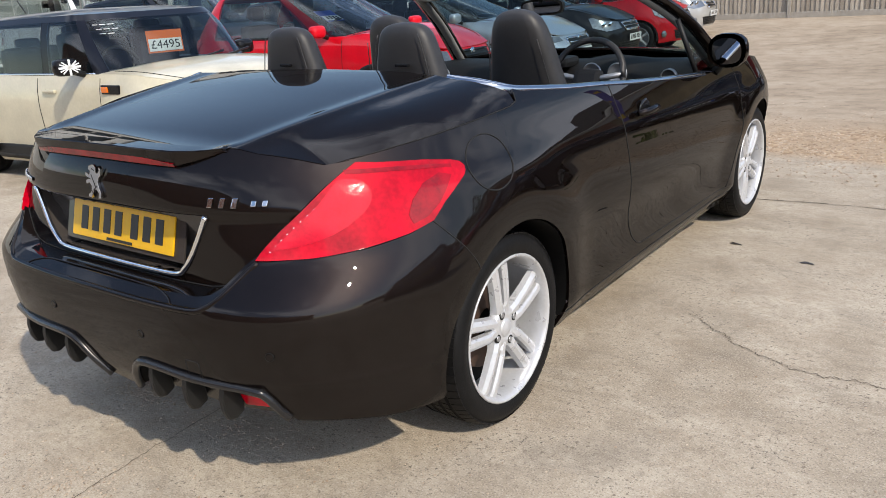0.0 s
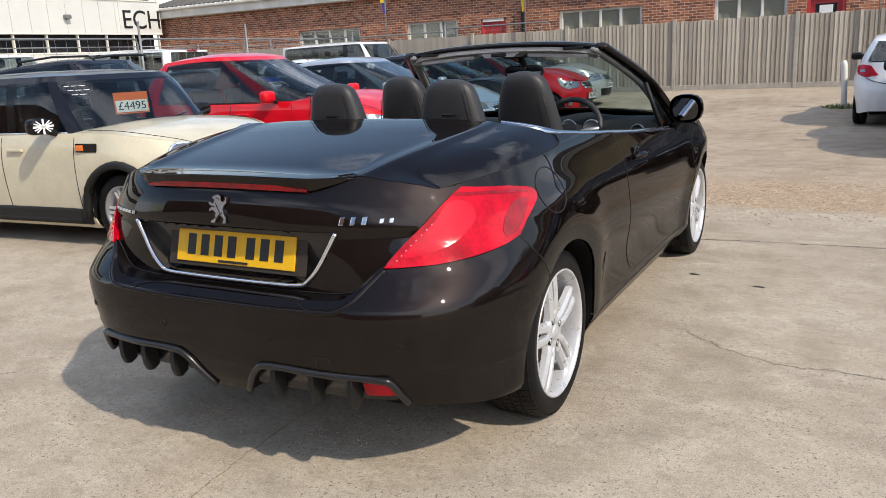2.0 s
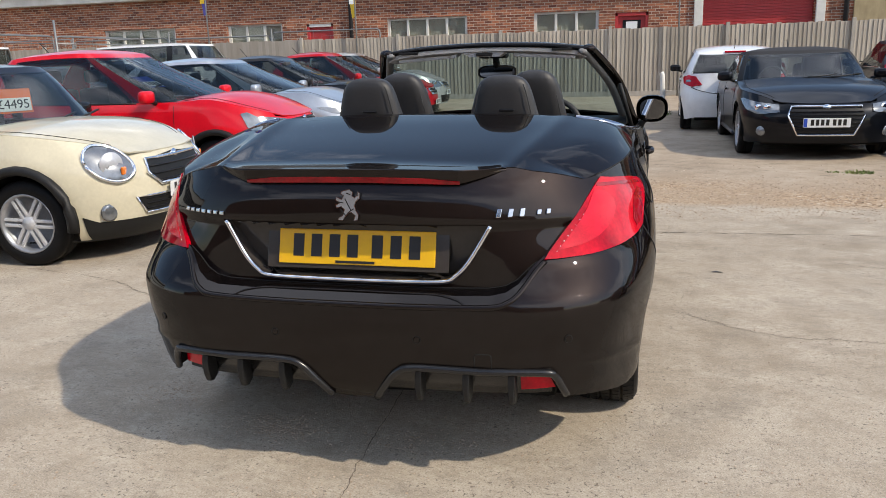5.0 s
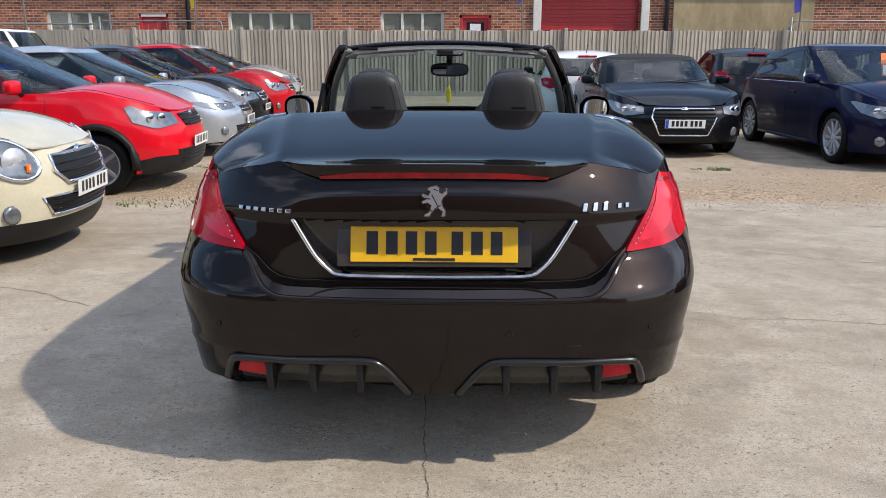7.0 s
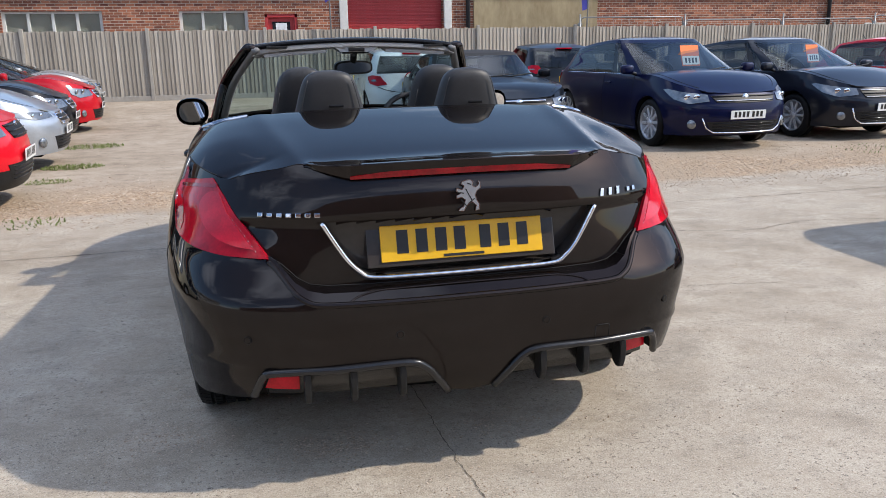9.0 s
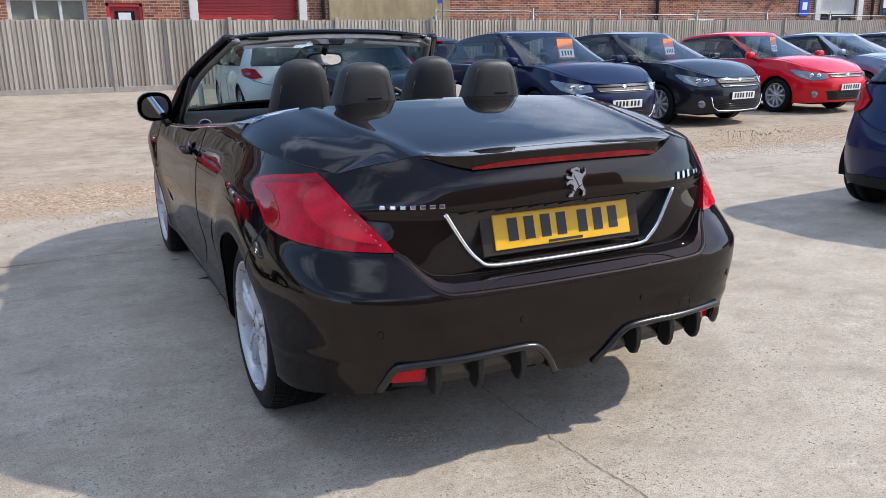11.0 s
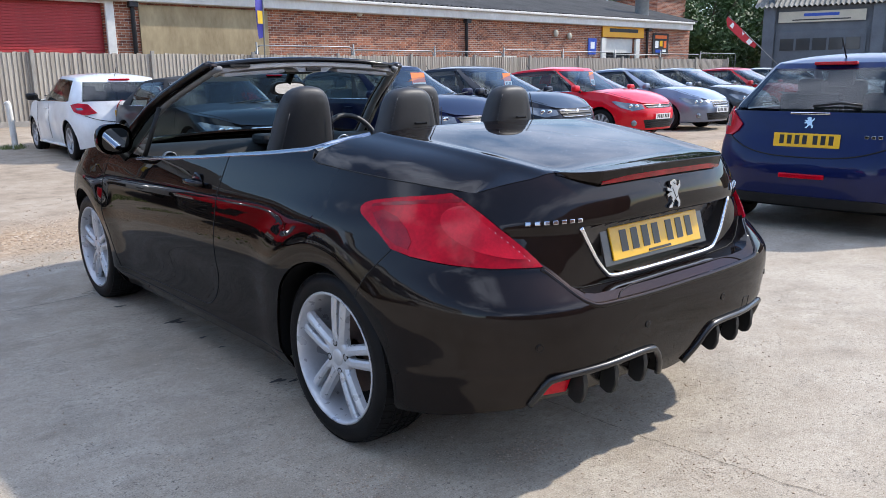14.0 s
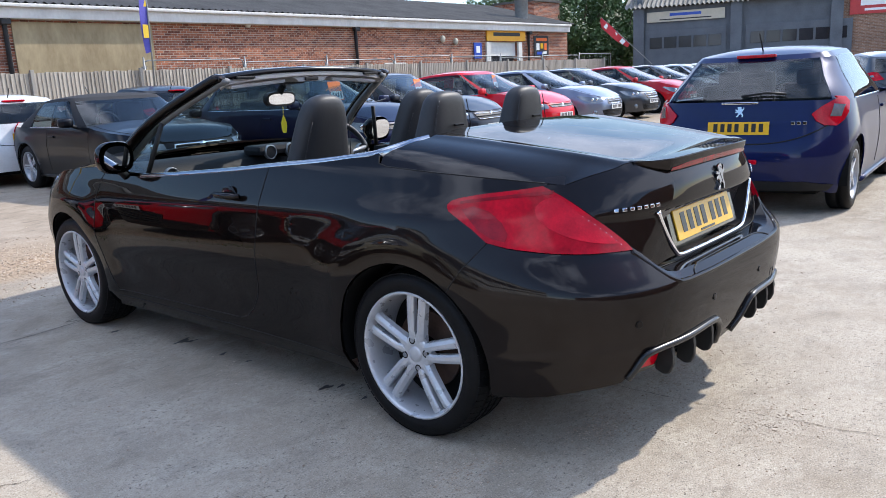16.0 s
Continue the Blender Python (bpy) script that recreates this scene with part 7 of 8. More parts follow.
    # wheels
    for y in (wb / 2, -wb / 2):
        for sg in (1, -1):
            put_wheel(car, sg * (hw - 0.115), y, r, 0.20, r - 0.095, spokes, twin, alloy or M_ALLOY, 0.3 * sg + y)
            a = arc(y, r, ra - 0.004, -10, 190, 16)
            v = []
            for yy, zz in a:
                v += [(sg * (hw - 0.02), yy, zz), (sg * (hw - 0.30), yy, zz)]
            v.append((sg * (hw - 0.30), y, r))
            f = [(2 * i, 2 * i + 1, 2 * i + 3, 2 * i + 2) for i in range(len(a) - 1)] + [(len(v) - 1, 2 * i + 1, 2 * i + 3) for i in range(len(a) - 1)]
            part("wheel_house", mesh_of("wheel_house", v, f, False), M_UNDER, car)
            if low_black:
                v, f = tube([(sg * (hw + 0.004), yy, zz) for yy, zz in arc(y, r, ra + 0.026, -8, 188, 16)], 0.042, 6, 0.8)
                part("arch_trim", mesh_of("arch_trim", v, f), M_BLACK, car)
    part("underfloor", boxed(0, (yf + yr) / 2, 0.22, W - 0.5, L - 0.5, 0.10, 0.02), M_UNDER, car)

    fz = rng(0.14, 1.1, 0.03)
    fu = [i / 18 for i in range(18)] + [1 + i / 22 for i in range(23)] + [2 + i / 24 for i in range(1, 25)]

    def skin_piece(nm, poly, material, off=0.006, sides=(1, -1), label="", parent=None, flange=0.012):
        v, f = patch(sh, poly, fu, fz, off, flange, sides)
        return part(nm, mesh_of(nm, v, f), material, parent or car, label)
    # front end
    zl = nose_h - 0.02
    if lamp == "round":
        shape = [(hw * 0.70 + 0.115 * math.cos(a), zl - 0.05 + 0.125 * math.sin(a)) for a in [2 * math.pi * i / 24 for i in range(24)]]
        for sg in (1, -1):
            poly = [(sh.ux(x, z, True), z) for x, z in shape]
            ring = skin_piece("headlamp", poly, M_CLEAR, 0.014, (sg,), "round clear headlamp")
            pts = [sh(sh.ux(x, z, True), z) for x, z in shape + shape[:1]]
            v, f = tube([(sg * p.x, p.y + 0.012, p.z + 0.004) for p in pts], 0.014, 6)
            part("lamp_ring", mesh_of("lamp_ring", v, f), M_CHROME, ring)
            pc = sh(sh.ux(hw * 0.70, zl - 0.05, True), zl - 0.05)
            v, f = lathe([(0.0, 0.020), (0.045, 0.024), (0.050, 0.018), (0.078, 0.022), (0.084, 0.014)], 22, pose(sg * pc.x, pc.y, pc.z, 0, 0, 90 - sg * 32))
            part("lamp_bowl", mesh_of("lamp_bowl", v, f), M_ALLOY, ring)
            part("indicator", boxed(sg * (hw * 0.66), sh(sh.ux(hw * 0.66, zl - 0.1, True), zl - 0.1).y + 0.020, zl - 0.10, 0.05, 0.02, 0.055, 0.010), M_AMBER, ring)
    else:
        xin = {"swept": hw * 0.56, "large": hw * 0.50, "slim": hw * 0.52}[lamp]
        lh = {"swept": 0.135, "large": 0.16, "slim": 0.085}[lamp]
        back = {"swept": 0.62, "large": 0.50, "slim": 0.62}[lamp]
        for sg in (1, -1):
            poly = (rear(sh, [(xin, zl - lh * 0.72), (hw * 0.80, zl - lh * 0.95)], True)
                    + [(sh.uy(yf - 0.42, zl - lh * 0.55), zl - lh * 0.55), (sh.uy(yf - back, zl + lh * 0.34), zl + lh * 0.34), (sh.uy(yf - back + 0.06, zl + lh * 0.42), zl + lh * 0.42)] + rear(sh, [(hw * 0.82, zl + lh * 0.12), (xin, zl - lh * 0.12)], True))
            hl = skin_piece("headlamp", poly, M_CLEAR, 0.008, (sg,), "clear headlamp")
            for q, xx in enumerate((0.70, 0.80)):
                p = sh(sh.ux(hw * xx, zl - lh * 0.35, True), zl - lh * 0.35)
                v, f = lathe([(0.0, 0.016), (lh * 0.24, 0.014), (lh * 0.32, 0.010)], 14, pose(sg * p.x, p.y, p.z, 0, 0, 90 - sg * 25))
                part("lamp_bowl", mesh_of("lamp_bowl", v, f), M_CHROME, hl)
    gh_ = grille_h
    if grille == "wide":
        gp = [(0.0, zl - 0.02 - gh_), (hw * 0.46, zl - 0.01 - gh_), (hw * 0.52, zl - 0.03), (0.0, zl - 0.015)]
    elif grille == "tall":
        gp = [(0.0, 0.30), (hw * 0.34, 0.31), (hw * 0.46, zl - 0.14), (hw * 0.42, zl - 0.03), (0.0, zl - 0.03)]
    elif grille == "hex":
        gp = [(0.0, zl - 0.232), (hw * 0.36, zl - 0.222), (hw * 0.47, zl - 0.135), (hw * 0.42, zl - 0.045), (0.0, zl - 0.022)]
    else:
        gp = [(0.0, zl - 0.16), (hw * 0.36, zl - 0.15), (hw * 0.42, zl - 0.03), (0.0, zl - 0.02)]
    gr = skin_piece("grille", rear(sh, gp, True), M_BLACK, 0.006, label="black radiator grille")
    z_lo, z_hi = min(p[1] for p in gp), max(p[1] for p in gp)
    nb = max(2, int((z_hi - z_lo) / 0.042))
    for k in range(nb):
        z = z_lo + (z_hi - z_lo) * (k + 0.6) / nb
        wdt = np.interp(z, *zip(*sorted((p[1], p[0]) for p in gp[1:-1]))) * 0.98
        line = [sh(sh.ux(abs(x), z, True), z) * 1.0 for x in rng(-wdt, wdt, 0.1)]
        v, f = tube([(x, p.y + 0.012, z) for x, p in zip(rng(-wdt, wdt, 0.1), line)], 0.010, 6, 0.7)
        part("grille_bar", mesh_of("grille_bar", v, f), M_CHROME if chrome and (grille == "slot" or (grille == "wide" and k % 2 == 0)) else M_BLACKGLOSS, gr)
    if grille in ("tall", "hex") or (grille == "slot" and chrome):
        pts = [(-x, z) for x, z in gp[1:-1]][::-1] + gp[1:-1]
        pts = [(x, z) for x, z in gp[1:-1]] + [(-x, z) for x, z in gp[1:-1]][::-1]
        line = [Vector((math.copysign(p.x, x), p.y + 0.01, p.z)) for x, z in dense(pts + pts[:1], 0.1) for p in [sh(sh.ux(abs(x), z, True), z)]]
        v, f = tube(line, 0.014, 6)
        part("grille_surround", mesh_of("grille_surround", v, f), M_CHROME, gr)
    if lower_grille and grille != "tall":
        li = skin_piece("lower_intake", rear(sh, [(0.0, lg0), (hw * 0.52, lg0), (hw * 0.60, lg0 + lower_grille), (0.0, lg0 + 0.01 + lower_grille)], True), M_BLACK, 0.004, label="black lower intake")
        if grille == "hex":
            pts = [(hw * 0.52, lg0), (hw * 0.60, lg0 + lower_grille), (-hw * 0.60, lg0 + lower_grille), (-hw * 0.52, lg0)]
            line = [Vector((math.copysign(p.x, x), p.y + 0.008, p.z)) for x, z in dense(pts + pts[:1], 0.08) for p in [sh(sh.ux(abs(x), z, True), z)]]
            v, f = tube(line, 0.009, 6)
            part("intake_surround", mesh_of("intake_surround", v, f), M_CHROME, li, "bright intake surround")
        for z in rng(lg0 + 0.03, lg0 + lower_grille - 0.02, 0.035):
            wdt = hw * 0.52
            v, f = tube([(x, sh(sh.ux(abs(x), z, True), z).y + 0.008, z) for x in rng(-wdt, wdt, 0.12)], 0.006, 5)
            part("intake_bar", mesh_of("intake_bar", v, f), M_BLACKGLOSS, li)
    if bumper_trim:
        path = [(hw * 0.66, 0.25 + lower_grille + 0.05), (hw * 0.60, 0.30), (hw * 0.50, 0.245), (0.0, 0.235), (-hw * 0.50, 0.245), (-hw * 0.60, 0.30), (-hw * 0.66, 0.25 + lower_grille + 0.05)]
        line = [Vector((math.copysign(p.x, x), p.y + 0.012, p.z)) for x, z in dense(path, 0.06) for p in [sh(sh.ux(abs(x), z, True), z)]]
        v, f = tube(line, 0.011, 6)
        part("bumper_trim", mesh_of("bumper_trim", v, f), M_CHROME, car, "bright bumper trim")
    if low_black:
        skin_piece("lower_bumper", rear(sh, [(0.0, low), (hw * 0.9, low)], True) + side(sh, [(wb / 2 + ra + 0.04, low + 0.01), (wb / 2 + ra + 0.03, 0.33)]) + rear(sh, [(hw * 0.8, lb_top), (0.0, lb_top)], True), M_BLACK, 0.003)
    if fog:
        for sg in (1, -1):
            p = sh(sh.ux(hw * 0.76, 0.35, True), 0.35)
            v, f = lathe([(0.0, 0.02), (0.045, 0.016), (0.06, 0.008), (0.062, -0.01)], 16, pose(sg * p.x, p.y - 0.004, p.z, 0, 0, 90 - sg * 28))
            part("fog_lamp", mesh_of("fog_lamp", v, f), M_CLEAR, car)
    pz = {"wide": 0.47, "tall": 0.46, "slot": 0.47, "hex": 0.455}[grille]
    plate(car, M_WHITE_PLATE, pose(0, sh(sh.ux(0.0, pz, True), pz).y + 0.022, pz, 4, 0, 180), blue=blue, label="white front number plate")
    v, f = lathe([(0.0, 0.014), (0.040, 0.012), (0.050, 0.0)], 20, pose(0, sh(3.0, zl - 0.05).y, zl - 0.055, 0, 0, 90))
    part("emblem", mesh_of("emblem", v, f), M_CHROME, car, "round plain emblem")
    # rear end
    t0, t1 = tail_lamp_z
    for sg in (1, -1):
        if round_tail:
            poly = (rear(sh, [(hw * 0.655, 0.865), (hw * 0.70, 0.805), (hw * 0.77, 0.768), (hw * 0.86, 0.762)]) + [(sh.uy(yr + 0.30, 0.80), 0.80), (sh.uy(yr + 0.38, 0.87), 0.87), (sh.uy(yr + 0.43, 0.955), 0.955), (sh.uy(yr + 0.40, 0.992), 0.992), (sh.uy(yr + 0.30, 1.0), 1.0)]
                    + rear(sh, [(hw * 0.84, 0.985), (hw * 0.75, 0.935), (hw * 0.69, 0.893)]))
        else:
            poly = rear(sh, [(hw * 0.60, t0 + 0.03), (hw * 0.80, t0)]) + [(sh.uy(yr + 0.34, t0 + 0.05), t0 + 0.05), (sh.uy(yr + 0.46, t1 - 0.03), t1 - 0.03), (sh.uy(yr + 0.30, t1), t1)] + rear(sh, [(hw * 0.72, t1 - 0.02)])
        tl = skin_piece("tail_lamp", poly, M_RED_LENS, 0.010, (sg,), "red tail lamp")
        p = sh(sh.ux(hw * 0.84, (t0 + t1) / 2), (t0 + t1) / 2)
        e = 0.0 if round_tail else 0.022
        skin_piece("lamp_window", rear(sh, [(hw * 0.80, t0 + 0.06 + e), (hw * 0.88, t0 + 0.055 + e), (hw * 0.90, t1 - 0.06 - e), (hw * 0.82, t1 - 0.05 - e)]), M_CLEAR, 0.013, (sg,), "clear lamp window", tl, 0.002)
    plate(car, M_YELLOW, pose(0, sh(0.0, 0.76).y - 0.012, 0.755, -6), label="yellow rear number plate")
    gap = [(x, 0.62 + (t0 - 0.63) * (abs(x) / (hw * 0.80)) ** 3) for x in rng(-hw * 0.80, hw * 0.80, 0.06)]
    v, f = tube([(x, sh(sh.ux(abs(x), z), z).y - 0.003, z) for x, z in gap], 0.005, 5)
    part("bumper_gap", mesh_of("bumper_gap", v, f), M_SEAM, car)
    part("rear_reflector", boxed(0, sh(0.0, 0.47).y - 0.004, 0.47, 0.36, 0.02, 0.040, 0.010), M_RED_LENS, car)
    p = g(0.0, zt - 0.015)
    part("high_brake_lamp", boxed(0, p.y - 0.02, p.z + 0.012, 0.34, 0.05, 0.028, 0.008), M_RED_LENS, car)
    v, f = tube([(0.0, g(0, wz0 + 0.05).y - 0.012, wz0 + 0.05), (0.20, g(0.1, wz0 + 0.06).y - 0.012, wz0 + 0.075), (0.36, g(0.2, wz0 + 0.06).y - 0.010, wz0 + 0.06)], 0.011, 5)
    part("rear_wiper", mesh_of("rear_wiper", v, f), M_BLACK, car)
    return car, sh, g


def heading(x, y, deg):
    """A pose on the ground whose +y looks deg clockwise from the world's +y."""
    return pose(x, y, ground_height(x, y), 0, 0, -deg)


P_CREAM = paint("cream_car_paint", (0.56, 0.515, 0.385))
P_RED = paint("bright_red_car_paint", (0.58, 0.004, 0.014), coat=0.6)
P_RED2 = paint("deep_red_car_paint", (0.42, 0.005, 0.012), coat=0.6)
P_SILVER = paint("silver_blue_car_paint", (0.42, 0.45, 0.49), 0.6, 0.3)
P_NAVY = paint("navy_black_car_paint", (0.012, 0.014, 0.022), 0.4, coat=0.5)
P_DKBLUE = paint("dark_blue_car_paint", (0.0022, 0.0042, 0.030), 0.2, coat=0.36)
P_BLUE = paint("royal_blue_car_paint", (0.0030, 0.0078, 0.055), 0.2, coat=0.5)
P_PALEGREY = paint("pale_grey_car_paint", (0.40, 0.40, 0.39), 0.3, 0.3)
P_WHITE = paint("white_car_paint", (0.72, 0.73, 0.73))
P_BLACK = paint("black_car_paint", (0.010, 0.010, 0.012), 0.2, coat=0.5)
P_GREY = paint("blue_grey_car_paint", (0.19, 0.22, 0.29), 0.6, 0.3)
P_DKGREY = paint("dark_grey_car_paint", (0.055, 0.058, 0.065), 0.5, 0.3)
P_TT = paint("anthracite_car_paint", (0.0045, 0.0055, 0.0085), 0.4, coat=0.4)
P_BLACKROOF = paint("black_roof_paint", (0.008, 0.009, 0.014), coat=0.5)

# left row, noses to the hero's side
mini, mini_sh, mini_g = parked_car("cream small hatchback with black roof and price card", heading(-4.49, 2.14, 86), P_CREAM, L=3.78, W=1.68, H=1.41, wb=2.467, fo=0.76, r=0.30, belt=0.90, nose_h=0.75, cowl_h=0.95, hood=1.01, rake=0.37, tail_run=0.26, arch_f=0.05, arch_r=0.05, lean=0.13,
                                   roof=P_BLACKROOF, trim=M_BLACKGLOSS, lamp="round", grille="hex", low_black=True, spokes=6, twin=True, lower_grille=0.12, soft=2.7, lg0=0.315, lb_top=0.285, low=0.15)
fox, _, fox_g = parked_car("bright red three-door hatchback", heading(-4.64, 4.98, 86), P_RED, L=3.83, W=1.66, H=1.54, wb=2.465, fo=0.76, r=0.295, belt=0.95, nose_h=0.80, cowl_h=1.03, lean=0.16, lamp="large", grille="slot", low_black=True, chrome=False, alloy=M_ALLOY_DULL, fog=False)
parked_car("silver-blue five-door hatchback on stony ground", heading(-4.93, 7.75, 86), P_SILVER, L=4.05, W=1.69, H=1.45, wb=2.469, fo=0.86, belt=0.92, nose_h=0.72, cowl_h=0.98, lamp="slim", grille="slot")
parked_car("black small hatchback with large headlamps", heading(-5.12, 10.35, 86), P_BLACK, L=3.60, W=1.60, H=1.48, wb=2.385, fo=0.72, r=0.29, belt=0.94, nose_h=0.76, cowl_h=1.0, lamp="large", grille="slot")
parked_car("red rounded small hatchback", heading(-5.12, 12.9, 86), P_RED2, L=3.72, W=1.66, H=1.54, wb=2.43, fo=0.68, r=0.29, belt=0.95, nose_h=0.80, cowl_h=1.03, lamp="large", grille="slot", soft=2.6)
parked_car("pale grey small hatchback by the fence", heading(-5.60, 15.4, 86), P_PALEGREY, L=3.9, W=1.68, H=1.47, wb=2.45, fo=0.78, r=0.29, belt=0.93, nose_h=0.76, cowl_h=1.0, lamp="large", grille="slot")
# right row, noses to the yard
parked_car("anthracite soft-top sports car", heading(3.03, 9.30, 180), P_TT, L=4.18, W=1.84, H=1.36, wb=2.468, fo=0.87, r=0.32, belt=0.90, nose_h=0.70, cowl_h=0.92, hood=1.30, rake=0.62, tail_run=1.05, lean=0.20, roof=mat("black_soft_top_cloth", (0.018, 0.018, 0.02), 0.9, bump=0.1), grille="tall", lamp="swept", blue=True, b_pillar=-0.16, spokes=5, twin=True)
parked_car("white three-door hatchback seen from behind", heading(2.47, 12.85, 2), P_WHITE, L=3.95, W=1.74, H=1.42, wb=2.47, fo=0.82, r=0.31, belt=0.94, nose_h=0.74, cowl_h=0.96, lamp="swept", grille="tall", tail_lamp_z=(0.74, 0.93), mirrors=M_BLACKGLOSS)
astra, _, astra_g = parked_car("dark blue five-door hatchback with price card", heading(5.645, 8.25, 178.5), P_DKBLUE, L=4.42, W=1.81, H=1.51, wb=2.685, fo=0.95, r=0.325, belt=0.96, nose_h=0.76, cowl_h=1.0, lamp="swept", grille="wide", spokes=10, lower_grille=0.13, bumper_trim=True)
c4, _, c4_g = parked_car("black five-door hatchback with chrome bars", heading(8.06, 8.52, 175), P_NAVY, L=4.33, W=1.79, H=1.49, wb=2.608, fo=0.93, r=0.32, belt=0.95, nose_h=0.76, cowl_h=1.0, lamp="swept", grille="wide", spokes=10, grille_h=0.13, bumper_trim=True)
golf, _, golf_g = parked_car("bright red five-door hatchback with price card", heading(11.30, 8.92, 178), P_RED, L=4.20, W=1.79, H=1.48, wb=2.578, fo=0.87, belt=0.94, nose_h=0.74, cowl_h=0.98, lamp="swept", grille="wide", grille_h=0.07, spokes=10)
parked_car("blue-grey five-door hatchback in the sales row", heading(14.5, 9.5, 178), P_GREY, L=4.32, W=1.77, H=1.46, wb=2.578, fo=0.92, belt=0.94, nose_h=0.72, cowl_h=0.98, lamp="swept", grille="slot")
parked_car("dark grey five-door hatchback with chrome grille", heading(17.3, 9.7, 178), P_DKGREY, L=3.96, W=1.74, H=1.46, wb=2.538, fo=0.80, belt=0.94, nose_h=0.74, cowl_h=0.98, lamp="swept", grille="slot")
parked_car("red hatchback far down the row", heading(20.2, 9.9, 178), P_RED2, H=1.47, belt=0.94)
parked_car("dark grey hatchback far down the row", heading(23.0, 10.1, 178), P_DKGREY, H=1.47, belt=0.94)
parked_car("silver hatchback far down the row", heading(25.9, 10.3, 178), P_SILVER, H=1.47, belt=0.94)
parked_car("white hatchback far down the row", heading(28.8, 10.5, 178), P_WHITE, H=1.47, belt=0.94)
parked_car("black hatchback with red tail lamps by the fence", heading(5.7, 13.3, 2), P_BLACK, L=3.95, W=1.72, H=1.46, wb=2.49, belt=0.95, tail_lamp_z=(0.86, 1.03))
b208, b208_sh, _ = parked_car("royal blue five-door hatchback seen from behind", heading(5.90, 0.72, 86), P_BLUE, L=3.96, W=1.74, H=1.46, wb=2.538, fo=0.80, r=0.31, belt=0.96, nose_h=0.74, cowl_h=0.98, lamp="swept", grille="slot", tail_lamp_z=(0.78, 0.99), tail_run=0.62, arch_r=0.22, lean=0.26, round_tail=True, glass_mat=M_GLASS_SIDE)
part("hatch_strip", boxed(0, b208_sh(0.0, 0.965).y - 0.006, 0.968, 0.31, 0.02, 0.018, 0.004), M_CHROME, b208, "thin chrome hatch strip")
part("rear_emblem", prism(bmesh.new(), [(a * 0.95, b * 0.95) for a, b in EMBLEM], 0.008, pose(0, b208_sh(0.0, 0.90).y - 0.006, 0.893, -10)), M_BADGE, b208, "plain chrome emblem")
for k in range(3):
    part("badge_bar", boxed(0.44 + 0.045 * k, b208_sh(b208_sh.ux(0.48, 0.80), 0.80).y - 0.004 + 0.012 * (k - 1), 0.795, 0.032, 0.006, 0.026, 0.003), M_BADGE, b208)
o = rear(b208_sh, [(0.0, 0.22), (0.70, 0.22), (0.74, 0.27), (0.55, 0.30), (0.0, 0.305)])
v, f = patch(b208_sh, o, [i / 18 for i in range(19)] + [1.1], rng(0.14, 0.5, 0.04), 0.005, 0.01, (1, -1))
part("lower_valance", mesh_of("lower_valance", v, f), M_BLACK, b208, "black lower valance")
parked_car("dark grey hatchback across the yard", heading(19.5, 2.6, 60), P_DKGREY, H=1.47, belt=0.94)
# far left rows
suv, _, _ = parked_car("dark blue estate car with roof rails", heading(-9.9, 6.75, 86), P_NAVY, L=4.5, W=1.82, H=1.66, wb=2.65, belt=1.02, nose_h=0.85, cowl_h=1.07, tail_run=0.35, arch_r=0.15)
for sg in (1, -1):
    v, f = tube([(sg * 0.58, 0.45, 1.60), (sg * 0.60, 0.35, 1.67), (sg * 0.60, -0.5, 1.69), (sg * 0.60, -1.30, 1.64), (sg * 0.58, -1.40, 1.56)], 0.018, 6)
    part("roof_rail", mesh_of("roof_rail", v, f), M_BLACK, suv, "black roof rail")
parked_car("grey hatchback in the second row", heading(-10.6, 10.6, 86), P_GREY, H=1.45, belt=0.94)
parked_car("white hatchback in the second row", heading(-10.2, 13.4, 86), P_WHITE, H=1.5, belt=0.94)
parked_car("white van behind the site fencing", heading(-15.7, 8.3, 86), P_WHITE, L=4.8, W=1.85, H=1.95, wb=2.8, belt=1.15, nose_h=1.0, cowl_h=1.22, hood=0.95, rake=0.55, tail_run=0.15, arch_r=0.02, lean=0.12, name="white_van", group="")
parked_car("white crew van behind the site fencing", heading(-15.9, 12.2, 266), P_WHITE, L=4.8, W=1.85, H=1.98, wb=2.8, belt=1.15, nose_h=1.0, cowl_h=1.22, hood=0.95, rake=0.55, tail_run=0.15, arch_r=0.02, lean=0.12, name="white_van", group="")
parked_car("white panel van in the far row", heading(-11.0, 16.2, 88), P_WHITE, L=4.6, W=1.83, H=1.82, wb=2.7, belt=1.05, nose_h=0.90, cowl_h=1.12, hood=0.95, rake=0.55, tail_run=0.15, arch_r=0.02, lean=0.12, name="white_van", group="")
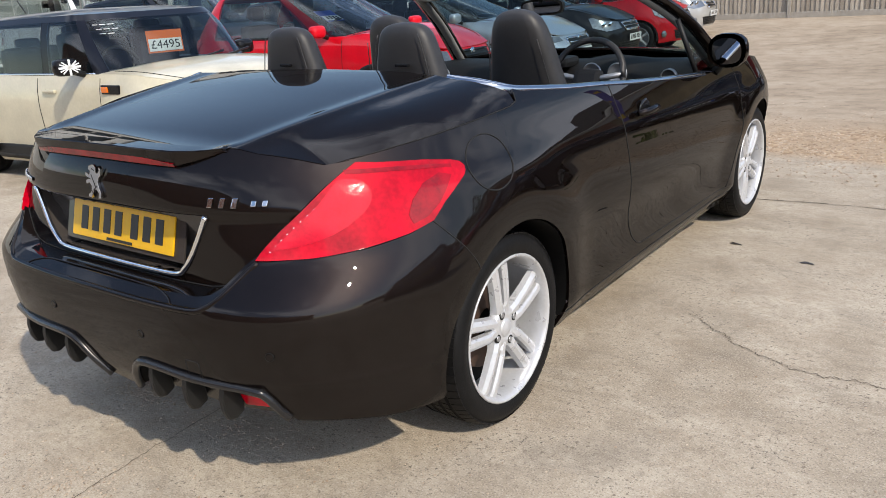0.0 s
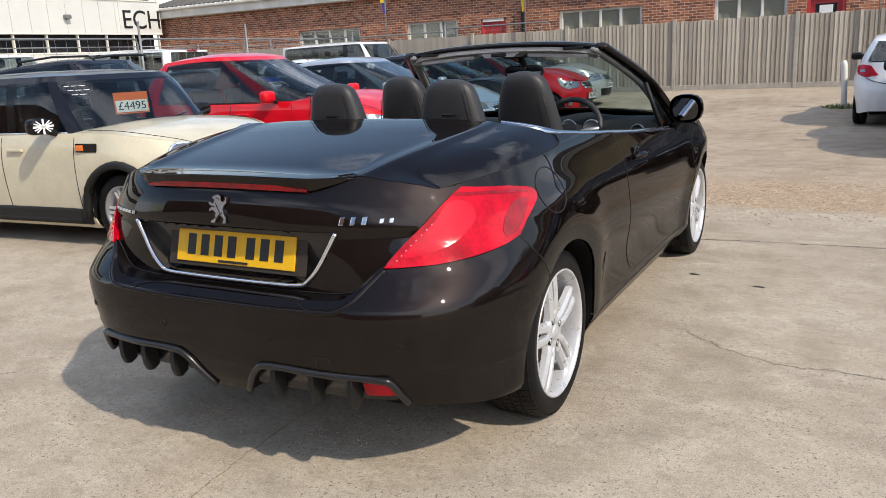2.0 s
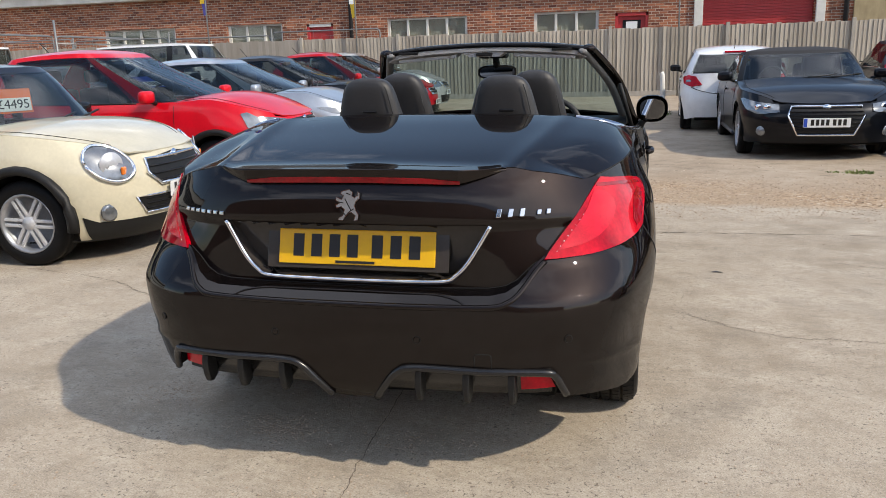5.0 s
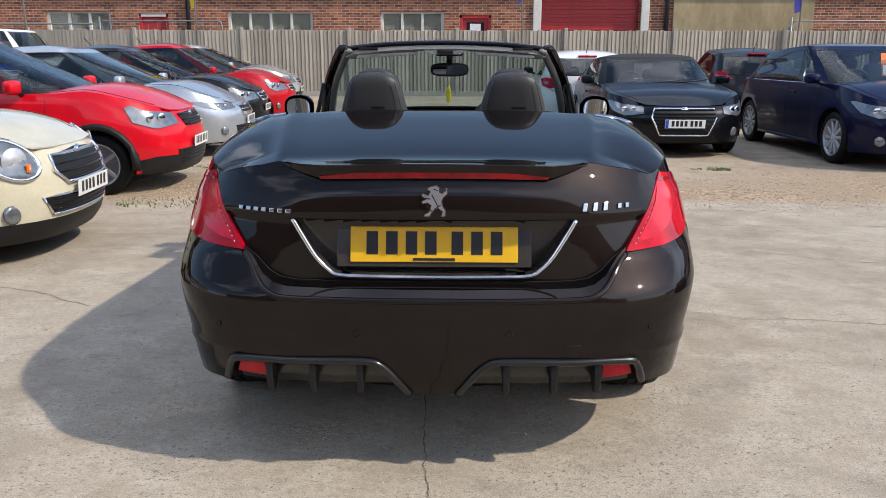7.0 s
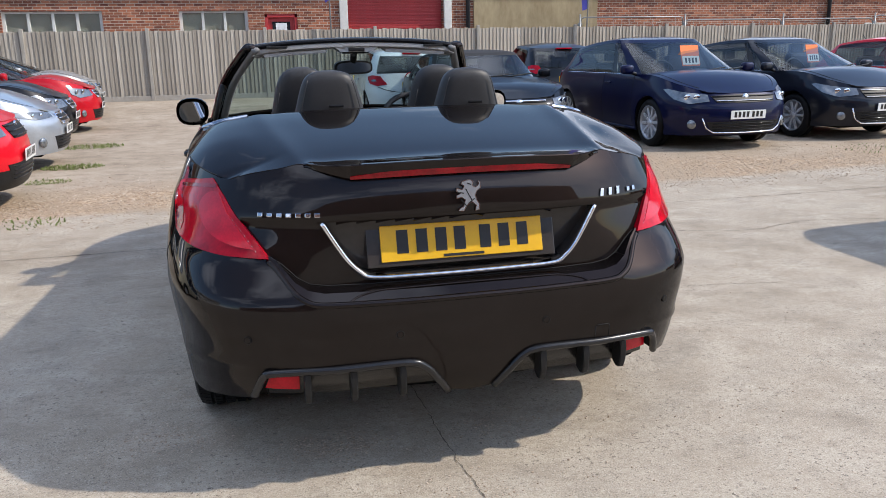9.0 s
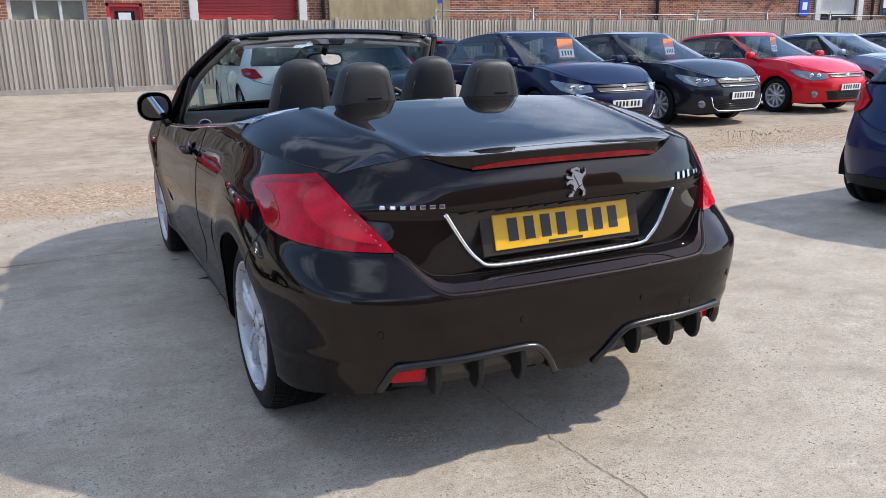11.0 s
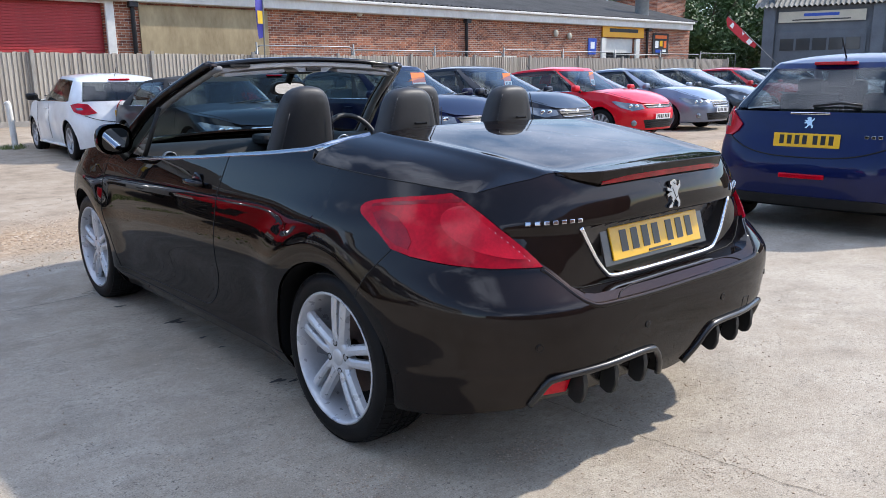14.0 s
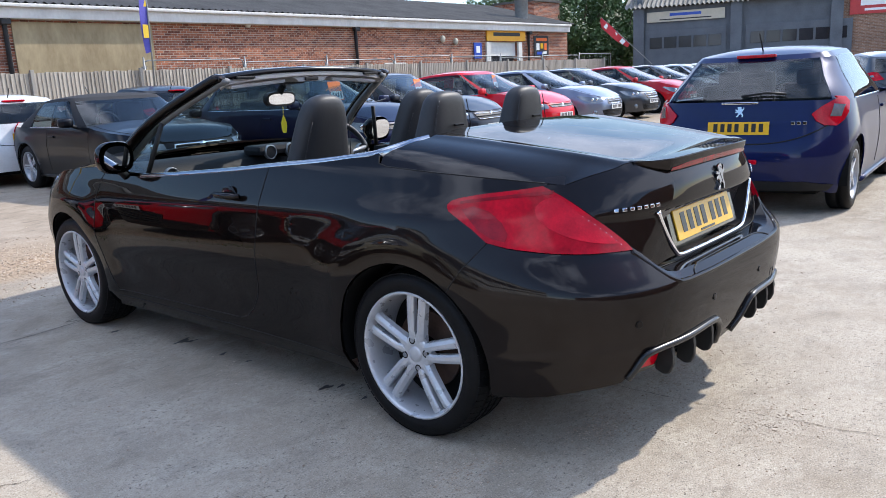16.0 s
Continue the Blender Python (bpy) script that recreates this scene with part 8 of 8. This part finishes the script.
# ---- fence boards
bme = board_mesh(1.78)
bme.materials.append(M_BOARD)
bh = random.Random(5)
fv, ff = [], []
x = -24.0
while x < 36.0:
    h = 1.80 + bh.uniform(-0.015, 0.02)
    if -9.0 <= x < 21.0:
        share("board", bme, fence, Matrix.Translation((x, bh.uniform(-0.004, 0.004), 0.02 + h - 1.80)) @ Matrix.Rotation(bh.uniform(-0.004, 0.004), 4, "Y"))
    else:
        k = len(fv)
        fv += [(x - 0.062, -0.016, 0.02), (x + 0.062, 0.0, 0.02), (x + 0.062, 0.0, h), (x - 0.062, -0.016, h), (x - 0.062, 0.0, 0.02), (x + 0.062, 0.014, 0.02), (x + 0.062, 0.014, h), (x - 0.062, 0.0, h)]
        ff += [tuple(k + i for i in q) for q in ((0, 1, 2, 3), (7, 6, 5, 4), (3, 2, 6, 7), (1, 5, 6, 2), (4, 0, 3, 7))]
    x += 0.108
rest = part("far_boards", mesh_of("far_boards", fv, ff, False), M_BOARD_S, fence)
tagged(rest, kind="stuff")
post_bm = boxed(0, 0, 0.935, 0.095, 0.08, 1.87, 0.012)
post_me = bpy.data.meshes.new("post")
post_bm.to_mesh(post_me)
post_bm.free()
post_me.materials.append(M_POST)
gb_bm = boxed(0, 0, 0.07, 2.9, 0.04, 0.15, 0.006)
gb_me = bpy.data.meshes.new("gravel_board")
gb_bm.to_mesh(gb_me)
gb_bm.free()
gb_me.materials.append(M_POST)
for k in range(21):
    px = -23.95 + 3.0 * k
    share("post", post_me, fence, Matrix.Translation((px, -0.025, 0)))
    share("gravel_board", gb_me, fence, Matrix.Translation((px + 1.5, -0.035, 0)))
# ---------------------------------------------------------------- cards, posts, rails, flags, trees
def letters(text, size, material, parent, m, name="price_letters"):
    c = bpy.data.curves.new(name, "FONT")
    c.body, c.size, c.extrude, c.align_x, c.align_y = text, size, 0.001, "CENTER", "CENTER"
    t = new("tmp_text", c)
    me = bpy.data.meshes.new_from_object(t.evaluated_get(bpy.context.evaluated_depsgraph_get()))
    bpy.data.objects.remove(t)
    ob = part(name, me, material, parent)
    ob.matrix_basis = m
    return ob


def price_card(car, g, u, z, sg, label, text="", w=0.36, h=0.30, inset=0.06, tops=None, face=None, shift=(0, 0, 0), tall=1.06):
    """A price card hung inside a windscreen."""
    p, e = g(u, z), 1e-3
    n = (g(u + e, z) - g(u - e, z)).cross(g(u, z + e) - g(u, z - e)).normalized()
    p, n = Vector((sg * p.x, p.y, p.z)), Vector((sg * n.x, n.y, n.z))
    p += Vector(shift) - n * inset
    n = Vector(face).normalized() if face else n
    xa = Vector((0, 0, 1)).cross(n).normalized()
    za = n.cross(xa).normalized()
    m = car.matrix_basis @ Matrix(((xa[0], -n[0], za[0], p[0]), (xa[1], -n[1], za[1], p[1]), (xa[2], -n[2], za[2], p[2]), (0, 0, 0, 1)))
    card = thing("price_card", label, "price card", m, "price cards")
    part("header_card", boxed(0, 0.006, h * (tall / 2 - 0.50), w * 1.08, 0.004, h * tall, 0.002), tops or M_ORANGE, card, "orange card top")
    part("price_panel", boxed(0, 0, -h * 0.22, w, 0.006, h * 0.44, 0.004), M_WHITE, card, "white price panel")
    if text:
        letters(text, h * 0.42, M_INK, card, pose(0, -0.005, -h * 0.22, 90))
    else:
        for k in range(4):
            part("figure_bar", boxed((k - 1.5) * w * 0.2, -0.004, -h * 0.22, w * 0.11, 0.002, h * 0.26), M_INK, card)
    return card


price_card(mini, mini_g, 2.80, 1.12, 1, "orange and white price card reading 4495 pounds", "£4495", 0.27, 0.23, inset=0.16, face=(0.45, 0.88, 0.12), shift=(-0.20, -0.02, 0.12), tall=0.80)
price_card(astra, astra_g, 2.72, 1.22, -1, "orange and white price card behind the windscreen", w=0.35, h=0.29, face=(-0.25, 1, 0.25), shift=(0.10, -0.16, 0.06))
price_card(c4, c4_g, 2.72, 1.22, -1, "orange and white price card behind the windscreen", w=0.33, h=0.27, face=(-0.3, 1, 0.25), shift=(0.08, -0.16, 0.05))
price_card(golf, golf_g, 2.80, 1.24, -1, "small orange price card behind the windscreen", w=0.24, h=0.28, face=(-0.3, 1, 0.25), shift=(0.05, -0.14, 0.03))
price_card(fox, fox_g, 2.66, 1.25, 1, "blue and white price sticker behind the windscreen", w=0.22, h=0.26, tops=M_BLUE)

# marker-pen writing on the small car's windscreen, as plain strokes
for k in range(3):
    for q in range(3 - (k == 2)):
        z = 1.272 - 0.034 * k
        u = 2.46 + 0.055 * q + 0.012 * k
        p0, p1 = (mini_g(uu, z) for uu in (u, u + 0.040))
        v, f = tube([(p.x, p.y + 0.006, p.z) for p in (p0, p1)], 0.006, 4, 0.5)
        part("marker_bar", mesh_of("marker_bar", v, f), M_WHITE, mini)

# bent white post with weeds at its foot
post = thing("bollard", "white painted steel post with a bent top", "post", pose(1.32, 14.35, ground_height(1.3, 14.35)))
v, f = tube(smooth_line([(0.03, 0, -0.05), (0.02, 0, 0.3), (0.0, 0, 0.72), (-0.01, 0, 0.82), (-0.035, 0, 0.87)], 5), 0.055, 12)
part("tube", mesh_of("tube", v, f), M_WHITEPAINT, post)

# temporary steel fence panels behind the boards
rails = thing("site_fence", "galvanised temporary site fencing behind the boards", "fence", pose(0, FENCE_Y + 0.22, 0.2))
tagged(rails, kind="structure")
for k in range(13):
    x0 = -24.0 + 3.5 * k if k < 5 else -8.2 + 3.5 * k
    top = 2.02 + 0.06 * math.sin(k * 1.7)
    pts = [(x0 + 0.03, 0, 0), (x0 + 0.03, 0, top - 0.12), (x0 + 0.06, 0, top - 0.03), (x0 + 0.15, 0, top), (x0 + 3.32, 0, top), (x0 + 3.41, 0, top - 0.03), (x0 + 3.44, 0, top - 0.12), (x0 + 3.44, 0, 0)]
    v, f = tube(pts, 0.021, 6)
    fr = part("panel_frame", mesh_of("panel_frame", v, f), M_STEEL, rails)
    v, f = joined([tube([(x0 + 0.06 + 0.26 * q, 0, 1.2), (x0 + 0.06 + 0.26 * q, 0, top)], 0.003, 4) for q in range(1, 13)] + [tube([(x0 + 0.04, 0, z), (x0 + 3.43, 0, z)], 0.003, 4) for z in (1.75, 1.9)])
    part("panel_wire", mesh_of("panel_wire", v, f), M_STEEL, fr)
    part("panel_clamp", boxed(x0, 0, 1.86, 0.14, 0.06, 0.08, 0.015), M_STEEL, fr)
    v, f = tube([(x0, -0.02, -0.1), (x0, -0.02, 2.16)], 0.026, 8)
    part("scaffold_pole", mesh_of("scaffold_pole", v, f), M_STEEL, fr)

side_rails = thing("site_fence", "galvanised temporary site fencing beside the parked vans", "fence", pose(-12.9, 0, 0))
tagged(side_rails, kind="structure")
for k in range(4):
    y0, top = 3.2 + 3.5 * k, 2.12
    v, f = tube([(0, y0 + 0.03, 0), (0, y0 + 0.03, top - 0.12), (0, y0 + 0.06, top - 0.03), (0, y0 + 0.15, top), (0, y0 + 3.32, top), (0, y0 + 3.41, top - 0.03), (0, y0 + 3.44, top - 0.12), (0, y0 + 3.44, 0)], 0.021, 6)
    fr = part("panel_frame", mesh_of("panel_frame", v, f), M_STEEL, side_rails)
    v, f = joined([tube([(0, y0 + 0.06 + 0.26 * q, 0.9), (0, y0 + 0.06 + 0.26 * q, top)], 0.003, 4) for q in range(1, 13)] + [tube([(0, y0 + 0.04, z), (0, y0 + 3.43, z)], 0.012, 5) for z in (1.95, 2.12)])
    part("panel_wire", mesh_of("panel_wire", v, f), M_STEEL, fr)
    v, f = tube([(0.03, y0, 0), (0.03, y0, 2.5)], 0.028, 8)
    part("scaffold_pole", mesh_of("scaffold_pole", v, f), M_STEEL, fr)
M_FLAG1 = mat("purple_blue_flag", (0.10, 0.09, 0.42), 0.7, vary=0.2, scale=3)
M_FLAG2 = mat("yellow_flag", (0.75, 0.50, 0.03), 0.7, vary=0.1, scale=3)
M_FLAG3 = mat("red_flag", (0.50, 0.03, 0.04), 0.7, vary=0.1, scale=3)


def feather_flag(x, y, z0, z1, lean, w, main, stripe, label):
    """A tall narrow banner on a pole."""
    fl = thing("feather_flag", label, "flag", pose(x, y, 0.15, 0, lean) if lean > -10 else pose(x, y, 2.55, 0, -46, -58))
    v, f = tube([(0, 0, 0 if lean > -10 else -3.7), (0, 0, z1 * 0.6), (0, 0, z1)], [0.025, 0.02, 0.012], 8)
    part("pole", mesh_of("pole", v, f), M_STEEL, fl)
    v = []
    n = 14
    for i in range(n + 1):
        t = i / n
        z = z0 + (z1 - z0) * t
        ww = w * (0.55 + 0.45 * min(1, t * 3)) * (1 if t < 0.85 else 1 - (t - 0.85) * 4)
        v += [(0.02, 0.03 * math.sin(t * 7), z), (-ww, 0.06 * math.sin(t * 7 + 1), z - 0.06), (0.02, 0.03 * math.sin(t * 7) + 0.006, z), (-ww, 0.06 * math.sin(t * 7 + 1) + 0.006, z - 0.06)]
    f = [(4 * i, 4 * i + 1, 4 * i + 5, 4 * i + 4) for i in range(n)] + [(4 * i + 2, 4 * i + 6, 4 * i + 7, 4 * i + 3) for i in range(n)]
    cloth = part("cloth", mesh_of("cloth", v, f), main, fl)
    for k in range(3):
        z = z0 + (z1 - z0) * (0.18 + 0.28 * k)
        part("cloth_band", boxed(-w * 0.45, -0.015, z, w * 0.62, 0.004, (z1 - z0) * 0.12, 0), stripe, cloth)
    return fl


feather_flag(9.30, 19.12, 2.35, 5.4, 1.5, 0.26, M_FLAG1, M_FLAG2, "blue and yellow feather flag on a steel pole")
feather_flag(1.85, 19.12, 2.6, 5.2, -1, 0.20, M_FLAG1, M_WHITE, "blue and white feather flag on a steel pole")
feather_flag(-7.15, 19.12, 2.45, 5.2, 0, 0.22, M_FLAG2, M_WHITE, "yellow feather flag on a steel pole")
feather_flag(-11.9, 19.12, 2.7, 5.2, 0, 0.22, M_FLAG1, M_FLAG2, "blue and yellow feather flag on a thin pole")
feather_flag(37.4, 18.25, 0.25, 2.35, -28, 0.38, M_FLAG3, M_WHITE, "red feather flag leaning by the garage")

M_BARK = mat("brown_bark", (0.10, 0.075, 0.05), 0.9, vary=0.3, scale=6, bump=0.4, bump_scale=20)
M_LEAF = mat("green_leaves", (0.030, 0.065, 0.016), 0.6, vary=0.2, scale=2, color2=(0.085, 0.14, 0.035), island=1.0)


def tree(x, y, hgt, rad, seed, leaves=4200):
    r = random.Random(seed)
    t = thing("tree", "leafy green broadleaf tree beyond the buildings", "tree", pose(x, y, 0), "trees beyond the yard")
    trunk = [tube([(0, 0, 0), (0.1, 0, hgt * 0.25), (0, 0.1, hgt * 0.55)], [0.28, 0.22, 0.12], 8)]
    cl = []
    for k in range(15):
        a, zz = r.uniform(0, 6.3), hgt * r.uniform(0.16, 0.92)
        d = rad * r.uniform(0.35, 0.95) * (1 - abs(zz / hgt - 0.6) * 0.9)
        c = Vector((d * math.cos(a), d * math.sin(a), zz))
        cl.append((c, rad * r.uniform(0.28, 0.48)))
        trunk.append(tube([(0, 0.05, hgt * 0.3), tuple(c * 0.5 + Vector((0, 0, hgt * 0.18))), tuple(c)], [0.10, 0.06, 0.02], 6))
    v, f = joined(trunk)
    part("trunk", mesh_of("trunk", v, f), M_BARK, t)
    v, f = [], []
    for _ in range(leaves):
        c, cr = cl[r.randrange(len(cl))]
        n = Vector((r.gauss(0, 1), r.gauss(0, 1), r.gauss(0, 1))).normalized()
        p = c + n * cr * r.uniform(0.55, 1.12)
        s = r.uniform(0.10, 0.22)
        a = Vector((r.gauss(0, 1), r.gauss(0, 1), r.gauss(0, 1))).normalized()
        b = a.cross(n).normalized()
        k = len(v)
        v += [tuple(p - a * s), tuple(p + b * s * 0.5 + n * 0.03), tuple(p + a * s), tuple(p - b * s * 0.5)]
        f.append((k, k + 1, k + 2, k + 3))
    part("crown", mesh_of("crown", v, f, False), M_LEAF, t)


for k, (x, y, h, rd) in enumerate(((44.5, 29.0, 7.6, 3.2), (48.5, 28.0, 8.4, 3.6), (52.0, 31.0, 8.6, 3.8), (47.0, 33.5, 8.8, 3.6), (56.0, 34.5, 9.5, 4.0), (42.0, 32.0, 7.0, 3.0), (50.0, 25.6, 6.2, 2.6), (45.5, 25.2, 5.2, 2.6), (53.0, 27.0, 7.6, 3.2), (43.2, 27.6, 6.0, 2.6), (57.5, 29.5, 8.6, 3.6))):
    tree(x, y, h, rd, 50 + k)
# brick stack and hedge line further off
stack = thing("brick_outbuilding", "small red brick outbuilding behind the works", "building", pose(41.0, 27.5, 0))
tagged(stack, kind="structure")
part("wall", boxed(0, 0, 2.9, 3.0, 3.0, 5.8), M_BRICK, stack)
part("roof", boxed(0, 0, 5.85, 3.2, 3.2, 0.14), M_GREYROOF, stack)

# small fittings of the cream hatchback: side repeater, black mirror stripes, tailored sill
for sg in (1, -1):
    q = mini_sh(mini_sh.uy(0.93, 0.80), 0.80)
    sc = part("side_scuttle", boxed(sg * (q.x + 0.004), q.y, 0.80, 0.02, 0.22, 0.07, 0.008), M_BLACKGLOSS, mini, "black side scuttle")
    part("side_repeater", boxed(sg * (q.x + 0.014), q.y - 0.06, 0.80, 0.02, 0.075, 0.045, 0.008), M_AMBER, sc, "amber repeater lens")
    mc = Vector((sg * (0.84 + 0.085), 2.467 / 2 + 0.76 - 1.01 - 0.42 + 0.0555, 0.90 + 0.078))
    for ang, ln_ in () if sg < 0 else ((0, 0.185), (90, 0.120), (35, 0.15), (-35, 0.15), (18, 0.17), (-18, 0.17)):
        part("mirror_stripe", boxed(0, 0, 0, ln_, 0.004, 0.009 if ang % 90 else 0.016, 0, m=Matrix.Translation(mc) @ Matrix.Rotation(radians(ang), 4, "Y")), M_WHITE, mini)
    part("sill_skirt", boxed(sg * 0.805, 0.0, 0.25, 0.05, 1.75, 0.13, 0.02), M_BLACK, mini, "black plastic sill skirt")
